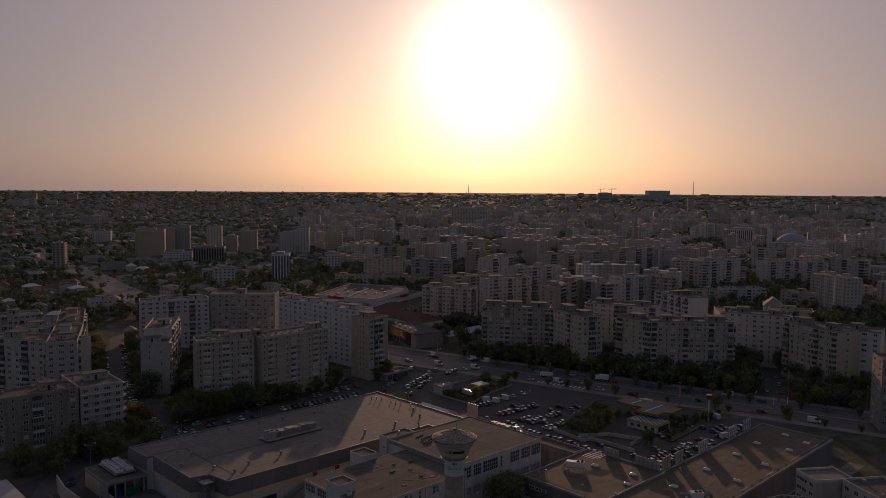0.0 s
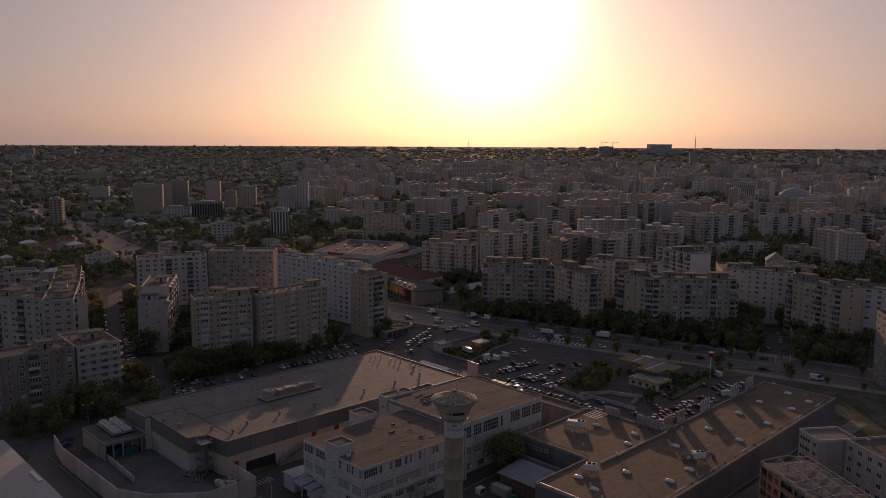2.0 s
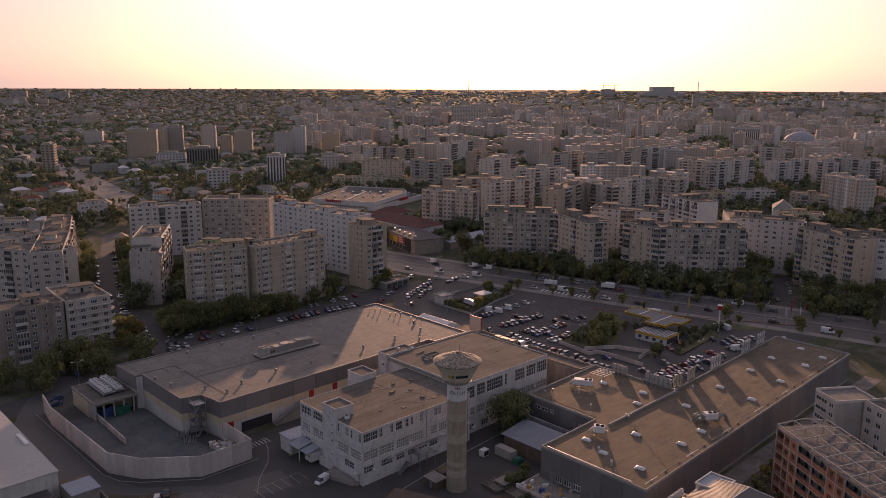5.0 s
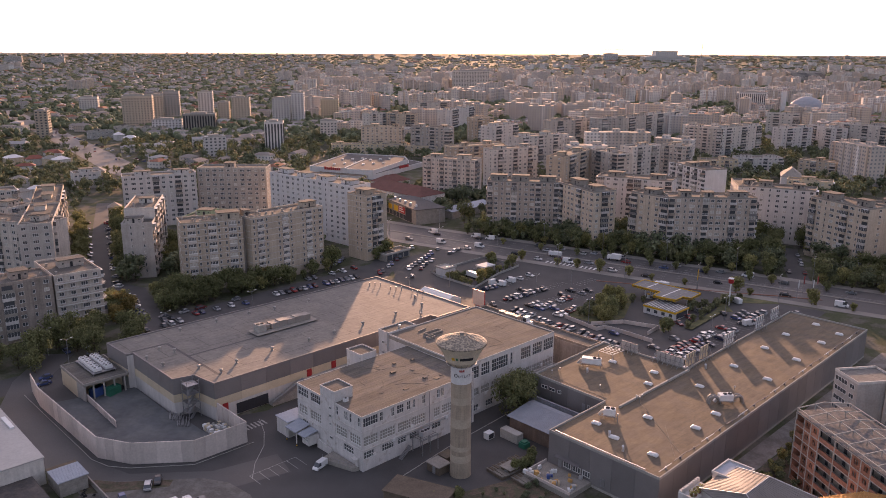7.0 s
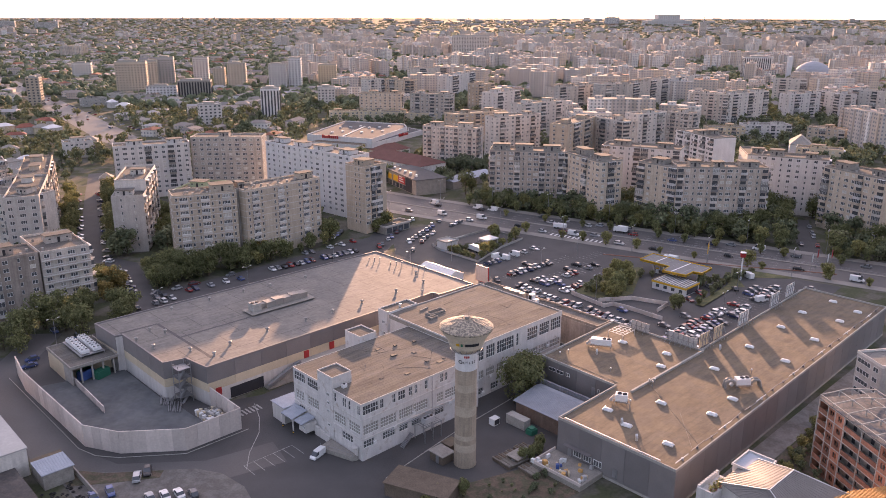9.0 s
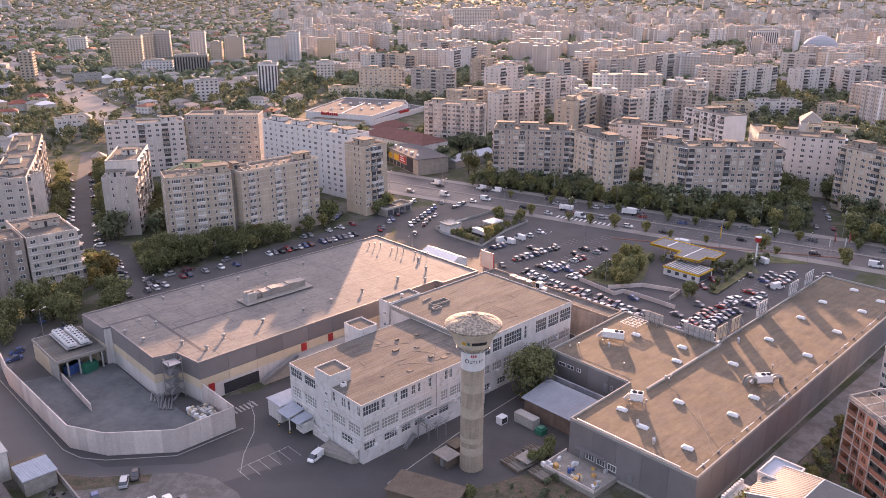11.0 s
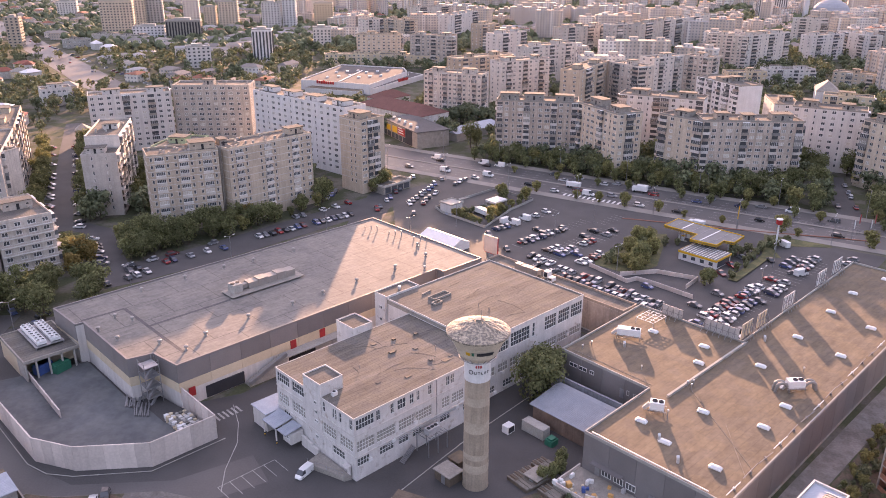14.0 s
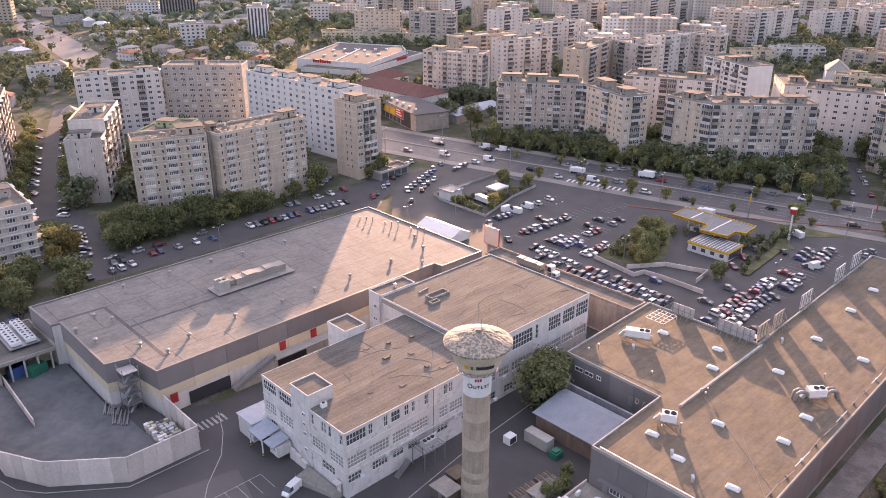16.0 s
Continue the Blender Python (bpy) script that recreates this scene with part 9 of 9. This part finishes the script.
# ---- the far city ----
def city_material():
    """Plastered and panelled walls with rows of windows, flat roofs of felt, tile or sheet."""
    m = bpy.data.materials.new("far_city")
    m.use_nodes = True
    n, l = m.node_tree.nodes, m.node_tree.links
    b = n["Principled BSDF"]
    b.inputs["Roughness"].default_value = 0.9
    b.inputs["Specular IOR Level"].default_value = 0.15
    geo = n.new("ShaderNodeNewGeometry")
    def math_node(op, a, c=None):
        k = n.new("ShaderNodeMath"); k.operation = op
        for i, v in enumerate((a, c)):
            if v is None:
                continue
            if isinstance(v, (int, float)):
                k.inputs[i].default_value = v
            else:
                l.new(v, k.inputs[i])
        return k.outputs[0]
    nx = n.new("ShaderNodeSeparateXYZ"); l.new(geo.outputs["True Normal"], nx.inputs[0])
    px = n.new("ShaderNodeSeparateXYZ"); l.new(geo.outputs["Position"], px.inputs[0])
    across = math_node("SUBTRACT", math_node("MULTIPLY", px.outputs[1], nx.outputs[0]), math_node("MULTIPLY", px.outputs[0], nx.outputs[1]))
    fx = math_node("FRACT", math_node("DIVIDE", math_node("ADD", across, 5000.0), 3.3))
    fz = math_node("FRACT", math_node("DIVIDE", math_node("ADD", px.outputs[2], 500.0), 2.85))
    win = math_node("MULTIPLY", math_node("MULTIPLY", math_node("GREATER_THAN", fx, 0.28), math_node("LESS_THAN", fx, 0.72)), math_node("MULTIPLY", math_node("GREATER_THAN", fz, 0.3), math_node("LESS_THAN", fz, 0.78)))
    flat = math_node("GREATER_THAN", nx.outputs[2], 0.3)
    def ramp(cols, src):
        r = n.new("ShaderNodeValToRGB"); r.color_ramp.interpolation = "CONSTANT"
        e = r.color_ramp.elements
        while len(e) < len(cols):
            e.new(0.5)
        for i, c in enumerate(cols):
            e[i].position, e[i].color = i / len(cols), (*c, 1)
        l.new(src, r.inputs[0])
        return r.outputs[0]
    rnd_out = geo.outputs["Random Per Island"]
    walls = ramp([(0.54, 0.47, 0.41), (0.60, 0.53, 0.47), (0.50, 0.44, 0.39), (0.66, 0.61, 0.56), (0.57, 0.47, 0.38), (0.52, 0.46, 0.42), (0.72, 0.68, 0.64), (0.48, 0.41, 0.35)], rnd_out)
    roofs = ramp([(0.26, 0.23, 0.21), (0.32, 0.28, 0.25), (0.22, 0.2, 0.19), (0.28, 0.13, 0.09), (0.36, 0.34, 0.33), (0.3, 0.26, 0.23)], math_node("FRACT", math_node("MULTIPLY", rnd_out, 7.31)))
    # window tone lifted to pale grey: distance haze put into the colour
    glass = n.new("ShaderNodeRGB"); glass.outputs[0].default_value = (0.26, 0.26, 0.27, 1)
    nz = n.new("ShaderNodeTexNoise"); nz.inputs["Scale"].default_value = 0.12; nz.inputs["Detail"].default_value = 4
    l.new(geo.outputs["Position"], nz.inputs["Vector"])
    def mix(f, a, c, mode="MIX"):
        x = n.new("ShaderNodeMixRGB"); x.blend_type = mode
        if isinstance(f, float):
            x.inputs[0].default_value = f
        else:
            l.new(f, x.inputs[0])
        l.new(a, x.inputs[1]); l.new(c, x.inputs[2])
        return x.outputs[0]
    wall = mix(win, walls, glass.outputs[0])
    col = mix(flat, wall, roofs)
    dirt = n.new("ShaderNodeMapRange"); dirt.inputs["To Min"].default_value, dirt.inputs["To Max"].default_value = 0.75, 1.2
    l.new(nz.outputs["Fac"], dirt.inputs["Value"])
    grey = n.new("ShaderNodeCombineColor")
    for i in range(3):
        l.new(dirt.outputs[0], grey.inputs[i])
    l.new(mix(1.0, col, grey.outputs[0], "MULTIPLY"), b.inputs["Base Color"])
    return m
M_city = city_material()
rnd = random.Random(404)
def clear_of_boulevard(x, y):
    for (ax, ay), (bx, by) in zip(AVENUE, AVENUE[1:]):
        dx, dy = bx - ax, by - ay
        t = max(0, min(1, ((x - ax) * dx + (y - ay) * dy) / (dx * dx + dy * dy)))
        if math.hypot(x - ax - t * dx, y - ay - t * dy) < 27:
            return False
    return True
taken = [tuple(o.matrix_basis.translation[:2]) for o in bpy.data.objects if o.get("category") in ("apartment building", "tower block", "house", "store", "arena") and o.parent is None]
grid_taken = {}
for x, y in taken:
    grid_taken.setdefault((int(x // 60), int(y // 60)), []).append((x, y))
def free_spot(x, y, r):
    cx, cy = int(x // 60), int(y // 60)
    return all(math.hypot(x - a, y - b) > r for i in (-1, 0, 1) for j in (-1, 0, 1) for a, b in grid_taken.get((cx + i, cy + j), ()))
verts, faces = [], []
def slab_block(x, y, ang, L, D, h, z):
    c, s = math.cos(ang), math.sin(ang)
    def put(lx0, lx1, ly0, ly1, z0, z1):
        i = len(verts)
        for zz in (z0, z1):
            for lx, ly in ((lx0, ly0), (lx1, ly0), (lx1, ly1), (lx0, ly1)):
                verts.append((x + lx * c - ly * s, y + lx * s + ly * c, zz))
        faces.extend([(i, i + 1, i + 5, i + 4), (i + 1, i + 2, i + 6, i + 5), (i + 2, i + 3, i + 7, i + 6), (i + 3, i, i + 4, i + 7), (i + 4, i + 5, i + 6, i + 7)])
    if h <= 9:
        put(-L / 2, L / 2, -D / 2, D / 2, z - 3, z + h)
        i, e, rise = len(verts), 0.5, rnd.uniform(1.2, 2.8)
        q = min(D, L) / 2 * rnd.uniform(0.0, 1.0)
        for lx, ly, zz in ((-L / 2 - e, -D / 2 - e, h), (L / 2 + e, -D / 2 - e, h), (L / 2 + e, D / 2 + e, h), (-L / 2 - e, D / 2 + e, h), (-L / 2 + q, 0, h + rise), (L / 2 - q, 0, h + rise)):
            verts.append((x + lx * c - ly * s, y + lx * s + ly * c, z + zz))
        faces.extend([(i, i + 1, i + 5, i + 4), (i + 1, i + 2, i + 5), (i + 2, i + 3, i + 4, i + 5), (i + 3, i, i + 4)])
        return
    k = max(1, round(L / 20))
    for q in range(k):
        a, b, shift, top = -L / 2 + L * q / k, -L / 2 + L * (q + 1) / k, rnd.choice((0, 0, 1.6, -1.6)), z + h + rnd.choice((0, 0, 0, -2.8))
        put(a, b, -D / 2 + shift, D / 2 + shift, z - 3, top)
        cx = (a + b) / 2 + rnd.uniform(-2, 2)
        put(cx - 3.4, cx + 3.4, shift - 2.4, shift + 2.4, top, top + 2.6)
        if y < 2000:
            for side in (-1, 1):
                for f in (0.22, 0.74):
                    bx = a + (b - a) * f
                    put(bx - 1.5, bx + 1.5, shift + side * (D / 2 + 0.55) - 0.55, shift + side * (D / 2 + 0.55) + 0.55, z + 2.6, top - 0.4)
y = 640.0
while y < 4750:
    gap = 26 + (y - 690) * 0.012
    x = -0.68 * y - 60
    while x < 0.68 * y + 60:
        px, py = x + rnd.uniform(-0.35, 0.35) * gap, y + rnd.uniform(-0.35, 0.35) * gap
        x += gap * rnd.uniform(0.9, 1.5)
        if math.hypot(px, py - 60) > 4780 or not clear_of_boulevard(px, py) or not free_spot(px, py, 42):
            continue
        if -140 < px < -10 and py < 760 or (py < 900 and -60 < px < 60 and rnd.random() < 0.5):
            continue
        west = px < -0.2 * py or (py < 830 and px < 60)
        n1 = noise.noise((px / 260, py / 260, 3.0))
        ang = 0.9 * noise.noise((px / 500, py / 500, 9.0)) * 3.1 + (0 if rnd.random() < 0.75 else math.pi / 2)
        if west and n1 > -0.32:
            if rnd.random() < 0.85:
                slab_block(px, py, ang, rnd.uniform(9, 22), rnd.uniform(8, 13), rnd.uniform(4, 9), lie(px, py))
        elif rnd.random() < (0.5 if n1 > -0.2 else 0.25):
            slab_block(px, py, ang, rnd.uniform(24, 62), rnd.uniform(11, 14), (rnd.choice((5, 7, 9, 12, 14, 17, 22, 26, 28, 31)) + rnd.uniform(-1, 1)) * min(1.0, max(0.3, (4600 - py) / 2200)), lie(px, py))
    y += gap * 0.95
me = bpy.data.meshes.new("far_city")
me.from_pydata(verts, [], faces)
me.materials.append(M_city)
tagged(new("far_city", me), "countless apartment blocks and low houses stretching to the skyline", "city", "", "stuff")
# woods and street trees of the far city
verts, faces, mids = [], [], []
def clump(x, y, z, r, h):
    """A rounded, uneven crown."""
    i = len(verts)
    a0 = rnd.uniform(0, 6.3)
    for f, zz in ((0.8, 0.22), (1.05, 0.5), (0.68, 0.85)):
        for k in range(5):
            a = a0 + 2 * math.pi * (k + 0.5 * (zz == 0.5)) / 5
            q = r * f * rnd.uniform(0.78, 1.18)
            verts.append((x + q * math.cos(a), y + q * math.sin(a), z + h * zz * rnd.uniform(0.88, 1.1)))
    verts.append((x + rnd.uniform(-0.2, 0.2) * r, y + rnd.uniform(-0.2, 0.2) * r, z + h * rnd.uniform(0.95, 1.08)))
    mi = rnd.choice((0, 0, 1, 1, 2))
    for k in range(5):
        j = (k + 1) % 5
        faces.extend([(i + k, i + j, i + 5 + k), (i + j, i + 5 + j, i + 5 + k), (i + 5 + k, i + 5 + j, i + 10 + j), (i + 5 + k, i + 10 + j, i + 10 + k), (i + 10 + k, i + 10 + j, i + 15)])
        mids.extend([mi] * 5)
LIGHT = []
for k in range(5):
    me = tree_meshes(60 + k, 9 + k % 3, 3.6 + 0.3 * (k % 2), M_leaf[0], count=52, size=3.4)[1]
    LIGHT.append((np.array([tuple(v.co) for v in me.vertices]), [tuple(f.vertices) for f in me.polygons]))
y = 560.0
while y < 4600:
    gap = 9.0 + (y - 560) * 0.0075
    x = -0.68 * y - 40
    while x < 0.68 * y + 40:
        px, py = x + rnd.uniform(-0.5, 0.5) * gap, y + rnd.uniform(-0.5, 0.5) * gap
        x += gap * rnd.uniform(0.8, 1.4)
        dens = noise.noise((px / 170, py / 170, 1.0)) + (0.5 if px < -0.12 * py else 0.22)
        if dens < rnd.uniform(-0.5, 0.35) or math.hypot(px, py - 60) > 4700 or not free_spot(px, py, 16):
            continue
        if built_over(px, py) or not clear_of_boulevard(px, py) and rnd.random() < 0.85:
            continue
        s = 1 + (y - 560) / 2600
        if y < 880:
            co, fs = rnd.choice(LIGHT)
            i, a, g, z0, mi = len(verts), rnd.uniform(0, 6.3), rnd.uniform(0.65, 1.05), lie(px, py), rnd.choice((0, 0, 1, 1, 2))
            x1, y1 = g * (co[:, 0] * math.cos(a) - co[:, 1] * math.sin(a)) + px, g * (co[:, 0] * math.sin(a) + co[:, 1] * math.cos(a)) + py
            verts.extend(zip(x1.tolist(), y1.tolist(), (g * co[:, 2] + z0).tolist()))
            faces.extend([tuple(i + q for q in f) for f in fs])
            mids.extend([mi] * len(fs))
            continue
        for q in range(3 if y < 1150 else 2 if y < 1900 else 1):
            clump(px + rnd.uniform(-2.2, 2.2) * s, py + rnd.uniform(-2.2, 2.2) * s, lie(px, py), rnd.uniform(2.4, 4.4) * s * (1.0 if y < 1900 else 1.35), rnd.uniform(5, 9.5) * (1.0 if y < 2200 else 0.6))
    y += gap * 0.95
me = bpy.data.meshes.new("far_trees")
me.from_pydata(verts, [], faces)
me.polygons.foreach_set("material_index", mids)
for m in M_far_leaf:
    me.materials.append(m)
tagged(new("far_trees", me), "street trees and woods spread through the far city", "trees", "", "stuff")
